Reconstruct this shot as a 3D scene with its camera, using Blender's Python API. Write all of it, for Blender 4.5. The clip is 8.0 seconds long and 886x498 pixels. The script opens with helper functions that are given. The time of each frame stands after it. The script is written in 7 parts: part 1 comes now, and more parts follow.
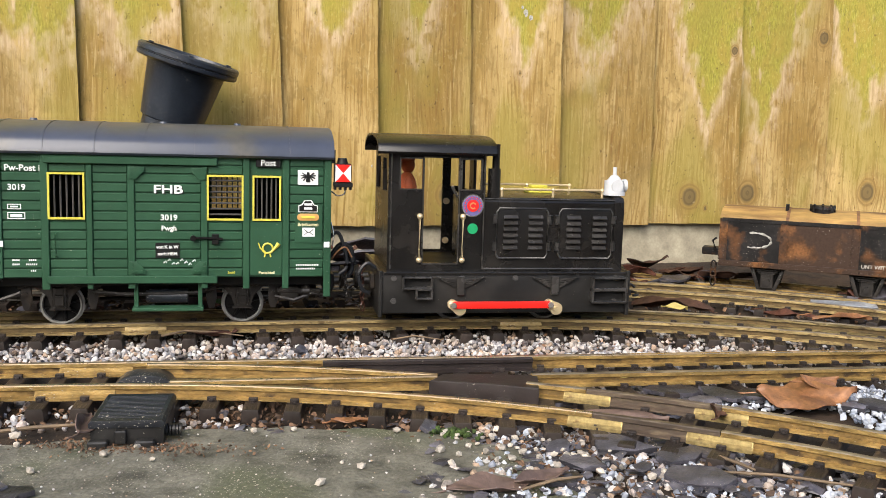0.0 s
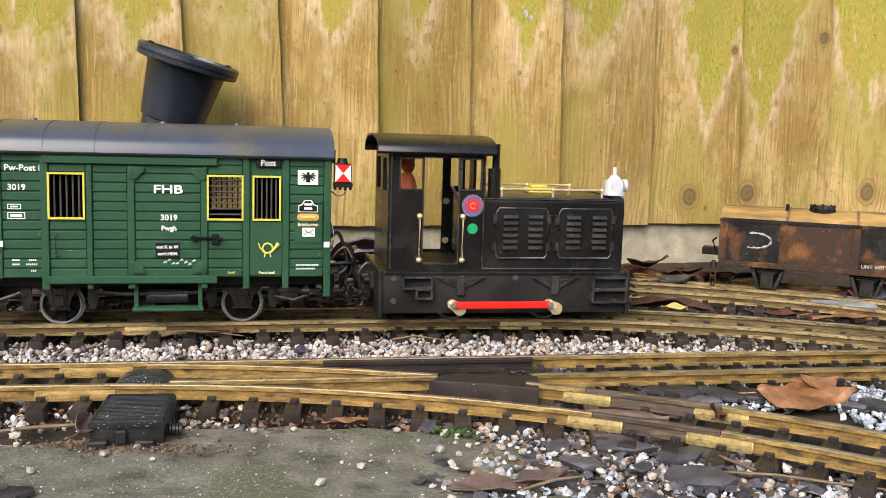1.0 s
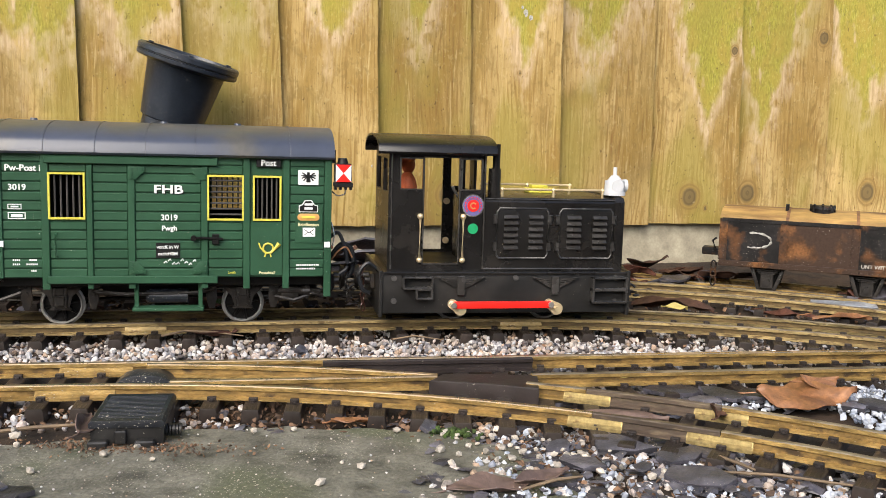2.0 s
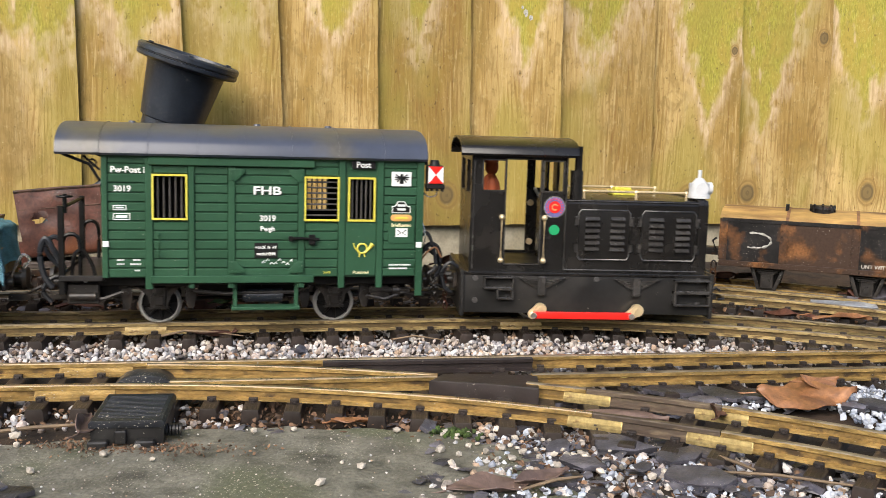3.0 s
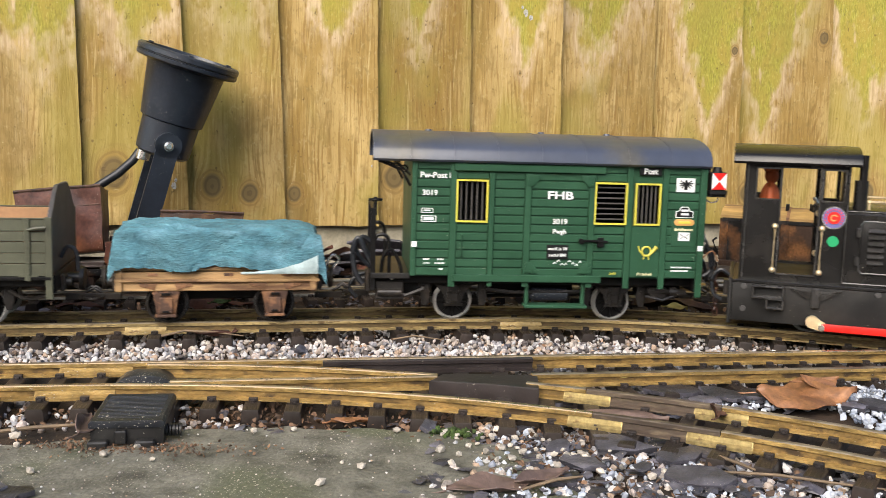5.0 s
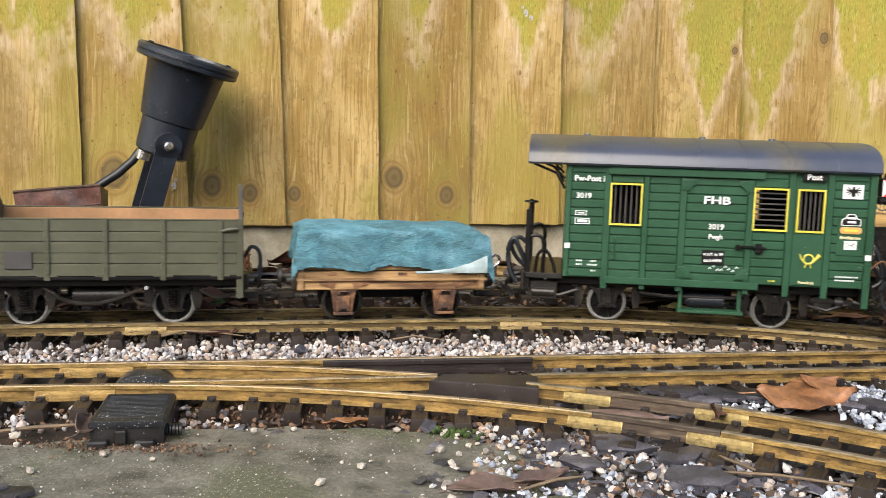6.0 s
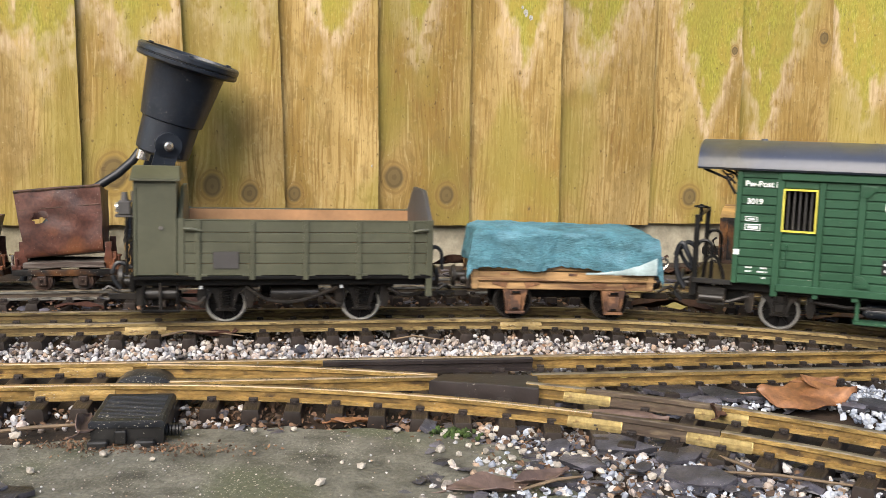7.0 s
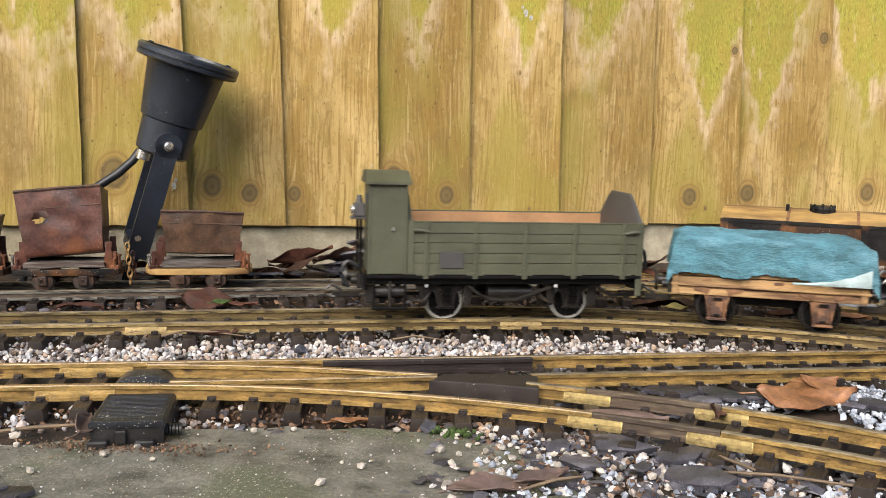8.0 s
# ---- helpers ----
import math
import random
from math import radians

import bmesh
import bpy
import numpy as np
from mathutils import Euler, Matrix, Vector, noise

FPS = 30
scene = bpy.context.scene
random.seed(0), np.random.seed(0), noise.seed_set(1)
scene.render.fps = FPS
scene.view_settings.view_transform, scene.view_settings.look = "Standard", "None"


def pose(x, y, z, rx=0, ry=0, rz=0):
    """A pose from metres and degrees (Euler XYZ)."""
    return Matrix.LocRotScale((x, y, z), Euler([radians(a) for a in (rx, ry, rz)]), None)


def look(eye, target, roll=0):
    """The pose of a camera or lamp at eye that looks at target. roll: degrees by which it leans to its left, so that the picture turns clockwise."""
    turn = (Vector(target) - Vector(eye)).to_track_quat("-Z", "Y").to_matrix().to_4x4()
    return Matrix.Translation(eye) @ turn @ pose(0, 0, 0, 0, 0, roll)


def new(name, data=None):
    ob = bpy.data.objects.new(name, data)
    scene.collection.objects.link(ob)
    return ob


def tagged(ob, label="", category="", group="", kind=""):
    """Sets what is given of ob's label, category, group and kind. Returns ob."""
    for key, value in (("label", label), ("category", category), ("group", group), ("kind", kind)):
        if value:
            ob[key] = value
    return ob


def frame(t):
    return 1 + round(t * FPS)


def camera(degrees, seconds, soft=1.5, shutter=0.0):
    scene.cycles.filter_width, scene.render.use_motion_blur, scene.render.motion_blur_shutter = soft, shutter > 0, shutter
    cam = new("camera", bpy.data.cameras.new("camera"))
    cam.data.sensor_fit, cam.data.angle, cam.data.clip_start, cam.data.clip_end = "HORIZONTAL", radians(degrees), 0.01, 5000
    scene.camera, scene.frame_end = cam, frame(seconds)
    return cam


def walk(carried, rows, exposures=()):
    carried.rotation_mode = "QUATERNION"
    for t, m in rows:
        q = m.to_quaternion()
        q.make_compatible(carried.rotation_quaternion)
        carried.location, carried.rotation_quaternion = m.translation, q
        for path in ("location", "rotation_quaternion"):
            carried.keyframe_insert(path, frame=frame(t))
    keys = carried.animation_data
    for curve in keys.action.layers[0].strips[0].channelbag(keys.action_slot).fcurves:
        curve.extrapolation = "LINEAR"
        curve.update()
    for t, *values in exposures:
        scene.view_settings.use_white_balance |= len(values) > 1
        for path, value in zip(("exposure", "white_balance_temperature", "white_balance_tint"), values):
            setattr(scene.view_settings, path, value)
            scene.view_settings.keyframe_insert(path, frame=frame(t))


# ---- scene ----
# Lengths of things are written in millimetres and scaled to metres in part(). Rail tops lie at height 0.
EYE = (0.0, 0.0, 0.1529)
PITCH = 0.12789
cam = camera(50.17, 8.0, soft=0.55, shutter=0.35)
VIEW = look(EYE, (0.0, math.cos(PITCH), EYE[2] - math.sin(PITCH)), 1.661)
walk(cam, [(0.0, VIEW), (8.0, VIEW)])

# ---- light: a bright, hazy sky and a weak wide sun from the front left ----
SUN_EL, SUN_AZ = radians(38), radians(200)
world = bpy.data.worlds.new("world")
scene.world = world
world.use_nodes = True
wn = world.node_tree.nodes
sky = wn.new("ShaderNodeTexSky")
sky.sky_type, sky.sun_disc = "NISHITA", False
sky.sun_elevation, sky.sun_rotation = SUN_EL, SUN_AZ
sky.dust_density = 2.5
world.node_tree.links.new(sky.outputs[0], wn["Background"].inputs[0])
wn["Background"].inputs[1].default_value = 0.135
sun = new("sun", bpy.data.lights.new("sun", "SUN"))
sun.data.energy, sun.data.angle, sun.data.color = 2.1, radians(50), (1.0, 0.94, 0.85)
sun.matrix_world = look((math.sin(SUN_AZ) * 3, math.cos(SUN_AZ) * 3, math.tan(SUN_EL) * 3), (0, 0, 0))
scene.view_settings.exposure = 0.95


# ---- materials ----
def mat(name, col, rough=0.6, metal=0.0, var=0.25, scale=60.0, bump=0.25, col2=None, amount=0.5, patch=12.0,
        stretch=(1, 1, 1), rnd=0.0, island=0.0, spec=0.5, dust=0.0, palette=None):
    m = bpy.data.materials.new(name)
    m.use_nodes = True
    nt = m.node_tree
    n, ln = nt.nodes, nt.links.new
    b = n["Principled BSDF"]
    b.inputs["Roughness"].default_value, b.inputs["Metallic"].default_value = rough, metal
    b.inputs["Specular IOR Level"].default_value = spec
    tc = n.new("ShaderNodeTexCoord")
    mp = n.new("ShaderNodeMapping")
    mp.inputs["Scale"].default_value = stretch
    ln(tc.outputs["Object"], mp.inputs["Vector"])

    def tex(sc, detail=4.0):
        t = n.new("ShaderNodeTexNoise")
        t.inputs["Scale"].default_value, t.inputs["Detail"].default_value = sc, detail
        ln(mp.outputs[0], t.inputs["Vector"])
        return t

    def ramp(src, lo, hi, c0, c1):
        r = n.new("ShaderNodeValToRGB")
        r.color_ramp.elements[0].position, r.color_ramp.elements[1].position = lo, hi
        r.color_ramp.elements[0].color, r.color_ramp.elements[1].color = (*c0, 1), (*c1, 1)
        ln(src, r.inputs[0])
        return r.outputs[0]

    def mix(fac, a, c, kind="MIX"):
        x = n.new("ShaderNodeMix")
        x.data_type, x.blend_type = "RGBA", kind
        if isinstance(fac, float):
            x.inputs["Factor"].default_value = fac
        else:
            ln(fac, x.inputs["Factor"])
        ln(a, x.inputs["A"])
        ln(c, x.inputs["B"])
        return x.outputs["Result"]

    fine, broad = tex(scale * 6), tex(scale, 6.0)
    lo, hi = [tuple(max(0, min(1, c * k)) for c in col) for k in (1 - var, 1 + var)]
    out = ramp(broad.outputs[0], 0.3, 0.7, lo, hi)
    grain = ramp(fine.outputs[0], 0.3, 0.75, (1 - var * 0.8,) * 3, (1, 1, 1))
    out = mix(1.0, out, grain, "MULTIPLY")
    if col2:
        t2 = tex(patch, 7.0)
        fac = ramp(t2.outputs[0], amount - 0.06, amount + 0.06, (0, 0, 0), (1, 1, 1))
        c2 = ramp(fine.outputs[0], 0.3, 0.7, tuple(c * 0.75 for c in col2), col2)
        out = mix(fac, out, c2)
    if dust:
        t3, t4 = tex(900.0, 1.5), tex(26.0, 3.0)
        fac = ramp(t3.outputs[0], 0.77 - dust * 0.2, 0.80 - dust * 0.2, (0, 0, 0), (1, 1, 1))
        fac = mix(1.0, fac, ramp(t4.outputs[0], 0.46, 0.62, (0, 0, 0), (1, 1, 1)), "MULTIPLY")
        c3 = ramp(fine.outputs[0], 0.3, 0.7, (0.4, 0.36, 0.28), (0.55, 0.5, 0.42))
        out = mix(fac, out, c3)
    for src, k in ((("ShaderNodeObjectInfo", "Random"), rnd), (("ShaderNodeNewGeometry", "Random Per Island"), island)):
        if k:
            o = n.new(src[0])
            v = ramp(o.outputs[src[1]], 0.0, 1.0, (1 - k,) * 3, (1 + k * 0.6, 1 + k * 0.55, 1 + k * 0.5))
            out = mix(1.0, out, v, "MULTIPLY")
    if palette:
        o, r = n.new("ShaderNodeNewGeometry"), n.new("ShaderNodeValToRGB")
        r.color_ramp.interpolation = "CONSTANT"
        while len(r.color_ramp.elements) < len(palette):
            r.color_ramp.elements.new(1.0)
        for i, q in enumerate(palette):
            r.color_ramp.elements[i].position, r.color_ramp.elements[i].color = i / len(palette), (*q, 1)
        ln(o.outputs["Random Per Island"], r.inputs[0])
        out = mix(1.0, out, r.outputs[0], "MULTIPLY")
    ln(out, b.inputs["Base Color"])
    rr = n.new("ShaderNodeMapRange")
    rr.inputs["To Min"].default_value, rr.inputs["To Max"].default_value = max(0.02, rough - 0.12), min(1, rough + 0.12)
    ln(broad.outputs[0], rr.inputs["Value"])
    ln(rr.outputs[0], b.inputs["Roughness"])
    if bump:
        bp = n.new("ShaderNodeBump")
        bp.inputs["Strength"].default_value, bp.inputs["Distance"].default_value = bump, 0.0006
        ln(fine.outputs[0], bp.inputs["Height"])
        ln(bp.outputs[0], b.inputs["Normal"])
    return m


M = {}
M["soil"] = mat("soil", (0.030, 0.022, 0.017), 0.8, scale=70, bump=1.0, var=0.5, col2=(0.055, 0.036, 0.024), patch=40, spec=0.25)
M["slab"] = mat("slate slab", (0.164, 0.155, 0.122), 0.6, scale=60, bump=1.8, var=0.55, col2=(0.105, 0.110, 0.068), amount=0.55, patch=13, dust=0.6)
M["gravel"] = mat("pale gravel", (0.58, 0.56, 0.545), 0.65, scale=160, bump=0.6, var=0.35, palette=((1, 1, 1), (0.62, 0.52, 0.44), (0.95, 0.86, 0.76), (0.42, 0.41, 0.43), (1.15, 1.13, 1.1), (0.78, 0.58, 0.42), (0.88, 0.88, 0.9), (0.2, 0.17, 0.16), (1.0, 0.92, 0.86), (0.66, 0.64, 0.66), (0.9, 0.78, 0.72), (0.52, 0.47, 0.42)))
M["gravel_blue"] = mat("grey gravel", (0.55, 0.57, 0.61), 0.6, scale=90, bump=0.4, var=0.25, palette=((1, 1, 1), (0.7, 0.74, 0.8), (0.5, 0.52, 0.56), (1.1, 1.1, 1.1), (0.85, 0.88, 0.92), (0.35, 0.37, 0.42)))
M["slate"] = mat("slate chips", (0.088, 0.085, 0.104), 0.42, scale=60, bump=1.2, var=0.55, island=0.6, rnd=0.3, dust=0.4)
M["brass"] = mat("weathered brass rail", (0.47, 0.31, 0.105), 0.4, 0.5, var=0.5, scale=110, bump=0.5, col2=(0.14, 0.085, 0.034), amount=0.68, patch=420, stretch=(0.6, 1, 1.6), dust=0.4)
# the two web colours hold grime and also the shade cast by the railhead
M["rail_web"] = mat("grimy rail web with painted shade", (0.30, 0.188, 0.06), 0.55, 0.4, var=0.55, scale=120, bump=0.4, stretch=(0.4, 1, 1), col2=(0.07, 0.043, 0.02), amount=0.58, patch=160, dust=0.3)
M["web_dull"] = mat("dirty rail web with painted shade", (0.14, 0.092, 0.034), 0.65, 0.3, var=0.6, scale=120, bump=0.4, stretch=(0.4, 1, 1))
M["rail_grey"] = mat("grey siding rail", (0.235, 0.225, 0.195), 0.45, 0.5, var=0.5, scale=60, bump=0.4, col2=(0.055, 0.048, 0.04), amount=0.54, patch=160, stretch=(0.4, 1, 2), dust=0.35)
M["brass_head"] = mat("worn bright railhead", (0.70, 0.51, 0.30), 0.28, 0.85, var=0.2, scale=50, bump=0.15)
M["rail_top"] = mat("dull railhead", (0.30, 0.245, 0.165), 0.4, 0.45, var=0.5, scale=60, bump=0.3, col2=(0.13, 0.095, 0.06), amount=0.57, patch=150, stretch=(0.25, 1, 1), dust=0.3)
M["brass_dull"] = mat("dull rail", (0.47, 0.345, 0.15), 0.42, 0.35, var=0.55, scale=45, bump=0.5, col2=(0.16, 0.105, 0.05), amount=0.60, patch=260, stretch=(0.6, 1, 2), dust=0.5)
# darker copy of the dull rail: shade beneath the train is in its colour
M["rail_far"] = mat("olive rail with painted shade", (0.27, 0.205, 0.085), 0.5, 0.4, var=0.5, scale=45, bump=0.5, col2=(0.07, 0.048, 0.026), amount=0.55, patch=200, stretch=(0.35, 1, 2), dust=0.3)
M["rail_brown"] = mat("grimy brown rail", (0.085, 0.06, 0.042), 0.5, 0.1, var=0.4, scale=50, bump=0.4, col2=(0.16, 0.12, 0.075), amount=0.58, patch=200, stretch=(0.3, 1, 2))
M["brass_bright"] = mat("bright brass", (0.46, 0.35, 0.145), 0.45, 0.6, var=0.5, scale=90, bump=0.4, col2=(0.24, 0.16, 0.07), amount=0.6, patch=200)
M["sleeper"] = mat("brown plastic sleeper", (0.036, 0.027, 0.0228), 0.45, var=0.35, scale=60, bump=0.4, rnd=0.3, dust=0.3, spec=0.35)
M["frogbrown"] = mat("dark brown plastic", (0.030, 0.022, 0.020), 0.42, var=0.3, scale=60, bump=0.3, dust=0.3)
M["plastic"] = mat("black plastic", (0.020, 0.019, 0.0185), 0.38, var=0.3, scale=60, bump=0.3, dust=0.3, spec=0.4)
M["concrete"] = mat("pale concrete", (0.385, 0.34, 0.245), 0.85, scale=60, bump=0.5, var=0.25, col2=(0.31, 0.27, 0.18), amount=0.57, patch=16)
M["green"] = mat("dark green paint", (0.0225, 0.075, 0.038), 0.42, var=0.16, scale=30, bump=0.15, dust=0.15, spec=0.35)
M["roofgrey"] = mat("dark grey roof", (0.050, 0.059, 0.088), 0.34, var=0.15, scale=30, bump=0.1, col2=(0.085, 0.08, 0.07), amount=0.58, patch=14)
M["dark"] = mat("black chassis", (0.006, 0.0056, 0.0054), 0.4, var=0.4, scale=60, bump=0.2, spec=0.25)
M["gear"] = mat("grimy running gear", (0.024, 0.0205, 0.0178), 0.4, var=0.55, scale=60, bump=0.4, col2=(0.045, 0.032, 0.022), amount=0.62, patch=60, spec=0.5, dust=0.2)
M["loco"] = mat("black loco paint", (0.012, 0.011, 0.0102), 0.27, var=0.4, scale=20, bump=0.06, col2=(0.019, 0.0168, 0.0148), amount=0.6, patch=30, spec=0.42, dust=0.1)
M["grime"] = mat("grimy black frame", (0.0205, 0.0198, 0.019), 0.33, var=0.4, scale=30, bump=0.12, col2=(0.031, 0.0285, 0.026), amount=0.6, patch=26, spec=0.35, dust=0.18)
# lighter than the loco paint: edge wear, and sky glints put into the colour
M["glintblack"] = mat("worn black edge with painted glint", (0.042, 0.039, 0.036), 0.26, var=0.4, scale=60, bump=0.1, spec=0.6)
M["steel"] = mat("steel tyre", (0.46, 0.45, 0.43), 0.35, 0.5, var=0.15, scale=80, bump=0.1)
M["red"] = mat("red rod", (0.72, 0.018, 0.012), 0.35, var=0.1, scale=60, bump=0.05)
M["gold"] = mat("polished brass", (0.83, 0.66, 0.40), 0.32, 0.6, var=0.12, scale=60, bump=0.05)
M["silver"] = mat("nickel", (0.75, 0.72, 0.68), 0.25, 0.9, var=0.1, scale=60, bump=0.05)
M["white"] = mat("white paint", (0.8, 0.8, 0.78), 0.45, var=0.05, scale=60, bump=0.05)
M["tyrewhite"] = mat("whitened tyre", (0.48, 0.47, 0.44), 0.4, 0.2, var=0.15, scale=80, bump=0.1)
M["lampwhite"] = mat("off-white casting", (0.56, 0.57, 0.58), 0.4, var=0.1, scale=80, bump=0.1)
M["yellow"] = mat("yellow paint", (0.62, 0.55, 0.07), 0.45, var=0.1, scale=60, bump=0.05)
M["chalk"] = mat("worn white paint", (0.5, 0.48, 0.43), 0.7, var=0.4, scale=150, bump=0.2, col2=(0.12, 0.1, 0.09), amount=0.6, patch=200)
M["cream"] = mat("cream paint", (0.75, 0.68, 0.4), 0.45, var=0.05, scale=60, bump=0.0)
M["amber"] = mat("amber paint", (0.6, 0.33, 0.1), 0.5, var=0.1, scale=60, bump=0.05)
M["black"] = mat("black paint", (0.01, 0.01, 0.01), 0.5, var=0.2, scale=60, bump=0.05, spec=0.25)
M["olive"] = mat("olive paint", (0.078, 0.08, 0.05), 0.5, var=0.2, scale=30, bump=0.12)
M["plate"] = mat("grey plate", (0.062, 0.058, 0.056), 0.5, var=0.15, scale=60, bump=0.05)
M["inside"] = mat("tan planks", (0.36, 0.20, 0.095), 0.6, var=0.2, scale=40, bump=0.15)
M["tarp"] = mat("turquoise cloth", (0.082, 0.22, 0.27), 0.75, var=0.35, scale=110, bump=1.8, col2=(0.14, 0.31, 0.385), amount=0.56, patch=44, stretch=(0.6, 1, 1.4))
M["tarppale"] = mat("pale cloth lining", (0.4, 0.5, 0.5), 0.85, var=0.25, scale=70, bump=0.6)
M["timber"] = mat("pale model timber", (0.45, 0.275, 0.12), 0.7, var=0.45, scale=60, bump=0.6, stretch=(0.12, 1, 1), col2=(0.16, 0.08, 0.038), amount=0.56, patch=130)
M["rustlight"] = mat("rusty brown paint", (0.29, 0.14, 0.064), 0.6, var=0.45, scale=70, bump=0.5, col2=(0.08, 0.04, 0.025), amount=0.56, patch=70)
M["rust"] = mat("rusty iron", (0.100, 0.037, 0.025), 0.36, var=0.6, scale=60, bump=0.35, col2=(0.19, 0.072, 0.032), amount=0.55, patch=22, dust=0.38, spec=0.55)
M["rustbrown"] = mat("brown rusted sheet", (0.095, 0.049, 0.026), 0.42, var=0.6, scale=70, bump=0.35, col2=(0.04, 0.023, 0.016), amount=0.52, patch=26, dust=0.4)
M["rustorange"] = mat("orange rust", (0.19, 0.083, 0.029), 0.6, var=0.6, scale=70, bump=0.3, col2=(0.05, 0.029, 0.019), amount=0.48, patch=30, dust=0.3, spec=0.2)
M["rustblack"] = mat("black paint over rust", (0.017, 0.0155, 0.015), 0.45, var=0.5, scale=60, bump=0.25, col2=(0.12, 0.054, 0.022), amount=0.60, patch=38, dust=0.34, spec=0.2)
M["rustwood"] = mat("rusty ochre ledge", (0.45, 0.275, 0.09), 0.65, var=0.4, scale=45, bump=0.5, col2=(0.16, 0.075, 0.03), amount=0.56, patch=34, stretch=(0.35, 1, 1), dust=0.2)
M["lampblack"] = mat("black moulded plastic", (0.016, 0.021, 0.031), 0.36, var=0.3, scale=50, bump=0.3, dust=0.45, spec=0.6)
M["motorlid"] = mat("dusty blue-black plastic", (0.009, 0.0115, 0.017), 0.42, var=0.4, scale=60, bump=0.6, dust=0.6, spec=0.5)
M["rubber"] = mat("black rubber", (0.014, 0.016, 0.02), 0.45, var=0.2, scale=60, bump=0.1)
M["leaf"] = mat("dry brown leaf", (0.33, 0.16, 0.075), 0.6, var=0.3, scale=40, bump=0.4, rnd=0.25, col2=(0.2, 0.09, 0.045), amount=0.58, patch=40)
M["leafdark"] = mat("dark wet leaf", (0.075, 0.038, 0.025), 0.65, var=0.5, scale=60, bump=0.8, rnd=0.4, spec=0.25)
M["twig"] = mat("dry twig", (0.2, 0.14, 0.085), 0.8, var=0.3, scale=60, bump=0.4)
M["moss"] = mat("green moss", (0.05, 0.085, 0.015), 0.95, var=0.5, scale=120, bump=1.0)
M["orange"] = mat("orange vest", (0.6, 0.13, 0.04), 0.6, var=0.2, scale=60, bump=0.1)
M["badge"] = mat("badge blue", (0.13, 0.12, 0.3), 0.4, var=0.1, scale=60, bump=0.0)
M["dotgreen"] = mat("green sticker", (0.01, 0.3, 0.11), 0.4, var=0.05, scale=60, bump=0.0)


def fence_wood():
    """Softwood boards: upright grain, amber tone, a green bloom of algae whose lower tip is given by the object's colour."""
    m = bpy.data.materials.new("weathered fence wood")
    m.use_nodes = True
    nt = m.node_tree
    n, ln = nt.nodes, nt.links.new
    b = n["Principled BSDF"]
    b.inputs["Roughness"].default_value, b.inputs["Specular IOR Level"].default_value = 0.8, 0.25
    tc, oi = n.new("ShaderNodeTexCoord"), n.new("ShaderNodeObjectInfo")

    def math_(op, a, c=None):
        x = n.new("ShaderNodeMath")
        x.operation = op
        for i, v in enumerate((a, c)):
            if v is None:
                continue
            if isinstance(v, (int, float)):
                x.inputs[i].default_value = v
            else:
                ln(v, x.inputs[i])
        return x.outputs[0]

    def mixc(fac, a, c, kind="MIX"):
        x = n.new("ShaderNodeMix")
        x.data_type, x.blend_type = "RGBA", kind
        for v, k in ((fac, "Factor"), (a, "A"), (c, "B")):
            if isinstance(v, tuple):
                x.inputs[k].default_value = (*v, 1)
            elif isinstance(v, float):
                x.inputs[k].default_value = v
            else:
                ln(v, x.inputs[k])
        return x.outputs["Result"]

    def step(v, lo, hi):
        x = n.new("ShaderNodeMapRange")
        x.interpolation_type = "SMOOTHSTEP"
        x.inputs["From Min"].default_value, x.inputs["From Max"].default_value = lo, hi
        ln(v, x.inputs["Value"])
        return x.outputs[0]

    off = n.new("ShaderNodeVectorMath")
    off.operation = "MULTIPLY_ADD"
    cmb = n.new("ShaderNodeCombineXYZ")
    for i in range(3):
        ln(oi.outputs["Random"], cmb.inputs[i])
    ln(cmb.outputs[0], off.inputs[0])
    off.inputs[1].default_value = (13.0, 7.0, 9.0)
    at = n.new("ShaderNodeAttribute")
    at.attribute_name = "grain"
    gv = n.new("ShaderNodeVectorMath")
    gv.operation = "MULTIPLY"
    gv.inputs[1].default_value = (1.0, 0.0, 1.0)
    ln(at.outputs["Vector"], gv.inputs[0])
    ln(gv.outputs[0], off.inputs[2])

    def tex(stretch, sc, detail=5.0, dist=0.0):
        mp = n.new("ShaderNodeMapping")
        mp.inputs["Scale"].default_value = stretch
        ln(off.outputs[0], mp.inputs["Vector"])
        t = n.new("ShaderNodeTexNoise")
        t.inputs["Scale"].default_value, t.inputs["Detail"].default_value, t.inputs["Distortion"].default_value = sc, detail, dist
        ln(mp.outputs[0], t.inputs["Vector"])
        return t.outputs[0]

    grain = tex((1, 1, 0.05), 330, 6, 0.8)
    fine = tex((1, 1, 0.14), 1100, 4)
    broad = tex((1, 1, 0.35), 16, 4, 1.0)
    speck = tex((1, 1, 0.6), 260, 2)
    wear = tex((1, 1, 0.5), 60, 6)
    gs = n.new("ShaderNodeSeparateXYZ")
    ln(at.outputs["Vector"], gs.inputs[0])
    # growth rings: bands across the warped grain, wandering up the board
    wander = tex((1, 1, 0.22), 20, 3)
    band = math_("SINE", math_("MULTIPLY", math_("ADD", gs.outputs[0], math_("MULTIPLY", wander, 0.05)), 1050.0))
    band = math_("MULTIPLY", step(band, -0.1, 0.95), step(tex((1, 1, 0.2), 55, 4), 0.38, 0.66))
    col = mixc(step(broad, 0.3, 0.72), (0.27, 0.170, 0.042), (0.50, 0.355, 0.145))
    col = mixc(math_("MULTIPLY", band, 0.7), col, (0.22, 0.122, 0.03))
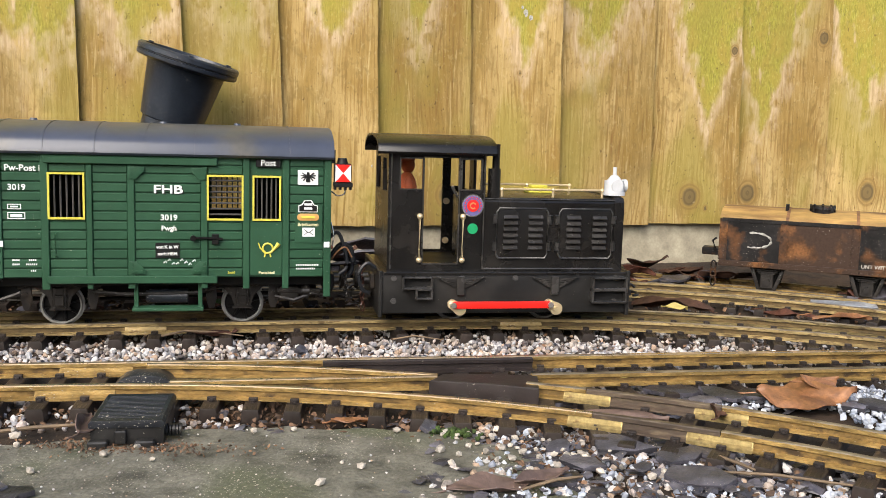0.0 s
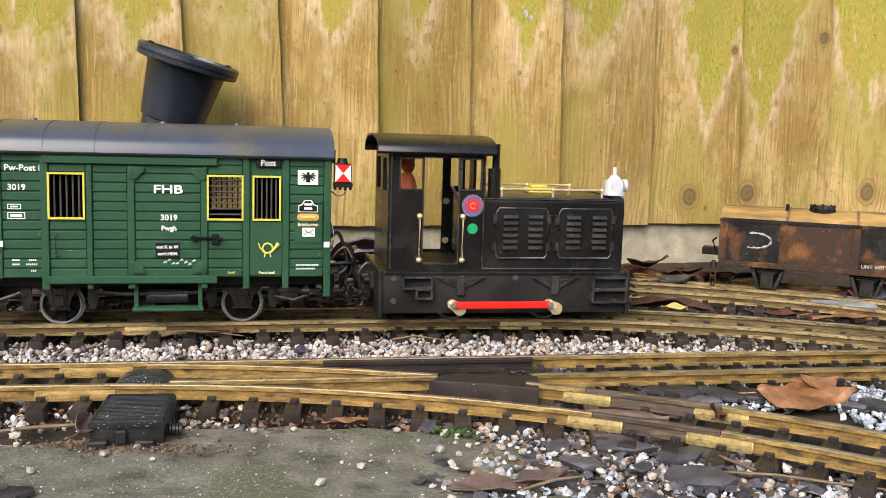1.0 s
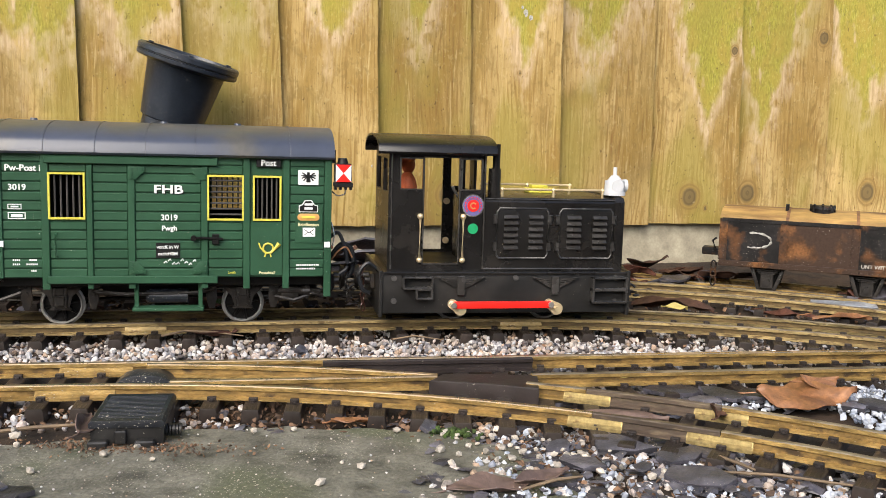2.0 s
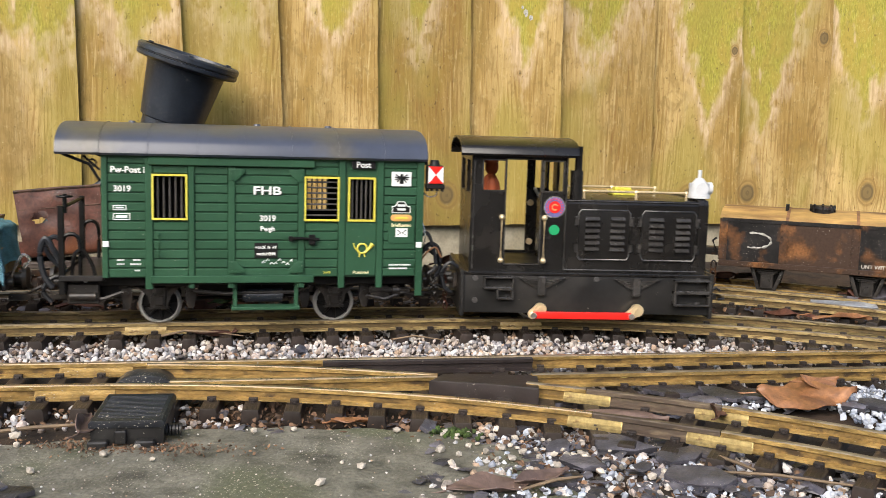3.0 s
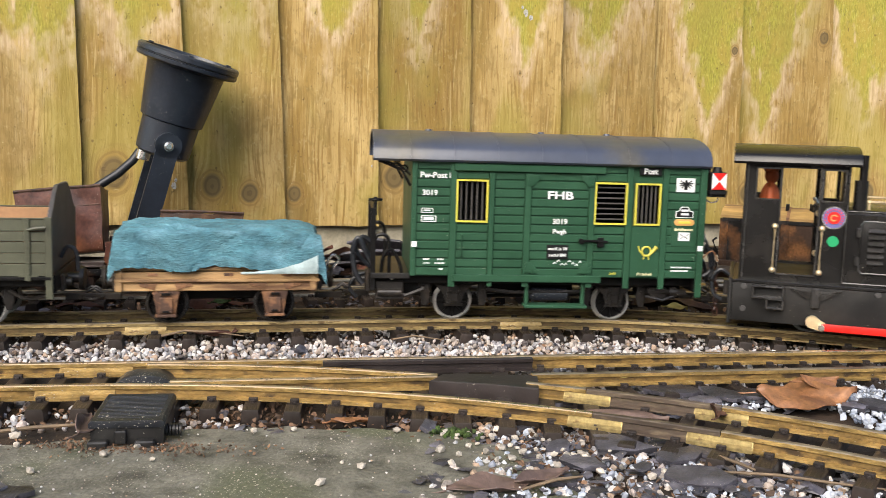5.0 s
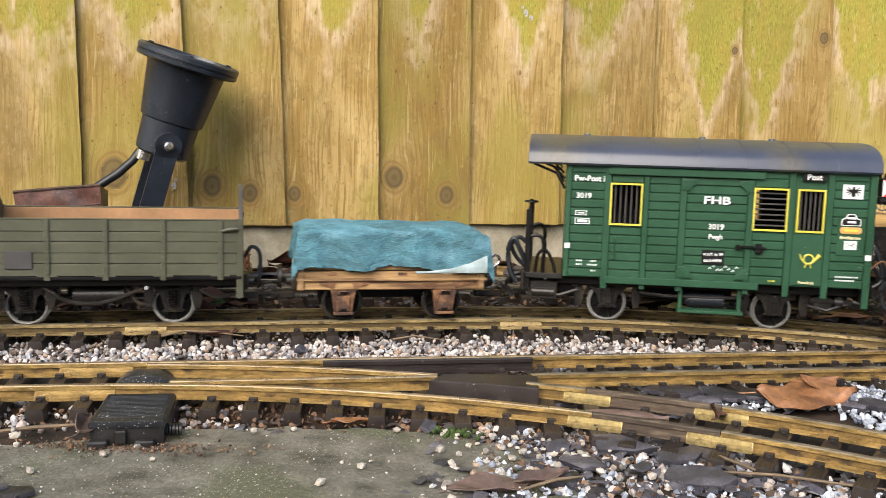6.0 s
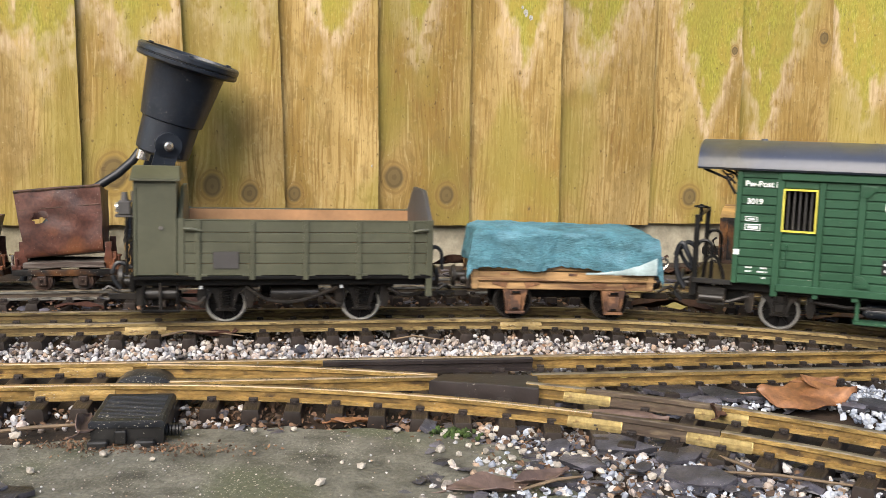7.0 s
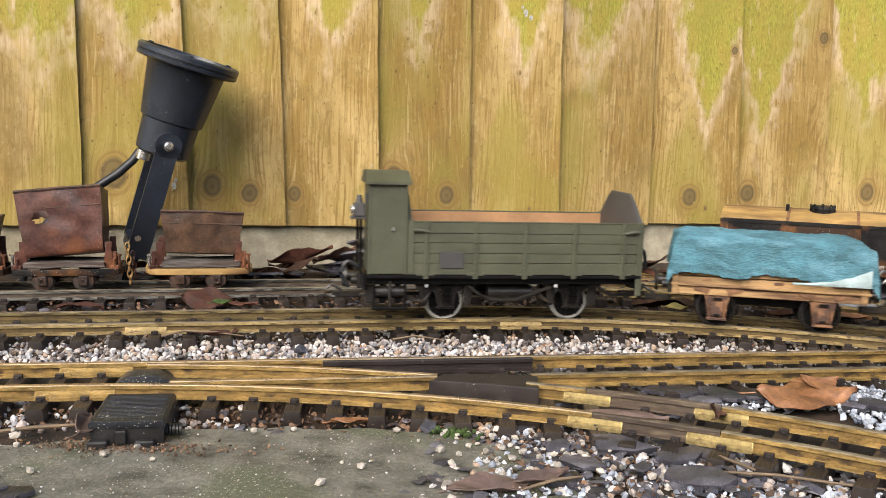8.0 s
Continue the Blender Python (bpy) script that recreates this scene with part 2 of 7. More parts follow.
    col = mixc(math_("MULTIPLY", step(grain, 0.5, 0.72), 0.62), col, (0.18, 0.103, 0.028))
    col = mixc(math_("MULTIPLY", step(tex((1, 1, 0.45), 75, 6, 0.6), 0.53, 0.66), 0.45), col, (0.20, 0.132, 0.04))
    col = mixc(math_("MULTIPLY", step(fine, 0.52, 0.74), 0.35), col, (0.22, 0.135, 0.04))
    col = mixc(math_("MULTIPLY", step(grain, 0.44, 0.26), 0.6), col, (0.54, 0.41, 0.19))
    sep = n.new("ShaderNodeSeparateXYZ")
    ln(tc.outputs["Object"], sep.inputs[0])
    osep = n.new("ShaderNodeSeparateColor")
    ln(oi.outputs["Color"], osep.inputs[0])
    # height above the V-shaped lower edge of the bloom
    dx = math_("ABSOLUTE", math_("SUBTRACT", sep.outputs[0], math_("SUBTRACT", math_("MULTIPLY", osep.outputs[1], 0.2), 0.1)))
    edge = math_("ADD", math_("MULTIPLY", osep.outputs[0], 0.5), math_("MULTIPLY", math_("MULTIPLY", dx, osep.outputs[2]), 4.0))
    wob = math_("MULTIPLY", math_("SUBTRACT", wear, 0.5), 0.14)
    h = math_("ADD", math_("SUBTRACT", sep.outputs[2], edge), wob)
    col = mixc(math_("MULTIPLY", step(tex((1, 1, 0.6), 9, 5, 0.8), 0.5, 0.68), 0.5), col, (0.19, 0.128, 0.042))
    col = mixc(math_("MULTIPLY", step(tex((1, 1, 0.7), 170, 5, 0.5), 0.54, 0.68), 0.45), col, (0.20, 0.135, 0.042))
    col = mixc(math_("MULTIPLY", step(tex((1, 1, 0.7), 210, 5, 0.5), 0.58, 0.72), 0.22), col, (0.56, 0.45, 0.22))
    halo = math_("MULTIPLY", math_("MULTIPLY", step(h, -0.06, -0.006), step(tex((1, 1, 0.5), 150, 5), 0.3, 0.55)), 0.85)
    col = mixc(halo, col, mixc(step(grain, 0.35, 0.65), (0.42, 0.30, 0.17), (0.60, 0.46, 0.29)))
    algae = mixc(step(fine, 0.3, 0.7), (0.215, 0.20, 0.028), (0.37, 0.33, 0.058))
    algae = mixc(step(wear, 0.35, 0.7), algae, (0.33, 0.25, 0.05))
    algae = mixc(math_("MULTIPLY", step(tex((1, 1, 0.5), 420, 4), 0.54, 0.72), 0.4), algae, (0.48, 0.44, 0.13))
    algae = mixc(math_("MULTIPLY", step(tex((1, 1, 0.6), 240, 5), 0.52, 0.68), 0.55), algae, (0.19, 0.165, 0.03))
    cover = math_("MULTIPLY", step(h, -0.016, 0.022), step(tex((1, 1, 0.35), 90, 6), 0.2, 0.42))
    col = mixc(math_("MULTIPLY", cover, 1.0), col, algae)
    film = math_("MULTIPLY", step(tex((1, 1, 0.5), 14, 5), 0.46, 0.66), 0.6)
    col = mixc(film, col, (0.27, 0.225, 0.045))
    # knots: a dark eye with rings, and a brown halo
    rk = math_("ADD", gs.outputs[1], math_("MULTIPLY", math_("SUBTRACT", wear, 0.5), 0.9))
    ring = math_("MULTIPLY", step(math_("SINE", math_("MULTIPLY", rk, 11.0)), 0.0, 0.9), 0.4)
    col = mixc(math_("MULTIPLY", step(rk, 2.0, 1.0), 0.6), col, (0.27, 0.165, 0.05))
    col = mixc(math_("MULTIPLY", ring, step(rk, 2.2, 1.2)), col, (0.17, 0.1, 0.032))
    col = mixc(math_("MULTIPLY", step(rk, 1.1, 0.8), 0.85), col, mixc(ring, (0.145, 0.105, 0.045), (0.07, 0.048, 0.022)))
    col = mixc(math_("MULTIPLY", step(speck, 0.68, 0.75), 0.6), col, (0.09, 0.055, 0.02))
    col = mixc(math_("MULTIPLY", step(tex((1, 1, 0.8), 520, 2), 0.70, 0.75), 0.3), col, (0.62, 0.52, 0.30))
    tone = n.new("ShaderNodeMapRange")
    tone.inputs["To Min"].default_value, tone.inputs["To Max"].default_value = 0.86, 1.12
    ln(oi.outputs["Random"], tone.inputs["Value"])
    tc2 = n.new("ShaderNodeCombineColor")
    for i in range(3):
        ln(tone.outputs[0], tc2.inputs[i])
    col = mixc(1.0, col, tc2.outputs[0], "MULTIPLY")
    ln(col, b.inputs["Base Color"])
    bp = n.new("ShaderNodeBump")
    bp.inputs["Strength"].default_value, bp.inputs["Distance"].default_value = 0.7, 0.0008
    ln(math_("ADD", grain, math_("MULTIPLY", fine, 0.5)), bp.inputs["Height"])
    ln(bp.outputs[0], b.inputs["Normal"])
    return m


M["fence"] = fence_wood()
M["wallwood"] = mat("brown timber", (0.16, 0.10, 0.055), 0.8, var=0.35, scale=20, bump=0.4, stretch=(1, 1, 0.1), island=0.25)


# ---- mesh helpers ----
def finish(bm, name, material, smooth=None):
    me = bpy.data.meshes.new(name)
    bmesh.ops.recalc_face_normals(bm, faces=bm.faces)
    bmesh.ops.scale(bm, vec=(0.001,) * 3, verts=bm.verts)
    if smooth is not None:
        for f in bm.faces:
            f.smooth = True
        for e in bm.edges:
            if len(e.link_faces) == 2 and e.calc_face_angle(0) > radians(smooth):
                e.smooth = False
    bm.to_mesh(me)
    bm.free()
    me.materials.append(material)
    return me


def part(name, bm, material, parent=None, label="", smooth=35):
    ob = new(name, finish(bm, name, M[material] if isinstance(material, str) else material, smooth))
    if parent:
        ob.parent = parent
    return tagged(ob, label)


def clone(name, me, parent, m):
    ob = new(name, me)
    ob.parent = parent
    ob.matrix_basis = m
    return ob


def thing(name, label, category, group="", kind="", m=None):
    ob = new(name)
    ob.empty_display_size = 0.01
    if m:
        ob.matrix_basis = m
    return tagged(ob, label, category, group, kind)


def box(bm, x0, x1, y0, y1, z0, z1, bev=0.0):
    r = bmesh.ops.create_cube(bm, size=1.0)
    vs = r["verts"]
    for v in vs:
        v.co = Vector(((x0 + x1) / 2 + v.co.x * (x1 - x0), (y0 + y1) / 2 + v.co.y * (y1 - y0), (z0 + z1) / 2 + v.co.z * (z1 - z0)))
    if bev:
        es = {e for v in vs for e in v.link_edges}
        bmesh.ops.bevel(bm, geom=list(es), offset=bev, segments=1, affect="EDGES", profile=0.7)
    return vs


def B(x0, x1, y0, y1, z0, z1, bev=0.0):
    bm = bmesh.new()
    box(bm, x0, x1, y0, y1, z0, z1, bev)
    return bm


def rod(bm, a, b, r0, r1=None, seg=10, caps=True):
    a, b = Vector(a), Vector(b)
    d = b - a
    m = Matrix.Translation((a + b) / 2) @ d.to_track_quat("Z", "Y").to_matrix().to_4x4()
    return bmesh.ops.create_cone(bm, cap_ends=caps, segments=seg, radius1=r0, radius2=r0 if r1 is None else r1, depth=d.length, matrix=m)["verts"]


def R(a, b, r0, r1=None, seg=12):
    bm = bmesh.new()
    rod(bm, a, b, r0, r1, seg)
    return bm


def tube(bm, pts, r, seg=8):
    rings = []
    pts = [Vector(p) for p in pts]
    for i, p in enumerate(pts):
        d = (pts[min(i + 1, len(pts) - 1)] - pts[max(i - 1, 0)]).normalized()
        q = d.to_track_quat("Z", "Y")
        rr = r[i] if isinstance(r, (list, tuple)) else r
        rings.append([bm.verts.new(p + q @ Vector((math.cos(a) * rr, math.sin(a) * rr, 0))) for a in [2 * math.pi * k / seg for k in range(seg)]])
    for a, b in zip(rings, rings[1:]):
        for k in range(seg):
            bm.faces.new((a[k], a[(k + 1) % seg], b[(k + 1) % seg], b[k]))
    bm.faces.new(rings[0][::-1])
    bm.faces.new(rings[-1])


def prism(bm, pts, axis, lo, hi, bev=0.0):
    """A closed outline (two coordinates a point) pushed along an axis."""
    def at(p, h):
        return {"x": (h, p[0], p[1]), "y": (p[0], h, p[1]), "z": (p[0], p[1], h)}[axis]
    a = [bm.verts.new(at(p, lo)) for p in pts]
    b = [bm.verts.new(at(p, hi)) for p in pts]
    fs = [bm.faces.new(a), bm.faces.new(b[::-1])]
    for i in range(len(pts)):
        j = (i + 1) % len(pts)
        fs.append(bm.faces.new((a[i], a[j], b[j], b[i])))
    if bev:
        bmesh.ops.bevel(bm, geom=list({e for f in fs[:2] for e in f.edges}), offset=bev, segments=2, affect="EDGES", profile=0.6)


def P(pts, axis, lo, hi, bev=0.0):
    bm = bmesh.new()
    prism(bm, pts, axis, lo, hi, bev)
    return bm


def panel(bm, us, zs, holes, lo, hi, axis="y"):
    """A wall with rectangular openings (u0, u1, z0, z1), from lo to hi across its thickness."""
    U = sorted({*us, *[h[0] for h in holes], *[h[1] for h in holes]})
    Z = sorted({*zs, *[h[2] for h in holes], *[h[3] for h in holes]})

    def at(u, z, w):
        return (u, w, z) if axis == "y" else (w, u, z)
    grid = {}
    fs = []
    for i in range(len(U) - 1):
        for j in range(len(Z) - 1):
            cu, cz = (U[i] + U[i + 1]) / 2, (Z[j] + Z[j + 1]) / 2
            if any(h[0] < cu < h[1] and h[2] < cz < h[3] for h in holes):
                continue
            q = []
            for a, b in ((i, j), (i + 1, j), (i + 1, j + 1), (i, j + 1)):
                if (a, b) not in grid:
                    grid[a, b] = bm.verts.new(at(U[a], Z[b], lo))
                q.append(grid[a, b])
            fs.append(bm.faces.new(q))
    r = bmesh.ops.extrude_face_region(bm, geom=fs)
    mv = Vector((0, hi - lo, 0)) if axis == "y" else Vector((hi - lo, 0, 0))
    for v in r["geom"]:
        if isinstance(v, bmesh.types.BMVert):
            v.co += mv


def arch(w, z0, z1, n=14, t=1.6):
    """The outline across a curved roof of half width w, from eaves z0 to crown z1."""
    top = [(-w * math.cos(math.pi * k / n), z0 + (z1 - z0) * math.sin(math.pi * k / n) ** 0.75) for k in range(n + 1)]
    low = [(y * (w - t) / w, z - t) for y, z in top]
    return top + low[::-1]


def letters(body, size, material, parent, x, z, y, name="lettering", label="", wide=1.0):
    cu = bpy.data.curves.new(name, "FONT")
    cu.body, cu.size, cu.align_x, cu.align_y, cu.extrude = body, size, "CENTER", "CENTER", 0.12
    cu.resolution_u, cu.offset = 3, size * 0.022
    tmp = new(name, cu)
    dg = bpy.context.evaluated_depsgraph_get()
    me = bpy.data.meshes.new_from_object(tmp.evaluated_get(dg))
    bpy.data.objects.remove(tmp)
    bpy.data.curves.remove(cu)
    me.transform(Matrix.Scale(0.001, 4) @ Matrix.Translation((x, y, z)) @ Matrix.Rotation(math.pi / 2, 4, "X") @ Matrix.Diagonal((wide, 1, 1, 1)))
    me.materials.clear()
    me.materials.append(M[material])
    me.name = name
    ob = new(name, me)
    ob.parent = parent
    return tagged(ob, label)


# ---- paths of the tracks, in millimetres ----
class Way:
    """A straight line that runs into an arc turning right with radius r at (x, y), heading h in radians."""

    def __init__(self, x, y, h, r):
        self.x, self.y, self.h, self.r = x, y, h, r

    def at(self, s):
        if s < 0 or not self.r:
            return self.x + s * math.cos(self.h), self.y + s * math.sin(self.h), self.h
        a = self.h - s / self.r
        return self.x + self.r * (math.sin(self.h) - math.sin(a)), self.y + self.r * (math.cos(a) - math.cos(self.h)), a

    def off(self, s, d):
        x, y, a = self.at(s)
        return x - d * math.sin(a), y + d * math.cos(a), a


MAIN = Way(1.6, 775.1, 0.2130, 594.6)
STRAIGHT = Way(0.0, 597.1, 0.184, 0)
BRANCH = Way(-225.0, 551.3, 0.184, 620.0)
SIDING = Way(0.0, 936.0, 0.245, 520.0)
SPUR = Way(120.0, 1030.0, -0.05, 600.0)

TIMES = (0.0, 1.9, 2.1, 2.4, 2.8, 3.0, 3.5, 4.0, 4.5, 5.0, 5.5, 6.0, 6.5, 7.0, 7.5, 8.0)
GONE = (0.0, 0.0, 1.5, 13.0, 49.0, 70.0, 122.2, 174.9, 234.0, 299.5, 366.5, 432.0, 498.7, 574.6, 657.0, 746.5)


def gone(t):
    """How far the train has run, in millimetres: a cubic through the table."""
    k = max(i for i in range(len(TIMES) - 1) if TIMES[i] <= t)

    def slope(i):
        if i <= 1 or i == len(TIMES) - 1:
            return 0.0 if i <= 1 else (GONE[i] - GONE[i - 1]) / (TIMES[i] - TIMES[i - 1])
        a, b = TIMES[i] - TIMES[i - 1], TIMES[i + 1] - TIMES[i]
        return ((GONE[i] - GONE[i - 1]) / a * b + (GONE[i + 1] - GONE[i]) / b * a) / (a + b)
    h = TIMES[k + 1] - TIMES[k]
    u = (t - TIMES[k]) / h
    return ((2 * u ** 3 - 3 * u ** 2 + 1) * GONE[k] + (u ** 3 - 2 * u ** 2 + u) * h * slope(k)
            + (3 * u ** 2 - 2 * u ** 3) * GONE[k + 1] + (u ** 3 - u ** 2) * h * slope(k + 1))


def ride(way, s, base):
    """The pose of a vehicle whose two pivots, base apart, stand on the way."""
    ax, ay, _ = way.at(s)
    bx, by, _ = way.at(s + base)
    return pose(ax / 1000, ay / 1000, 0, rz=math.degrees(math.atan2(by - ay, bx - ax)))


# ---- the setting ----
def ground():
    bm = bmesh.new()
    near = [i * 12.0 for i in range(-60, 76)]
    xs = [-60000, -8000, -2000] + near + [2000, 8000, 60000]
    ys = [-60000, -8000, -1500, -400, 0, 200] + [300 + 12.0 * i for i in range(72)] + [1250, 1700, 4000, 60000]
    grid = [[bm.verts.new((x, y, -17 + (3.0 * noise.noise(Vector((x, y, 0)) * 0.02) + 1.5 * noise.noise(Vector((x, y, 5)) * 0.08)
             + (9.0 * max(0, min(1, (y - 0.26 * x - 985) / 60)) if abs(x) < 1200 and y < 1300 else 0) if abs(x) < 1500 and y < 2000 else 0))) for x in xs] for y in ys]
    for a, b in zip(grid, grid[1:]):
        for i in range(len(xs) - 1):
            bm.faces.new((a[i], a[i + 1], b[i + 1], b[i]))
    tagged(part("ground", bm, "soil"), "dark damp soil under the garden railway", "ground", kind="structure")


def slab():
    pts = [(-420, 330), (60, 330), (75, 400), (62, 430), (52, 456), (40, 480), (14, 494), (-25, 503), (-70, 506), (-120, 503), (-150, 490), (-185, 478), (-215, 462), (-245, 452), (-300, 462), (-420, 440)]
    bm = bmesh.new()
    f = bm.faces.new([bm.verts.new((x, y, -13.6)) for x, y in pts])
    bmesh.ops.triangulate(bm, faces=[f])
    for _ in range(4):
        bmesh.ops.subdivide_edges(bm, edges=[e for e in bm.edges if e.calc_length() > 12], cuts=1)
        bmesh.ops.triangulate(bm, faces=bm.faces)
    for v in bm.verts:
        q = Vector((v.co.x, v.co.y, 2))
        v.co.z += 1.8 * noise.noise(q * 0.015) + 0.8 * noise.noise(q * 0.06)
        if v.is_boundary:
            v.co.xy += Vector((noise.noise(q * 0.07), noise.noise(q * 0.07 + Vector((9, 9, 9))))) * 6
    r = bmesh.ops.extrude_face_region(bm, geom=bm.faces[:])
    for v in r["geom"]:
        if isinstance(v, bmesh.types.BMVert):
            v.co.z -= 9
    tagged(part("slate_slab", bm, "slab", smooth=30), "grey-green natural slate slab lying in the soil", "stone slab")


FEATHER = 9.5


def fence_at(x):
    return 1091.4 + 0.301 * x


FENCE_ANGLE = math.atan(0.301)
SEAMS = (-590, -484, -375, -276.2, -179.7, -78.8, 23.4, 130.2, 244.9, 361.0, 485.5, 600, 712)
# seams lean a little: how far each runs sideways from knee height 45 to 290
LEAN = (-5, -5, -5.4, -7.6, -10.7, -5.9, -6.0, -5.9, -4.4, -10.2, -8.6, -8, -8)
# lower tip of the algae above the ground, its place across the board, steepness of its sides
BLOOM = ((0.2, 0.5, 0.5), (0.212, 0.6, 0.25), (0.238, 0.5, 0.3), (0.262, 0.49, 0.25), (0.243, 0.5, 0.55), (0.245, 0.45, 0.7),
         (0.225, 0.54, 0.75), (0.238, 0.42, 0.35), (0.168, 0.58, 0.7), (0.158, 0.35, 0.75), (0.187, 0.48, 0.5), (0.2, 0.5, 0.6))
# knots: board, place across it, height, radius
KNOTS = ((3, -23, 83, 12), (3, 15.6, 77, 10), (4, -38.5, 76, 9), (5, -33, 96, 13), (5, 27.7, 75.6, 11), (8, -2.3, 76, 12), (9, -43.7, 82, 12), (10, 11.3, 84, 13),
         (9, 48.6, 278, 8), (8, 46, 256, 5), (6, 3, 217.5, 2.5), (8, 20, 62, 3), (6, 20.6, 61, 2.5), (2, -20, 96, 16))


def fence():
    fen = thing("fence", "weathered softwood feather-edge fence with green algae", "fence", kind="structure")
    for i in range(len(SEAMS) - 1):
        x0, x1 = SEAMS[i], SEAMS[i + 1]
        w = (x1 - x0) / math.cos(FENCE_ANGLE)
        bottom = 41.8 + (0, 0, 0, 0, -1, -0.5, 0.5, 0, 1, 4, 5, 4, 3)[i]
        bm = bmesh.new()
        layer = bm.verts.layers.float_vector.new("grain")
        knots = [(ku, kz, kr) for b, ku, kz, kr in KNOTS if b == i]
        # a feather-edge board: thick at one edge, thin where the next one laps over it
        n = 36
        ring = []
        for z in [bottom + k * 3 for k in range(100)] + [380, 700, 1200, 1780]:
            row = []
            for k in range(n + 1):
                u = -9 + (w + 8) * k / n + (LEAN[i] + (LEAN[i + 1] - LEAN[i]) * k / n) * (min(z, 400) - 167) / 245 - w / 2
                wig = 0.9 * noise.noise(Vector((u * 0.05, z * 0.008, i * 3.1)))
                # the grain parts round each knot; the knot itself stands a little proud
                psi, near, bump = u, 9.0, 0.0
                for ku, kz, kr in knots:
                    dx, dz = u - ku, (z - kz) * 0.8
                    r = math.hypot(dx, dz) / (kr * 0.85)
                    psi -= dx * min(1.0, 1 / max(r * r, 1e-6)) * 0.9
                    near = min(near, r)
                    bump += 0.7 * max(0.0, 1 - r * r) - 0.5 * max(0.0, 1 - abs(r - 1.05) * 5)
                edge = 1.1 * noise.noise(Vector((z * 0.02, i, 0))) + 0.4 * noise.noise(Vector((z * 0.11, i, 3))) if k in (0, n) else 0
                low = 0.8 * noise.noise(Vector((u * 0.08, i, 7))) if z == bottom else 0
                v = bm.verts.new((u + edge, -4.0 - FEATHER * (k / n) + wig - bump, z + low))
                v[layer] = (psi / 1000, near, z / 1000)
                row.append(v)
            ring.append(row)
        for a, b in zip(ring, ring[1:]):
            for k in range(n):
                bm.faces.new((a[k], a[k + 1], b[k + 1], b[k]))
        r = bmesh.ops.extrude_face_region(bm, geom=bm.faces[:])
        for v in r["geom"]:
            if isinstance(v, bmesh.types.BMVert):
                v.co.y = 1.0
        xm = (x0 + x1) / 2
        ob = part("board", bm, "fence", fen, smooth=35)
        ob.matrix_basis = pose(xm / 1000, fence_at(xm) / 1000, 0, rz=math.degrees(FENCE_ANGLE))
        z, u, s = BLOOM[min(i, len(BLOOM) - 1)]
        ob.color = (z / 0.5, u, s, 1)


def gravel_boards():
    a = Matrix.Translation((0, fence_at(0) / 1000, 0)) @ Matrix.Rotation(FENCE_ANGLE, 4, "Z")
    for x0, x1 in ((-900, 128), (131, 1100)):
        ob = part("gravel_board", B(x0, x1, 2, 40, -60, 75, 3), "concrete")
        ob.matrix_basis = a
        tagged(ob, "pale concrete gravel board under the fence", "gravel board", kind="structure")


def sky_screens():
    """A plain timber wall, added out of view behind the camera to block low sky light."""
    for name, m, length in (("wall_south", pose(0, -4.8, 0), 12000),):
        bm = bmesh.new()
        for k in range(int(length / 150)):
            u = -length / 2 + 150 * k
            box(bm, u, u + 148, -9 + (k % 2) * 4, 9 + (k % 2) * 4, -30, 1580)
        box(bm, -length / 2, length / 2, -30, 30, 1582, 1620)
        ob = part(name, bm, "wallwood", None, smooth=None)
        ob.matrix_basis = m
        tagged(ob, "unseen brown timber wall added to block the low sky", "wall", kind="structure")


ground()
sky_screens()
slab()
fence()
gravel_boards()


# ---- tracks ----
RAIL = [(-3.6, -8.4), (3.6, -8.4), (3.6, -7.3), (0.8, -6.3), (0.7, -3.4), (2.2, -2.7), (2.2, -0.5), (1.7, 0), (-1.7, 0), (-2.2, -0.5), (-2.2, -2.7), (-0.7, -3.4), (-0.8, -6.3), (-3.6, -7.3)]


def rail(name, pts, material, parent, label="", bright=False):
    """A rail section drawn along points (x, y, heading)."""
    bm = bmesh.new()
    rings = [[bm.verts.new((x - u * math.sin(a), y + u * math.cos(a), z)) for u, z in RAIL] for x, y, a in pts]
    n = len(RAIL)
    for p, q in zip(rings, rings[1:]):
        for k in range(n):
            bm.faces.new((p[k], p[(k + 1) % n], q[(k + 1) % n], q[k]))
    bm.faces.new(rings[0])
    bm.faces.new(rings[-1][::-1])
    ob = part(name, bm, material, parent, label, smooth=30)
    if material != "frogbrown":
        # web faces get a darker colour, painting in shade below the head
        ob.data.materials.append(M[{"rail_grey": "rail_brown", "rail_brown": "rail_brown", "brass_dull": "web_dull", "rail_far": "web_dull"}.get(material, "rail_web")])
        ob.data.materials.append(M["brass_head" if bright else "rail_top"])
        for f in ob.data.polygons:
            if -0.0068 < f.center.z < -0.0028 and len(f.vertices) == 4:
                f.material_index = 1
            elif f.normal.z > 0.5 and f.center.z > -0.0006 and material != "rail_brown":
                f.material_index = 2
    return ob


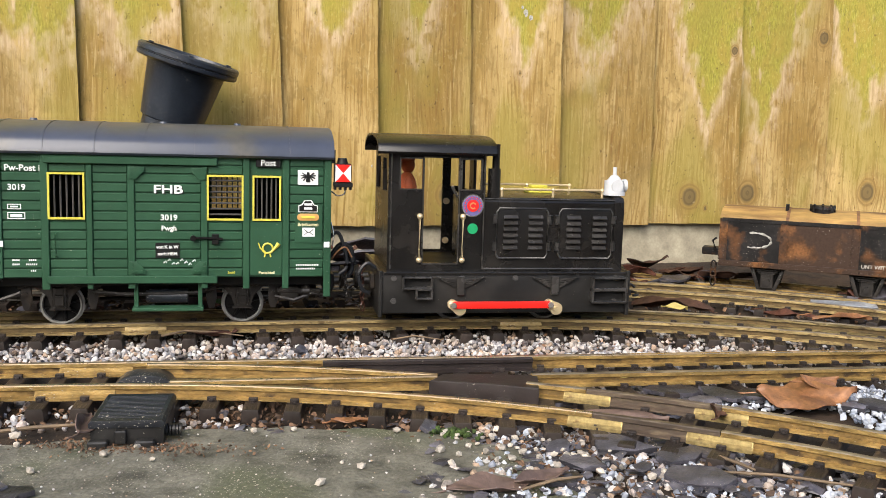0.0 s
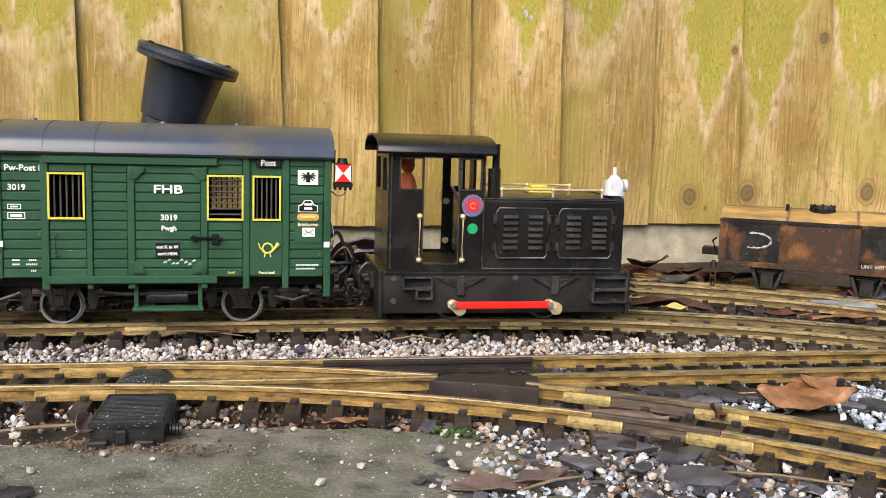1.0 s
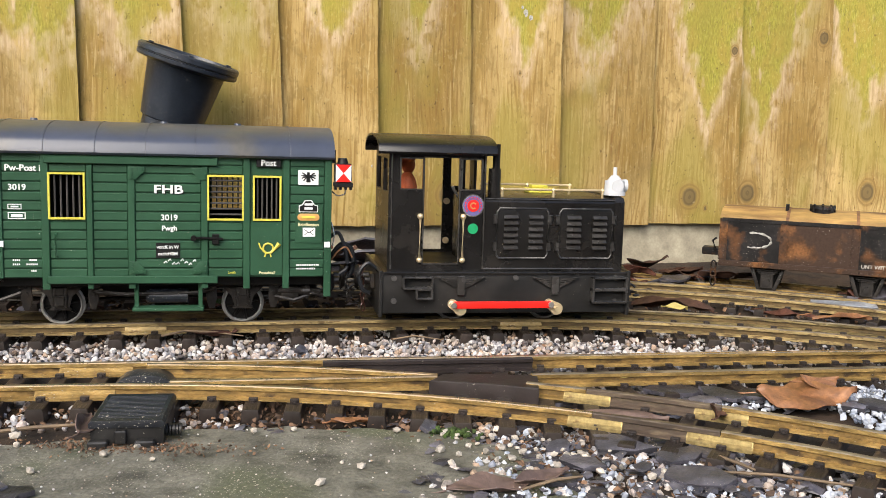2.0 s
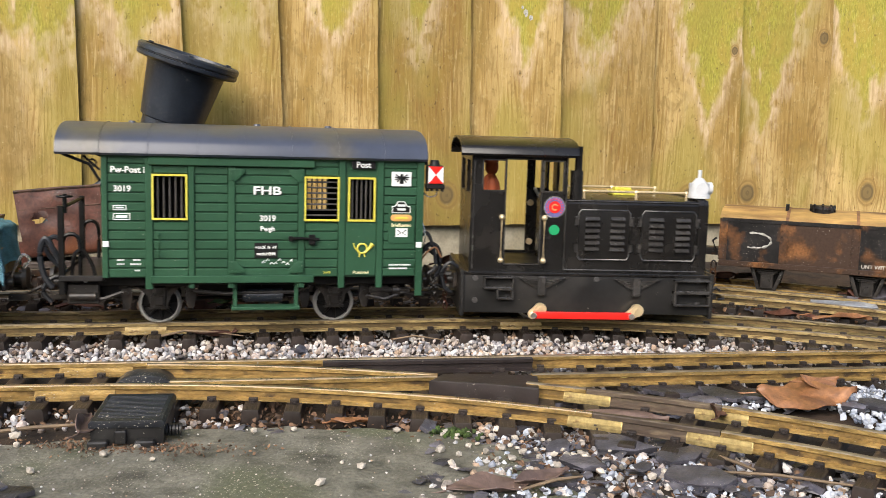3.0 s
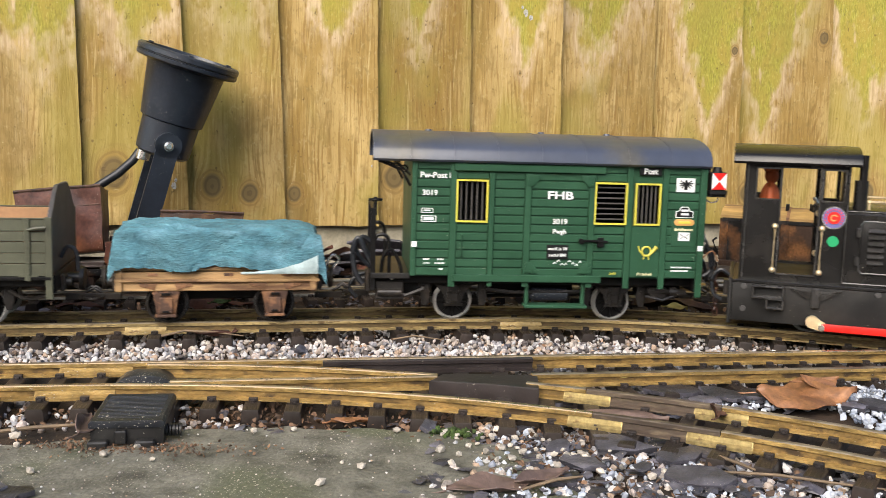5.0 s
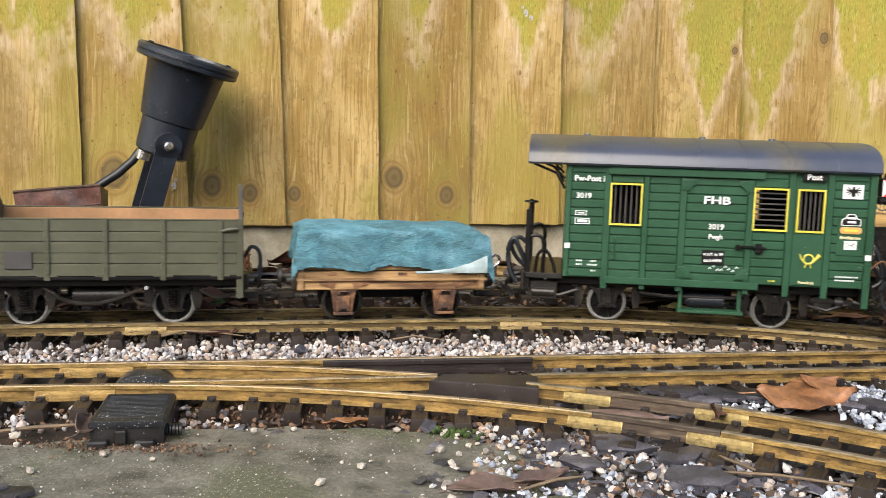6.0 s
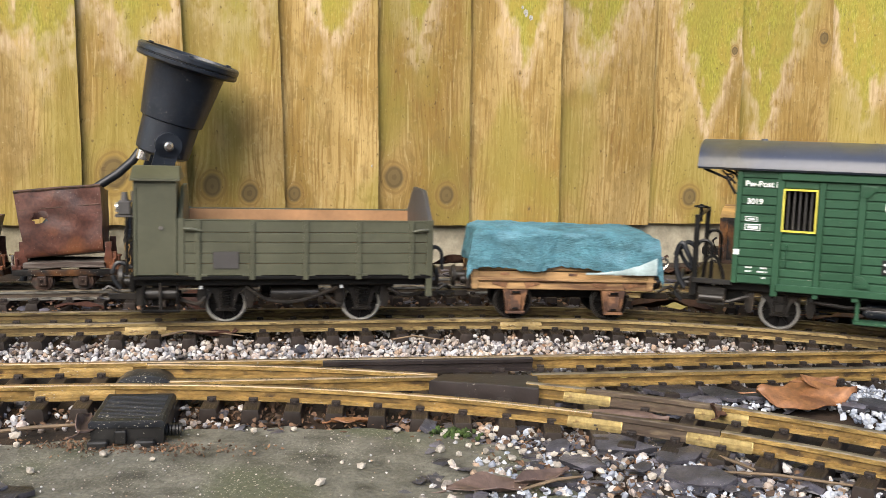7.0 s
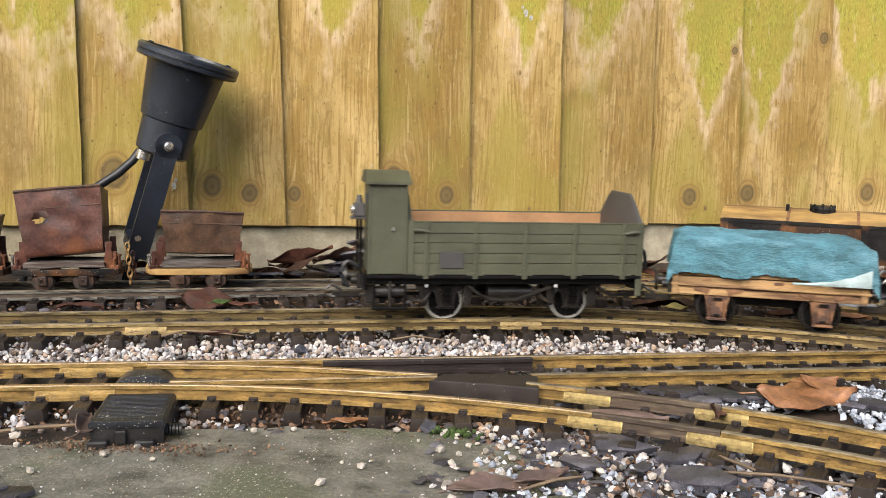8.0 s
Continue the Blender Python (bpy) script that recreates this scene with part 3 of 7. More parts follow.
def sleeper_mesh(half, feet):
    """A moulded sleeper lying across the track, with rail clips at the given places."""
    bm = bmesh.new()
    prism(bm, [(-5.6, -17), (5.6, -17), (4.6, -8.9), (4.0, -8.5), (-4.0, -8.5), (-4.6, -8.9)], "y", -half, half, 0.5)
    for f in feet:
        for s in (-1, 1):
            box(bm, -2.6, 2.6, f + s * 3.6 - 1.6, f + s * 3.6 + 1.6, -8.7, -6.0, 0.4)
            box(bm, -1.2, 1.2, f + s * 5.6 - 1.0, f + s * 5.6 + 1.0, -8.7, -7.0, 0.3)
        box(bm, -4.4, 4.4, f - 5.2, f + 5.2, -8.7, -8.2)
    for k in (-2.4, 0.2, 2.5):
        box(bm, k - 0.25, k + 0.25, -half + 0.6, -half + 9.5, -8.7, -8.3)
    return finish(bm, "sleeper", M["sleeper"], 30)


SLEEPER = sleeper_mesh(44, (-23.5, 23.5))


def track(name, label, way, s0, s1, pitch, material, start=0.0, cuts=()):
    tr = thing(name, label, "track", kind="structure")
    for d in (-23.5, 23.5):
        ss = [s0 + (s1 - s0) * k / 70 for k in range(71)]
        if material == "rail_grey":
            rail("rail", [way.off(s, d) for s in ss if s < 130], material, tr)
            rail("rail", [way.off(s, d) for s in ss if s >= 120], "brass_dull", tr)
            continue
        # the far main rail takes the colour with shade painted in
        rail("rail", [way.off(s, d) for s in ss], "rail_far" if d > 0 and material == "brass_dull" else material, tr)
    s = s0 + start
    while s < s1:
        x, y, a = way.at(s)
        clone("sleeper", SLEEPER, tr, pose(x / 1000, y / 1000, random.uniform(-0.0006, 0.0002), rz=math.degrees(a) - 0 + random.uniform(-1.5, 1.5)))
        s += pitch
    return tr


def joiner(parent, way, s, d, length, m="brass_bright"):
    bm = bmesh.new()
    prism(bm, [(-4.3, -8.8), (4.3, -8.8), (4.3, -7.0), (2.0, -5.8), (1.6, -2.6), (-1.6, -2.6), (-2.0, -5.8), (-4.3, -7.0)], "x", -length / 2, length / 2, 0.9)
    ob = part("rail_joiner", bm, m, parent, "bright brass rail clamp")
    x, y, a = way.off(s, d)
    ob.matrix_basis = pose(x / 1000, y / 1000, 0, rz=math.degrees(a))
    return ob


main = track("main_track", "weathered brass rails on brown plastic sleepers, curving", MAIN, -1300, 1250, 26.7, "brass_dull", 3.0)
joiner(main, MAIN, -235, -23.5, 30, "brass_dull")
joiner(main, MAIN, 62, -23.5, 34, "brass_dull")
siding = track("siding_track", "dull grimy rails of the siding by the fence", SIDING, -700, 700, 26.7, "rail_grey", 5.0)
spur = track("spur_track", "dull rails of the spur under the rusty wagon", SPUR, -60, 600, 26.7, "brass", 8.0)

# the turnout in the foreground
turnout = thing("turnout", "garden railway turnout with brass rails and brown plastic frog", "track", kind="structure")


def run(way, d, s0, s1, n=40):
    return [way.off(s0 + (s1 - s0) * k / n, d) for k in range(n + 1)]


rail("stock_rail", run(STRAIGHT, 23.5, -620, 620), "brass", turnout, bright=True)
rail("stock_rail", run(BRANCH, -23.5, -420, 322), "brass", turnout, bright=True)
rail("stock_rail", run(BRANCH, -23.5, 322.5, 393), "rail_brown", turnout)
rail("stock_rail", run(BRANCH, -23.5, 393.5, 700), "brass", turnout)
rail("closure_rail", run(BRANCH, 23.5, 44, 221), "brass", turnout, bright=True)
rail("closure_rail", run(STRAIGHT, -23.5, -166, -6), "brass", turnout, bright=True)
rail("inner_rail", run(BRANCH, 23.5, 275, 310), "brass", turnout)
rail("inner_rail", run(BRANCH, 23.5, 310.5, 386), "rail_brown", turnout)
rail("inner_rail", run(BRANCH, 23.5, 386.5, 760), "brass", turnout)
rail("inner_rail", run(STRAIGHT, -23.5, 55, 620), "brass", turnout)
rail("guard_rail", run(STRAIGHT, 17.5, -74, 67), "frogbrown", turnout, "dark brown plastic guard rail")
bm = bmesh.new()
prism(bm, [(-6, 563), (2, 580), (30, 583), (62, 584), (60, 552), (28, 560)], "z", -14, -0.8, 0.8)
part("frog", bm, "frogbrown", turnout, "dark brown plastic frog block")
for s, d, ln_ in ((324, -23.5, 30), (393, -23.5, 34), (311, 23.5, 28), (386, 23.5, 30)):
    joiner(turnout, BRANCH, s, d, ln_)
joiner(turnout, BRANCH, 12, -23.5, 44, "brass")
joiner(turnout, STRAIGHT, -215, 23.5, 44, "brass")
# sleepers that widen along the turnout, then those of the two tracks past it
k = 0
for s in [-420 + 24.3 * i for i in range(34)]:
    x, y, a = BRANCH.at(s)
    xs, ys, aa = STRAIGHT.off(max(-900, (x - 0) / math.cos(0.184)), 0)
    gap = max(0.0, (ys - y) * math.cos(a))
    if s < 330:
        lo, hi = -44, 44 + gap
        me = sleeper_mesh((hi - lo) / 2, (-(hi - lo) / 2 + 20.5, (hi - lo) / 2 - 20.5))
        c = (hi + lo) / 2
        cx, cy = x - c * math.sin(a), y + c * math.cos(a)
        clone("sleeper", me, turnout, pose(cx / 1000, cy / 1000, 0, rz=math.degrees((a + 0.184) / 2 if gap > 3 else a)))
for s in [345 + 24.8 * i for i in range(14)]:
    x, y, a = BRANCH.at(s)
    clone("sleeper", SLEEPER, turnout, pose(x / 1000, y / 1000, -0.0004, rz=math.degrees(a) + random.uniform(-1, 1)))
for s in [116 + 25.5 * i for i in range(18)]:
    x, y, a = STRAIGHT.at(s)
    clone("sleeper", SLEEPER, turnout, pose(x / 1000, y / 1000, -0.0006, rz=math.degrees(a) + random.uniform(-1, 1)))


# ---- loose stones ----
def stone_shapes(count, flat, rough, seed):
    rnd = random.Random(seed)
    out = []
    for _ in range(count):
        bm = bmesh.new()
        bmesh.ops.create_icosphere(bm, subdivisions=1, radius=1.0)
        o = Vector((rnd.random() * 50, rnd.random() * 50, 0))
        st = Vector((rnd.uniform(0.8, 1.25), rnd.uniform(0.7, 1.0), rnd.uniform(*flat)))
        for v in bm.verts:
            v.co *= 1 + rough * noise.noise(v.co * 1.4 + o)
            v.co = Vector((v.co.x * st.x, v.co.y * st.y, v.co.z * st.z))
        out.append((np.array([v.co[:] for v in bm.verts]), np.array([[v.index for v in f.verts] for f in bm.faces])))
        bm.free()
    return out


def scatter(name, spots, shapes, material, seed, label, category, smooth=False, tilt=1.0):
    """Spots are (x, y, z, radius); one mesh of many small stones."""
    rnd = random.Random(seed)
    V, F, n = [], [], 0
    for x, y, z, r in spots:
        v, f = rnd.choice(shapes)
        m = np.array(Euler((rnd.uniform(-1, 1) * tilt, rnd.uniform(-1, 1) * tilt, rnd.uniform(0, 6.3))).to_matrix())
        V.append((v @ m.T * r + (x, y, z)) * 0.001)
        F.append(f + n)
        n += len(v)
    me = bpy.data.meshes.new(name)
    me.from_pydata(np.concatenate(V).tolist(), [], np.concatenate(F).tolist())
    me.polygons.foreach_set("use_smooth", [smooth] * len(me.polygons))
    me.materials.append(M[material])
    return tagged(new(name, me), label, category, kind="stuff")


ROUND = stone_shapes(10, (0.6, 0.95), 0.55, 3)
FLAT = stone_shapes(10, (0.12, 0.3), 0.8, 4)


def lane(way, s0, s1, d0, d1, count, z, r, seed):
    rnd = random.Random(seed)
    out = []
    for _ in range(count):
        x, y, _a = way.off(rnd.uniform(s0, s1), rnd.uniform(d0, d1))
        out.append((x, y, z + rnd.uniform(-2.0, 1.5), rnd.uniform(*r)))
    return out


def dense(way, s0, s1, d0, d1, step, z, r, seed):
    rnd = random.Random(seed)
    out = []
    s = s0
    while s < s1:
        d = d0
        while d < d1:
            x, y, _a = way.off(s + rnd.uniform(-1, 1) * step * 0.6, d + rnd.uniform(-1, 1) * step * 0.6)
            out.append((x, y, z + rnd.uniform(-2.5, 1.8), rnd.uniform(*r)))
            d += step
        s += step
    return out


white = dense(MAIN, -480, 160, -92, -47, 4.2, -15.5, (1.4, 2.9), 11) + dense(MAIN, 160, 430, -76, -47, 4.6, -15.5, (1.4, 2.8), 12)
white += dense(MAIN, -480, 430, -46, -26, 4.4, -15.8, (1.3, 2.5), 19)
white += lane(MAIN, -480, 420, -24, 24, 1100, -15.5, (1.2, 2.4), 13)
white += lane(STRAIGHT, 40, 420, -20, 46, 1000, -15, (1.3, 2.7), 14)
white += lane(BRANCH, -200, 120, -60, -20, 150, -15, (1.4, 2.8), 15)
white += lane(BRANCH, 245, 600, -150, -20, 1150, -15.5, (1.2, 3.2), 16)
white += lane(BRANCH, 300, 600, -20, 20, 500, -15.5, (1.4, 3.0), 17)
white += lane(BRANCH, -420, -10, -62, 20, 520, -15.5, (1.5, 3.2), 18)
scatter("gravel", white, ROUND, "gravel", 5, "pale cream and white gravel between the tracks", "gravel")
blue = dense(STRAIGHT, 235, 470, -112, -30, 3.6, -12.0, (1.2, 2.7), 21) + lane(STRAIGHT, 140, 420, -64, -26, 520, -14, (1.2, 2.6), 22) + lane(BRANCH, 270, 520, -130, -26, 700, -14.5, (1.0, 2.4), 23)
scatter("grey_gravel", blue, ROUND, "gravel_blue", 6, "blue-grey gravel beside the turnout", "gravel")
chips = lane(BRANCH, 235, 560, -150, -26, 330, -14, (2, 5.5), 31) + lane(BRANCH, 100, 330, -66, -30, 80, -14.5, (1.6, 4), 32)
chips += lane(STRAIGHT, 120, 300, -70, -20, 120, -14, (2, 5), 33) + lane(SIDING, -420, 420, 30, 130, 500, -9, (3, 8), 34)
chips += lane(SIDING, -400, 500, -60, 30, 420, -14.5, (2, 5), 35) + lane(MAIN, -480, 430, -90, 24, 260, -15, (1.4, 3.4), 36)
chips += lane(BRANCH, 285, 440, -100, -30, 120, -13.5, (2.5, 6), 37) + lane(BRANCH, 300, 470, -20, 20, 110, -14, (2, 5), 38)
scatter("slate_chips", chips, FLAT, "slate", 7, "dark purple-grey slate chippings", "slate chips", smooth=False, tilt=0.3)


# ---- the train ----
def wheel(parent, u, r, v, tyre="steel", spokes=8):
    """A wheel pair on its axle; the axle's middle is the part's own origin."""
    ws = new("wheelset", finish(R((0, -30, 0), (0, 30, 0), 2.0, seg=10), "axle", M["dark"], 35))
    ws.parent = parent
    ws.location = (u / 1000, 0, r / 1000)
    for s in (-1, 1):
        bm = bmesh.new()
        n = 28
        prof = [(r, s * (v - 0.4)), (r - 0.4, s * v), (r - 1.0, s * v), (r - 1.3, s * (v - 0.6)), (r - 1.3, s * (v - 5)), (r + 1.5, s * (v - 5)), (r + 1.6, s * (v - 4.2)), (r + 0.2, s * (v - 3.6))]
        rings = [[bm.verts.new((math.cos(a) * q, y, math.sin(a) * q)) for q, y in prof] for a in [2 * math.pi * k / n for k in range(n)]]
        for k in range(n):
            a, b = rings[k], rings[(k + 1) % n]
            for j in range(len(prof)):
                bm.faces.new((a[j], a[(j + 1) % len(prof)], b[(j + 1) % len(prof)], b[j]))
        ob = part("tyre", bm, tyre, ws)
        bm = bmesh.new()
        rod(bm, (0, s * (v - 4.8), 0), (0, s * (v - 4.0), 0), r - 1.2, seg=24)
        part("wheel_disc", bm, "dark", ws)
        bm = bmesh.new()
        rod(bm, (0, s * (v - 5), 0), (0, s * (v - 0.2), 0), 3.4, seg=14)
        part("hub", bm, "dark", ws)
        bm = bmesh.new()
        rod(bm, (2.6, s * (v - 2.2), 0), (r - 0.8, s * (v - 2.6), 0), 1.25, 0.95, 6)
        me = finish(bm, "spoke", M["dark"], 40)
        for k in range(spokes):
            clone("spoke", me, ws, Matrix.Rotation(2 * math.pi * k / spokes, 4, "Y"))
    return ws


def spring_gear(parent, u, z, v, w, m="gear", box_h=18):
    """Axle guard, leaf spring and axle box on both sides."""
    for s in (-1, 1):
        bm = bmesh.new()
        box(bm, u - 5, u + 5, v * s - 2.5, v * s + 2.5, z - box_h, z - 2, 0.8)
        box(bm, u - 3.4, u + 3.4, v * s - 4 if s < 0 else v * s + 2, v * s - 2 if s < 0 else v * s + 4, z - box_h + 2, z - box_h + 9, 0.6)
        for k in range(4):
            h = w * (1 - 0.2 * k)
            prism(bm, [(u - h, z - 1 - k * 0.2), (u, z - 4.6 - k * 1.3), (u + h, z - 1 - k * 0.2), (u + h, z + 0.4 - k * 0.2), (u, z - 3.6 - k * 1.3), (u - h, z + 0.4 - k * 0.2)], "y", v * s - 2, v * s + 2)
        prism(bm, [(u - 12, z + 3), (u - 6, z - box_h), (u - 4, z - box_h), (u - 8, z + 3)], "y", v * s - 0.8, v * s + 0.8)
        prism(bm, [(u + 12, z + 3), (u + 6, z - box_h), (u + 4, z - box_h), (u + 8, z + 3)], "y", v * s - 0.8, v * s + 0.8)
        prism(bm, [(u - 21, z + 4), (u + 21, z + 4), (u + 14, z - 4), (u + 9, z - 9), (u - 9, z - 9), (u - 14, z - 4)], "y", v * s - 0.7, v * s + 0.7)
        for k in (-15, -8, 8, 15):
            rod(bm, (u + k, v * s, z + 1.5), (u + k, v * s + s * 1.8, z + 1.5), 1.1, seg=8)
        # spring hangers and their shoes, the keep under the axle box, its lid and bolts
        for k in (-1, 1):
            rod(bm, (u + k * w, v * s, z - 2.4), (u + k * w, v * s, z + 5), 1.1, seg=8)
            box(bm, u + k * w - 2.6, u + k * w + 2.6, v * s - 2.4, v * s + 2.4, z - 3.4, z - 0.6, 0.4)
            rod(bm, (u + k * 3.6, v * s + s * 2, z - box_h + 1.0), (u + k * 3.6, v * s + s * 4.6, z - box_h + 1.0), 0.8, seg=6)
            rod(bm, (u + k * 3.6, v * s + s * 2, z - box_h + 10.6), (u + k * 3.6, v * s + s * 4.6, z - box_h + 10.6), 0.8, seg=6)
        box(bm, u - 7.5, u + 7.5, v * s - 1.2, v * s + 1.2, z - box_h - 1.6, z - box_h + 0.2, 0.3)
        box(bm, u - 3.0, u + 3.0, *sorted((v * s + s * 2.0, v * s + s * 3.2)), z - 8.4, z - 2.4, 0.5)
        part("axle_guard", bm, m, parent)


def coupler(parent, u, s):
    """Hook-and-loop coupling on a drawbar pointing along s."""
    bm = bmesh.new()
    box(bm, min(u, u + s * 22), max(u, u + s * 22), -3, 3, 14, 19, 0.6)
    pts = [(u + s * (20 + 8 * math.sin(a)), 12 * math.cos(a), 16) for a in [math.pi * k / 10 for k in range(11)]]
    tube(bm, pts, 1.2, 6)
    tube(bm, [(u + s * 14, 0, 19), (u + s * 22, 0, 24), (u + s * 26, 0, 21)], 1.3, 6)
    part("coupling", bm, "gear", parent)
    bm = bmesh.new()
    rod(bm, (u, 0, 31), (u + s * 12, 0, 31), 4.2, seg=12)
    rod(bm, (u + s * 11, 0, 31), (u + s * 14, 0, 31), 9.5, 8.6, 18)
    box(bm, *sorted((u, u + s * 4)), -26, -14, 25, 37, 0.8)
    rod(bm, (u + s * 3, -20, 31), (u + s * 8, -20, 31), 3.4, seg=12)
    part("buffer", bm, "gear", parent)


def bend(pts, n=5):
    """A smooth curve through the points."""
    q = [Vector(p) for p in pts]
    q = [q[0] * 2 - q[1]] + q + [q[-1] * 2 - q[-2]]
    out = []
    for a, b, c, d in zip(q, q[1:], q[2:], q[3:]):
        for k in range(n):
            t = k / n
            out.append(0.5 * (2 * b + (c - a) * t + (2 * a - 5 * b + 4 * c - d) * t * t + (3 * b - a - 3 * c + d) * t ** 3))
    return out + [q[-2]]


def links(parent, x, y, z, count, m="rust", size=1.0, sway=0.6):
    """A chain of upright links hanging from (x, y, z)."""
    bm = bmesh.new()
    for k in range(count):
        t = Matrix.Translation((x + sway * k, y, z - 5.0 * size * k)) @ Matrix.Rotation(radians(20 + 90 * (k % 2)), 4, "Z")
        tube(bm, [t @ Vector((1.7 * size * math.cos(q), 0, 3.4 * size * math.sin(q))) for q in [2 * math.pi * i / 12 for i in range(13)]], 0.6 * size, 5)
    part("chain", bm, m, parent, "short hanging chain")


def hose(parent, pts, m="rubber", r=1.4, name="brake_hose"):
    bm = bmesh.new()
    tube(bm, bend(pts), r, 7)
    part(name, bm, m, parent)


def rect_frame(bm, u0, u1, z0, z1, y0, y1, w):
    panel(bm, (u0, u1), (z0, z1), [(u0 + w, u1 - w, z0 + w, z1 - w)], y0, y1)


def post_van():
    van = thing("post_van", "dark green planked four-wheel post van with grey roof", "railway wagon", "train")
    A0, A1, Z0, Z1, W = -44, 188.5, 38.8, 127.6, 52
    wins = [(-9.8, 15, 81, 114), (98.6, 124.6, 81, 114), (131, 151.6, 81, 114)]
    bm = bmesh.new()
    panel(bm, (A0, A1), (Z0, Z1), wins, -W + 1.2, -W + 4)
    panel(bm, (A0, A1), (Z0, Z1), wins[:2], W - 4, W - 1.2)
    panel(bm, (-W + 4, W - 4), (Z0, Z1), [], A0, A0 + 2.5, "x")
    panel(bm, (-W + 4, W - 4), (Z0, Z1), [], A1 - 2.5, A1, "x")
    box(bm, A0 + 2.5, A1 - 2.5, -W + 4, W - 4, Z0, Z0 + 3)
    part("body", bm, "green", van)
    # added black sheets behind the walls: the inside's shade put into colour
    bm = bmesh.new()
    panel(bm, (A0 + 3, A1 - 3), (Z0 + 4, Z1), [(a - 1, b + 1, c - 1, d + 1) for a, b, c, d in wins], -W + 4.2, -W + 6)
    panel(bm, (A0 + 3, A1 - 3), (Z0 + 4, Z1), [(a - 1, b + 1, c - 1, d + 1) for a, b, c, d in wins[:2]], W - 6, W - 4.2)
    part("lining", bm, "black", van, "black sheets added to darken the inside")
    # added black block that stops light passing through the left window
    part("partition", B(A0 + 4, 70, -3, 3, Z0 + 3, 128), "black", van, "black block added to keep the left window dark")
    # planks, each a board with a dark joint; openings cut by stretches
    z = Z0 + 0.3
    rows = 13
    ph = (Z1 - Z0) / rows
    spans = [(A0 + 4, -14.2), (-9.0, 15.6), (20, 43.5), (48.6, 94.2), (99.2, 124.0), (157.8, 183)]
    for s in (-1, 1):
        for i in range(rows):
            for a, b in spans:
                lo, hi = Z0 + i * ph + 0.45, Z0 + (i + 1) * ph - 0.45
                cut = [(p, q, r, t) for p, q, r, t in wins if p < (a + b) / 2 < q]
                if cut:
                    r_, t_ = cut[0][2] - 0.5, cut[0][3] + 0.5
                    if lo >= r_ and hi <= t_:
                        continue
                    if lo < r_ < hi:
                        hi = r_
                    elif lo < t_ < hi:
                        lo = t_
                bm = bmesh.new()
                y = -W * s
                box(bm, a, b, min(y, y + s * 1.3), max(y, y + s * 1.3), lo, hi, 0.5)
                part("plank", bm, "green", van, smooth=None)
    for s in (-1, 1):
        y0, y1 = sorted((s * W + (-0.0), s * (W + 1.3)))
        for a, b, z0, z1 in ((A0, A0 + 4, Z0, Z1), (-14.5, -9.2, 30.5, Z1), (15.8, 19.8, 31, 120), (43.6, 48.5, 31, 120), (94.3, 99.1, 31, 120), (124.2, 129, 30.5, Z1), (152.8, 157.6, 30.5, Z1), (183.2, A1, 24, Z1)):
            part("post", B(a, b, y0, y1, z0, z1, 0.4), "green", van)
        part("door_rail", B(-12, 105, s * W - 1, s * W + 3 if s > 0 else s * W + 1, 121, 126, 0.5) if s > 0 else B(-12, 106, -W - 3.2, -W - 1.4, 120.5, 126, 0.5), "green", van)
        part("sill", B(-11, 106, *sorted((s * (W + 1.4), s * (W + 3.4))), 35, 40.5, 0.5), "green", van)
        part("cornice", B(A0, A1, *sorted((s * (W + 0.1), s * (W + 1.6))), 126, 129, 0.3), "green", van)
        part("post_door", B(129.2, 152.6, *sorted((s * (W - 1.0), s * (W + 0.5))), 40, 80.2, 0.3), "green", van)
        bm = bmesh.new()
        for u in (A0 + 2, 185.8):
            for k in range(11):
                rod(bm, (u, s * (W + 1.2), Z0 + 4 + 8 * k), (u, s * (W + 2.0), Z0 + 4 + 8 * k), 0.7, seg=6)
        tagged(part("post_rivets", bm, "green", van), kind="stuff")
    for a, b, c, d in wins:
        w = new("window", None)
        w.parent = van
        bm = bmesh.new()
        rect_frame(bm, a, b, c, d, -W - 1.6, -W + 0.6, 1.35)
        part("window_frame", bm, "yellow", w, "yellow window frame")
        for k in range(1, 6 if (b < 100 or a > 130) else 8):
            u, zz = a + (b - a) * k / 6, c + (d - c) * k / 8
            ends = ((u, -W + 2.0, c), (u, -W + 2.0, d)) if (b < 100 or a > 130) else ((a, -W + 2.0, zz), (b, -W + 2.0, zz))
            part("window_bar", R(*ends, 0.7, seg=6), "plate", w)
        for k in range(1, 6) if a < 130 else ():
            u = a + (b - a) * k / 6
            part("window_bar", R((u, W - 2.0, c), (u, W - 2.0, d), 0.7, seg=6), "plate", w)
    part("roof", P(arch(58, 128.5, 149.8), "x", -74, 190, 0.3), "roofgrey", van, "dark grey arched roof")
    for u in (-45, -12, 22, 56, 90, 124, 158):
        bm = bmesh.new()
        prism(bm, arch(58.4, 128.6, 150.2), "x", u - 0.5, u + 0.5)
        part("roof_seam", bm, "roofgrey", van)
    for u in (-28, 65, 120):
        part("roof_vent", R((u, 0, 148.5), (u, 0, 151.2), 3.4, 2.4), "roofgrey", van)
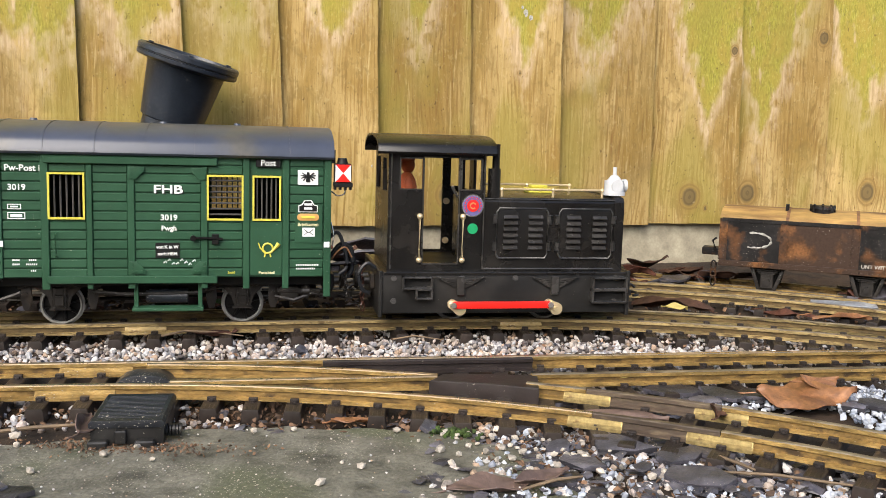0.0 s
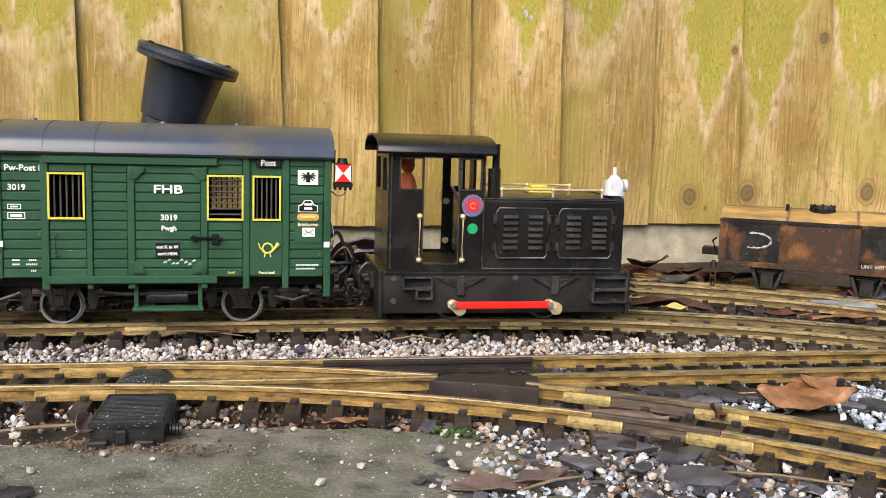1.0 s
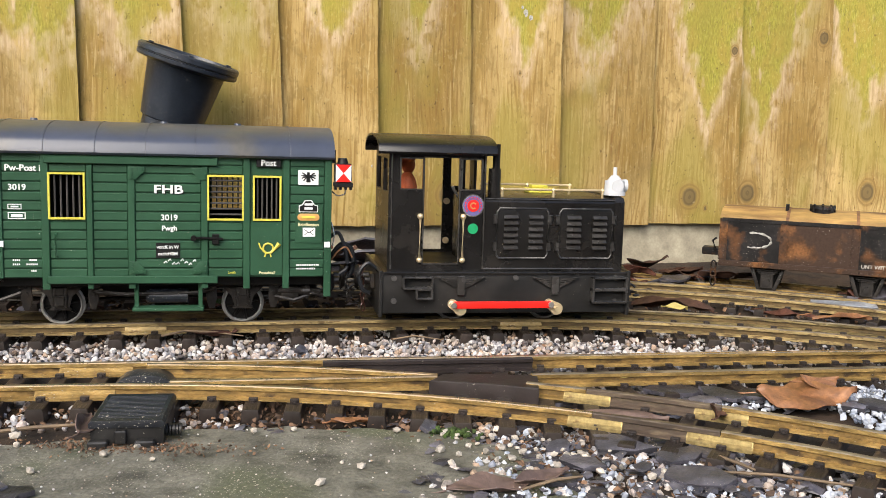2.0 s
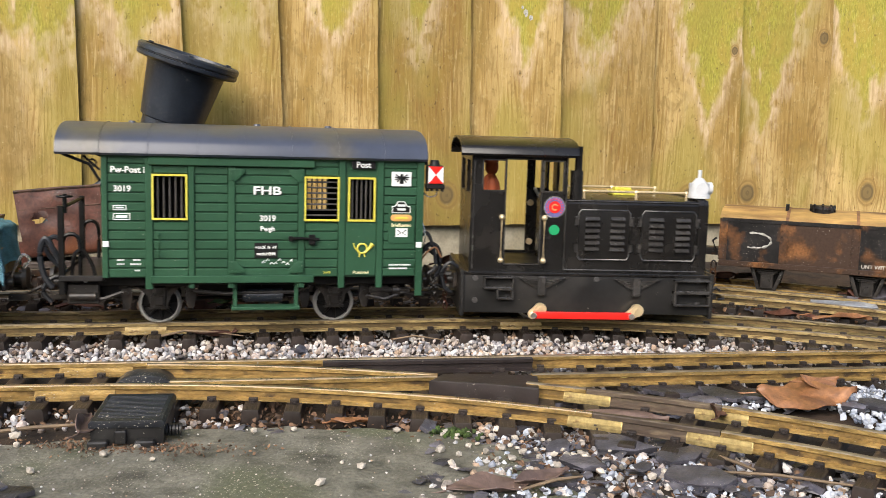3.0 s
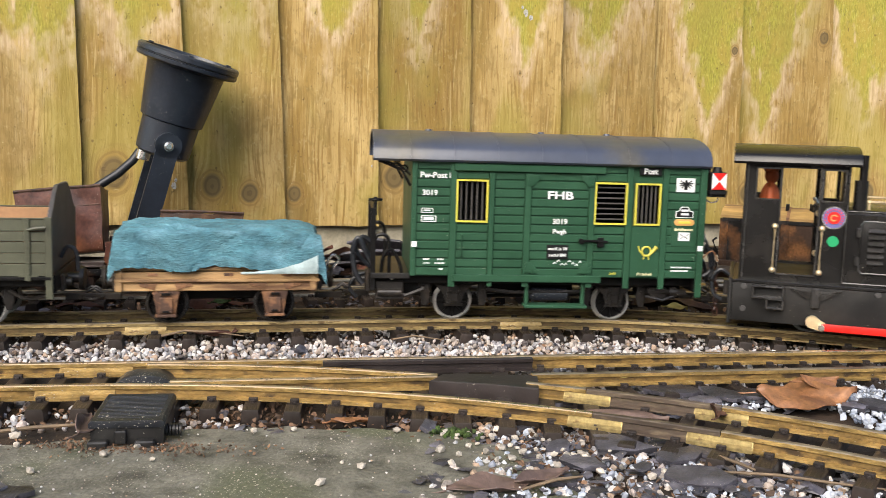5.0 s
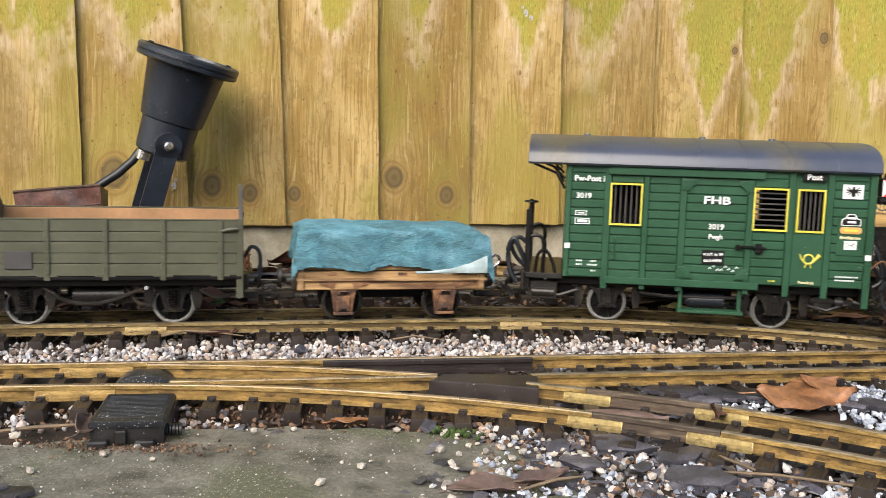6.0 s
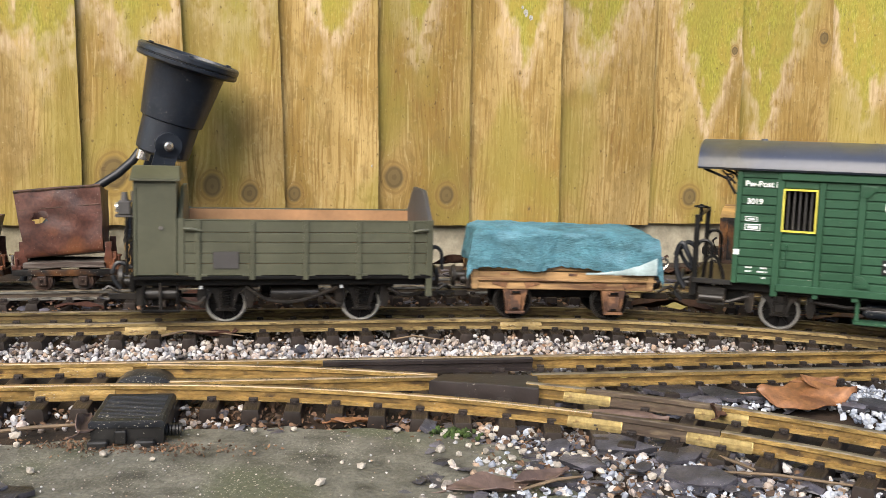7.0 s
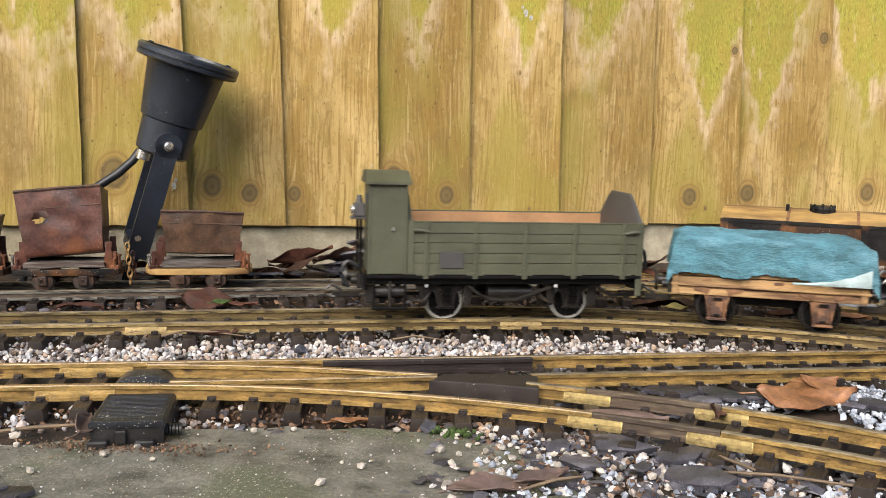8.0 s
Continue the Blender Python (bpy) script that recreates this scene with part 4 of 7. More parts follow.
    # corner irons, door furniture
    for u, z, sx, sz in ((44.5, 119, 1, -1), (44.5, 42, 1, 1), (98.5, 119, -1, -1), (98.5, 42, -1, 1)):
        bm = bmesh.new()
        prism(bm, [(u, z), (u + sx * 11, z), (u + sx * 11, z + sz * 3), (u + sx * 5, z + sz * 9), (u, z + sz * 9)], "y", -W - 2.0, -W - 1.2, 0.2)
        for k in range(3):
            rod(bm, (u + sx * (1.8 + 3.4 * k), -W - 2.6, z + sz * 1.6), (u + sx * (1.8 + 3.4 * k), -W - 1.8, z + sz * 1.6), 1.0, seg=8)
        for k in range(2):
            rod(bm, (u + sx * 1.8, -W - 2.6, z + sz * (4.6 + 2.8 * k)), (u + sx * 1.8, -W - 1.8, z + sz * (4.6 + 2.8 * k)), 1.0, seg=8)
        part("corner_iron", bm, "green", van)
    bm = bmesh.new()
    tube(bm, [(88, -W - 3, 68), (95, -W - 3, 68.4), (110, -W - 3, 67.6)], 1.0, 7)
    rod(bm, (89, -W - 4, 68), (89, -W - 1, 68), 2.1, seg=12)
    box(bm, 102, 107, -W - 3.4, -W - 1, 63.5, 71, 0.4)
    part("door_latch", bm, "dark", van, "dark door bolt")
    bm = bmesh.new()
    for z in (56, 60, 64, 68):
        rod(bm, (-6.2, -W - 2, z), (-6.2, -W - 1, z), 0.7, seg=8)
    tube(bm, [(-4.6, -W - 0.5, 71), (-4.6, -W - 3.2, 70.5), (-4.6, -W - 3.2, 55), (-4.6, -W - 0.5, 54.5)], 0.6, 6)
    part("grab_handle", bm, "green", van)
    # lettering and painted signs
    y = -W - 0.15
    letters("Pw-Post i", 6.2, "white", van, -26, 116.5, y)
    letters("3019", 6.0, "white", van, -30, 103.0, y)
    letters("3019", 6.0, "white", van, 72, 82.5, y)
    letters("Pwgh", 5.0, "white", van, 72, 74.8, y)
    letters("FHB", 8.4, "white", van, 71.5, 102.8, y - 0.14, wide=1.4)
    letters("FHB", 8.4, "black", van, 72.3, 102.2, y, name="lettering_shade", wide=1.4)
    for u0, u1, z0, z1, e in ((-36.3, -27.3, 87.7, 91.4, 0.5), (-36.3, -24.7, 80.8, 85.6, 0.6)):
        bm = bmesh.new()
        rect_frame(bm, u0, u1, z0, z1, y - 0.15, y + 0.3, e)
        box(bm, u0 + 2, u1 - 2, y - 0.15, y + 0.3, z0 + 1.3, z1 - 1.3)
        part("data_box", bm, "white", van, "white framed data marking")
    for a, b, z in ((-34, -28, 51.2), (-23, -17, 51.2), (-34, -28, 48.2), (-25, -17, 48.2), (-22, -17, 43.6), (163, 181, 47.4), (163, 178, 44.6)):
        bm = bmesh.new()
        for q in range(int((b - a) / 1.3)):
            box(bm, a + 1.3 * q, a + 1.3 * q + 0.85, y - 0.15, y + 0.3, z, z + 1.2)
        part("data_line", bm, "white", van, "small white data marking")
    part("post_board", B(133.5, 151, -W - 1.4, -W - 0.2, 120.3, 126.4, 0.2), "black", van, "black name board")
    letters("Post", 6.2, "white", van, 142.2, 123.2, -W - 1.6)
    part("crest_plate", B(163.7, 178.7, -W - 0.9, -W + 0.2, 107.7, 118.7, 0.3), "white", van, "white plate with dark crest")
    bm = bmesh.new()
    cx, cz = 171.2, 113.2
    prism(bm, [(cx - 1, cz - 3.5), (cx + 1, cz - 3.5), (cx + 1.4, cz + 1), (cx + 0.8, cz + 4), (cx - 0.8, cz + 4), (cx - 1.4, cz + 1)], "y", -W - 1.15, -W - 0.8)
    for s in (-1, 1):
        for k in range(5):
            a = radians(35 - 28 * k)
            tube(bm, [(cx + s * 0.8, -W - 1.05, cz + 1), (cx + s * 5.5 * math.cos(a), -W - 1.05, cz + 1 + 4.4 * math.sin(a))], 0.45, 5)
    part("crest", bm, "black", van, "dark painted crest")
    part("letterbox_panel", B(161.8, 182, -W - 0.6, -W + 0.3, 64.6, 93.2, 0.2), "green", van)
    bm = bmesh.new()
    prism(bm, [(164.3, 87.6), (178.5, 87.6), (178.5, 92.6), (176, 93.2), (174, 96.4), (168.6, 96.4), (166.6, 93.2), (164.3, 92.6)], "y", -W - 1.0, -W - 0.5)
    part("letterbox_sign_edge", bm, "white", van)
    bm = bmesh.new()
    prism(bm, [(164.9, 88.1), (177.9, 88.1), (177.9, 92.1), (175.4, 92.8), (173.4, 95.8), (169.2, 95.8), (167.2, 92.8), (164.9, 92.1)], "y", -W - 1.15, -W - 0.9)
    part("letterbox_sign", bm, "black", van)
    bm = bmesh.new()
    box(bm, 168.5, 174.5, -W - 1.35, -W - 1.0, 92.6, 94.2)
    box(bm, 168.5, 174.5, -W - 1.35, -W - 1.0, 89.6, 91.2)
    part("sign_marking", bm, "white", van)
    bm = bmesh.new()
    pts = [(166 + 2.6 * math.cos(a), 83.9 + 2.6 * math.sin(a)) for a in [math.pi / 2 + math.pi * k / 8 for k in range(9)]] + [(177 + 2.6 * math.cos(a), 83.9 + 2.6 * math.sin(a)) for a in [-math.pi / 2 + math.pi * k / 8 for k in range(9)]]
    prism(bm, pts, "y", -W - 1.5, -W - 0.4, 0.3)
    part("letterbox", bm, "amber", van, "amber letterbox flap")
    part("letterbox_slot", B(166.5, 176.5, -W - 1.8, -W - 1.3, 83, 84.8, 0.2), "yellow", van)
    letters("Briefkasten", 3.4, "cream", van, 171.5, 78.3, -W - 0.75)
    part("envelope_sign", B(167.4, 176.6, -W - 1.0, -W - 0.4, 69.3, 76, 0.1), "white", van)
    bm = bmesh.new()
    tube(bm, [(168.6, -W - 1.1, 74.8), (172, -W - 1.1, 72.2), (175.4, -W - 1.1, 74.8)], 0.28, 4)
    tube(bm, [(168.6, -W - 1.1, 70.6), (171.2, -W - 1.1, 72.6)], 0.22, 4)
    tube(bm, [(175.4, -W - 1.1, 70.6), (172.8, -W - 1.1, 72.6)], 0.22, 4)
    part("envelope_lines", bm, "black", van)
    letters("Postabteil", 3.0, "cream", van, 141.5, 42.3, -W - 0.75)
    letters("2m80", 2.4, "yellow", van, 116, 42.3, y)
    bm = bmesh.new()
    c = (142.2, -W - 0.9, 60.6)
    tube(bm, [(c[0] + 3.6 * math.cos(a), c[1], c[2] + 3.6 * math.sin(a)) for a in [2 * math.pi * k / 18 for k in range(19)]], 0.75, 6)
    tube(bm, [(135.4, c[1], 64.6), (136.6, c[1], 61.0), (140, c[1], 57.2), (144.5, c[1], 57.4), (147.4, c[1], 60.6), (150.2, c[1], 64.2)], [0.5, 0.6, 0.7, 0.8, 1.1, 1.9], 6)
    tube(bm, [(140.6, c[1], 57), (139.8, c[1], 54)], 0.55, 5)
    tube(bm, [(143.6, c[1], 57), (144.4, c[1], 54)], 0.55, 5)
    part("post_horn", bm, "yellow", van, "yellow painted post horn")
    part("chalk_board", B(62.5, 79.4, -W - 0.7, -W + 0.2, 53.4, 64.4, 0.15), "black", van, "black chalk board")
    bm = bmesh.new()
    x = 68
    for k in range(8):
        z = 49.5 + 1.6 * math.sin(k * 1.9)
        tube(bm, [(x, y - 0.1, z), (x + 1.6, y - 0.1, z + 1.7), (x + 2.2, y - 0.1, z + 0.2)], 0.38, 4)
        x += 2.9
    letters("von:K in W", 3.3, "white", van, 70.9, 61.3, -W - 0.85)
    letters("nach:HBM", 3.3, "white", van, 70.9, 56.4, -W - 0.85)
    part("chalk_marks", bm, "white", van, "white chalk scribble")
    for u in (185.3, -41.5):
        part("white_marker", B(u - 2, u + 2.2, -W - 1.9, -W - 1.2, 61.4, 65.6, 0.1), "white", van)
    # chassis
    part("solebar", B(-72, 188, -40, -34, 31, 39, 0.6), "dark", van)
    part("solebar", B(-72, 188, 34, 40, 31, 39, 0.6), "dark", van)
    part("buffer_beam", B(184, 191, -46, 46, 27, 40, 0.6), "dark", van)
    part("buffer_beam", B(-75, -70, -46, 46, 27, 40, 0.6), "dark", van)
    part("platform", B(-74, -44, -50, 50, 36, 40, 0.5), "grime", van)
    bm = bmesh.new()
    box(bm, -65, -60, -40.6, -40, 34.6, 35.4)
    box(bm, -55, -50, -40.6, -40, 34.6, 35.4)
    rod(bm, (-57.5, -40.6, 35), (-57.5, -40, 35), 1.6, seg=10)
    part("white_marking", bm, "white", van, "white arrow marking")
    bm = bmesh.new()
    box(bm, 20, 95, -10, 10, 18, 30, 1)
    tube(bm, [(-60, -18, 20), (0, -18, 17), (170, -18, 22)], 1.6, 6)
    rod(bm, (60, -24, 24), (60, 24, 24), 9, seg=16)
    box(bm, 145, 180, -30, -12, 19, 31, 1)
    box(bm, -62, -30, -30, -12, 20, 31, 1)
    part("underframe_gear", bm, "dark", van)
    for pts, r in (([(18, -36, 26), (40, -37, 24), (92, -37, 25), (104, -36, 29)], 1.6), ([(148, -38, 22), (162, -39, 19), (176, -38, 24), (186, -36, 22)], 1.3), ([(-62, -38, 24), (-46, -39, 21), (-32, -38, 26)], 1.5)):
        bm = bmesh.new()
        tube(bm, pts, r, 6)
        part("brake_rigging", bm, "gear", van)
    bm = bmesh.new()
    rod(bm, (56, -33, 22), (84, -33, 22), 5.5, seg=16)
    rod(bm, (54, -33, 22), (56, -33, 22), 4.2, seg=14)
    part("air_tank", bm, "lampblack", van, "black air tank")
    part("brake_box", B(152, 166, -38, -30, 20, 29, 0.8), "gear", van)
    for u in (-30, 16, 101, 147):
        bm = bmesh.new()
        prism(bm, [(u - 3, 31), (u + 3, 31), (u + 4, 20), (u + 2, 12), (u - 2, 12), (u - 4, 20)], "y", -31, -28, 0.5)
        rod(bm, (u, -33, 24), (u, -27, 24), 1.4, seg=8)
        part("brake_block", bm, "gear", van)
    bm = bmesh.new()
    rod(bm, (150, -36, 26), (182, -36, 25), 2.6, seg=10)
    rod(bm, (168, -36, 25.5), (174, -36, 25.3), 4.2, seg=12)
    rod(bm, (172, -37, 20), (172, -37, 30), 1.6, seg=8)
    part("brake_valve", bm, "gear", van)
    bm = bmesh.new()
    for k in range(6):
        rod(bm, (-66 + 4.4 * k, -40.2, 35), (-66 + 4.4 * k, -39.6, 35), 0.9, seg=6)
    part("solebar_rivets", bm, "grime", van)
    part("footboard", B(46, 96, -W - 3, -W + 9, 14.5, 17, 0.4), "green", van)
    for u in (48.5, 93.5):
        part("footboard_bracket", B(u - 1.5, u + 1.5, -W + 3, -W + 6, 16.5, 36, 0.3), "green", van)
    for u in (-7, 124):
        spring_gear(van, u, 31, 30, 26)
        wheels.append((van, wheel(van, u, 14.5, 25), 14.5, "van"))
    # balcony with its rail and bracket
    bm = bmesh.new()
    for yy in (-46, 46):
        box(bm, -74.5, -70.5, yy - 2, yy + 2, 26, 90, 0.3)
        tube(bm, bend([(-60, yy, 38), (-60, yy, 62), (-63, yy, 69), (-69, yy, 69), (-72, yy, 64)]), 1.5, 7)
    tube(bm, [(-72.5, -46, 88), (-72.5, 46, 88)], 1.4, 7)
    part("balcony_rail", bm, "dark", van)
    bm = bmesh.new()
    rod(bm, (-71, -38, 84), (-71, -38, 98), 1.6, seg=8)
    tube(bm, [(-71 + 5 * math.cos(q), -38 + 5 * math.sin(q), 96) for q in [2 * math.pi * i / 16 for i in range(17)]], 0.8, 6)
    rod(bm, (-76, -38, 96), (-66, -38, 96), 0.7, seg=6)
    part("brake_wheel", bm, "dark", van)
    for yy in (-50, 50):
        bm = bmesh.new()
        tube(bm, [(-45, yy, 108), (-52, yy, 120), (-70, yy, 127)], 1.2, 6)
        tube(bm, [(-45, yy, 116), (-56, yy, 126)], 0.9, 6)
        for k in range(4):
            a = radians(90 * k / 3)
            tube(bm, [(-50 + 3 * math.cos(a + q), yy, 121 + 3 * math.sin(a + q)) for q in (0, 1.6, 3.2, 4.8, 6.3)], 0.5, 5)
        part("roof_bracket", bm, "dark", van)
    # tail lamp
    lamp = new("tail_lamp", finish(B(190.5, 203, -56, -46, 110, 124, 0.8), "tail_lamp", M["black"], 35))
    lamp.parent = van
    q = [(191, 110.6), (202.4, 110.6), (202.4, 123.4), (191, 123.4)]
    m = (196.7, 117)
    for i, c in enumerate(("red", "white", "red", "white")):
        bm = bmesh.new()
        prism(bm, [q[i], q[(i + 1) % 4], m], "y", -56.5, -55.8)
        part("lamp_triangle", bm, c, lamp)
    bm = bmesh.new()
    rod(bm, (196.5, -51, 124), (196.5, -51, 128), 4.2, 3.2, 12)
    rod(bm, (190, -51, 124), (190, -51, 134), 1.4, seg=8)
    box(bm, 190, 204, -56, -46, 106.5, 110, 0.5)
    for k in range(4):
        box(bm, 190.5 + 3.8 * k, 192 + 3.8 * k, -55, -47, 104.5, 107)
    part("lamp_housing", bm, "black", lamp)
    hose(van, [(189, -48, 103), (193, -49, 100), (198, -50, 101), (199, -50, 104)], "silver", 0.6, "lamp_wire")
    hose(van, [(190, -22, 48), (199, -24, 60), (207, -24, 56), (208, -24, 40), (202, -24, 33)], "rubber", 2.0)
    hose(van, [(190, 12, 44), (202, 10, 52), (212, 8, 46), (216, 8, 34)], "rubber", 1.6)
    hose(van, [(190, -40, 50), (195, -42, 57), (201, -42, 60), (206, -40, 52)], "rustlight", 0.7, "lamp_wire")
    links(van, 202, -30, 38, 5, "gear", 0.9)
    hose(van, [(189, -30, 66), (196, -32, 70), (201, -33, 58), (203, -33, 44), (197, -33, 38)], "rubber", 1.5)
    hose(van, [(189, -48, 80), (191, -49, 70), (190, -49, 62)], "silver", 0.5, "lamp_wire")
    hose(van, [(-72, -40, 44), (-79, -41, 58), (-84, -41, 66), (-88, -40, 56), (-86, -40, 40), (-80, -40, 30)], "rubber", 2.2)
    hose(van, [(-72, -20, 36), (-84, -22, 34), (-90, -22, 24), (-84, -22, 16)], "rubber", 1.8)
    hose(van, [(-66, -44, 40), (-64, -46, 54), (-58, -46, 58), (-52, -46, 48), (-50, -46, 40)], "dark", 1.4, "handrail")
    bm = bmesh.new()
    box(bm, -70, -48, -42, -34, 18, 33, 0.8)
    rod(bm, (-68, -43, 24), (-50, -43, 24), 3.0, seg=12)
    box(bm, -78, -72, -30, -18, 22, 40, 0.8)
    part("balcony_gear", bm, "gear", van)
    hose(van, [(-72, -30, 40), (-82, -31, 50), (-86, -31, 60), (-80, -31, 66), (-74, -30, 62)], "rubber", 1.8)
    coupler(van, 190, 1)
    coupler(van, -74, -1)
    return van


def locomotive():
    loco = thing("locomotive", "small black diesel shunter with open cab and red coupling rod", "locomotive", "train")
    # frame box and running plate
    for s in (-1, 1):
        bm = bmesh.new()
        prism(bm, [(-30, 9.6), (168, 9.6), (168.5, 40), (-30, 40)], "y", *sorted((s * 47, s * 50)), 0.7)
        part("side_frame", bm, "grime", loco, "grimy black outside frame")
    part("running_plate", B(-33, 169.5, -51, 51, 39.6, 42, 0.5), "loco", loco)
    for u in (-33, 166.5):
        part("buffer_beam", B(u, u + 3, -52, 52, 7, 43, 0.6), "grime", loco)
    bm = bmesh.new()
    for u, z in ((-21.3, 37), (-21.3, 19.4), (74.8, 37.4), (157.2, 18.4), (157.2, 37.4)):
        rod(bm, (u, -51.4, z), (u, -49.8, z), 2.2, seg=14)
        rod(bm, (u, -51.9, z), (u, -51.2, z), 1.1, seg=8)
    part("bolts", bm, "plate", loco, "socket bolts")
    for u in (31, 107):
        bm = bmesh.new()
        for k in range(5):
            h = 18.5 - 2.6 * k
            z = 38.6 - 1.55 * k
            prism(bm, [(u - h, z), (u - h * 0.5, z - 1.6), (u, z - 2.2), (u + h * 0.5, z - 1.6), (u + h, z), (u + h, z - 1.0), (u + h * 0.5, z - 2.6), (u, z - 3.2), (u - h * 0.5, z - 2.6), (u - h, z - 1.0)], "y", -53 + 0.3 * k, -49.8, 0.15)
        box(bm, u - 3, u + 3, -53.4, -49.6, 24, 39, 0.5)
        part("leaf_spring", bm, "glintblack", loco)
    for frames in (((-15.5, 8.6, 29, 39), (-5, 8.6, 21, 29.6)), ((136.5, 166, 28, 38.4), (136.5, 166, 17.5, 28.6))):
        bm = bmesh.new()
        for u0, u1, zb, zt in frames:
            box(bm, u0, u1, -57, -49.8, zb, zb + 1.8, 0.4)
            box(bm, u0, u1, -57, -49.8, zt - 1.4, zt, 0.4)
            box(bm, u0, u0 + 1.8, -57, -49.8, zb, zt, 0.4)
            box(bm, u1 - 1.8, u1, -57, -49.8, zb, zt, 0.4)
        part("footstep", bm, "glintblack", loco)
    # bonnet
    bm = bmesh.new()
    prism(bm, [(-42, 42), (42, 42), (42, 96), (39, 99.4), (30, 101), (-30, 101), (-39, 99.4), (-42, 96)], "x", 50, 160, 0.4)
    part("bonnet", bm, "loco", loco, "black bonnet")
    bm = bmesh.new()
    prism(bm, [(-43, 42), (43, 42), (43, 97), (40, 100.6), (30, 102), (-30, 102), (-40, 100.6), (-43, 97)], "x", 157, 165, 0.8)
    part("radiator_surround", bm, "loco", loco)
    for u0, u1 in ((60, 101.5), (111, 155)):
        bm = bmesh.new()
        z0, z1 = 52, 91.5
        prism(bm, [(u0 + 2, z0), (u1 - 2, z0), (u1, z0 + 3), (u1, z1 - 3), (u1 - 2, z1), (u0 + 2, z1), (u0, z1 - 3), (u0, z0 + 3)], "y", -43.1, -41.8, 0.5)
        part("access_door", bm, "loco", loco)
        # a raised bead round the door that steps out round its four hinges
        out = []
        for u, sg, zz in ((u0, -1, (z0 + 3, 58, 58, 65, 65, 79, 79, 86, 86, z1 - 3)), (u1, 1, (z1 - 3, 86, 86, 79, 79, 65, 65, 58, 58, z0 + 3))):
            for k, z in enumerate(zz):
                out.append((u + sg * (3.0 if k in (2, 3, 6, 7) else 0), -43.2, z))
        bm = bmesh.new()
        tube(bm, [(u0 + 2, -43.2, z0)] + out[:10] + [(u0 + 2, -43.2, z1), (u1 - 2, -43.2, z1)] + out[10:] + [(u1 - 2, -43.2, z0), (u0 + 2, -43.2, z0)], 0.75, 6)
        for z in (61.5, 82.5):
            for u, sg in ((u0, -1), (u1, 1)):
                box(bm, *sorted((u - sg * 0.5, u + sg * 2.6)), -43.4, -41.8, z - 3.2, z + 3.2, 0.4)
        part("door_bead", bm, "glintblack", loco)
        bm = bmesh.new()
        for cu in (u0 + (u1 - u0) * 0.27, u0 + (u1 - u0) * 0.76):
            for k in range(6):
                z = 60.5 + 4.85 * k
                prism(bm, [(-42.9, z - 1.7), (-45.3, z - 1.5), (-45.6, z - 0.7), (-42.9, z + 1.7)], "x", cu - 5.8, cu + 5.8, 0.3)
        part("louvres", bm, "glintblack", loco)
    # cab
    hole = [(-16.5, 0.3, 105.5, 128.5), (1.9, 28.8, 48, 129.5), (31.5, 46.5, 105.5, 128.5)]
    for s in (-1, 1):
        bm = bmesh.new()
        panel(bm, (-24, 49.8), (42, 134.5), hole if s < 0 else [(-16.5, 0.3, 105.5, 130.5), (3.5, 31.5, 48, 130.8), (38.5, 47.5, 103, 131)], *sorted((s * 40, s * 42.4)))
        part("cab_side", bm, "loco", loco)
        bm = bmesh.new()
        if s < 0:
            rect_frame(bm, -17.6, 1.4, 104.4, 129.6, -43, -42.3, 1.2)
            part("window_surround", bm, "glintblack", loco)
            bm = bmesh.new()
            rect_frame(bm, 30.4, 47.6, 104.4, 129.6, -43, -42.3, 1.2)
            part("window_surround", bm, "glintblack", loco)
    bm = bmesh.new()
    rect_frame(bm, 0.7, 30.0, 46.8, 130.6, -43.2, -42.3, 1.1)
    part("door_beading", bm, "glintblack", loco)
    for u in (-23.6, 49.4):
        bm = bmesh.new()
        tube(bm, [(u, -42.6, 43), (u, -42.6, 134)], 0.7, 6)
        part("cab_corner_bead", bm, "glintblack", loco)
    for y, z, r in ((-42.4, 43.4, 0.8), (-40.6, 98.4, 0.5)):
        bm = bmesh.new()
        tube(bm, [(50, y, z), (158, y, z)], r, 6)
        part("bonnet_bead", bm, "glintblack", loco)
    for u in (-26, 48):
        bm = bmesh.new()
        panel(bm, (-42.4, 42.4), (42, 136), [(-36, -8, 102, 128), (8, 36, 102, 128)], u, u + 2.2, "x")
        part("cab_end", bm, "loco", loco)
    part("cab_roof", P(arch(50, 133.8, 147, 16, 1.8), "x", -35, 57, 0.4), "loco", loco, "black curved cab roof")
    part("cab_floor", B(-24, 49, -40, 40, 42, 46), "black", loco)
    bm = bmesh.new()
    box(bm, 37, 46, -28, 20, 46, 99, 1)
    rod(bm, (35, -24, 72), (37.5, -24, 72), 13, seg=24)
    box(bm, -22, -8, -34, 34, 46, 60, 1)
    part("control_desk", bm, "loco", loco)
    for z in (59, 93):
        bm = bmesh.new()
        rod(bm, (35, 40.2, z - 3), (35, 38, z - 3), 2.8, seg=14)
        part("dial", bm, "gold", loco, "brass dial")
    bm = bmesh.new()
    tube(bm, [(32, -26, 98), (26, -31, 107)], 1.2, 6)
    part("lever", bm, "silver", loco)
    for u in (-1.5, 32.3):
        bm = bmesh.new()
        tube(bm, [(u, -42, 85), (u, -46, 84.6), (u, -46, 50.6), (u, -42, 50.3)], 1.1, 8)
        for z in (84.6, 50.6):
            bmesh.ops.create_icosphere(bm, subdivisions=2, radius=2.4, matrix=Matrix.Translation((u, -46, z)))
        part("grab_rail", bm, "gold", loco, "polished brass grab rail")
    bm = bmesh.new()
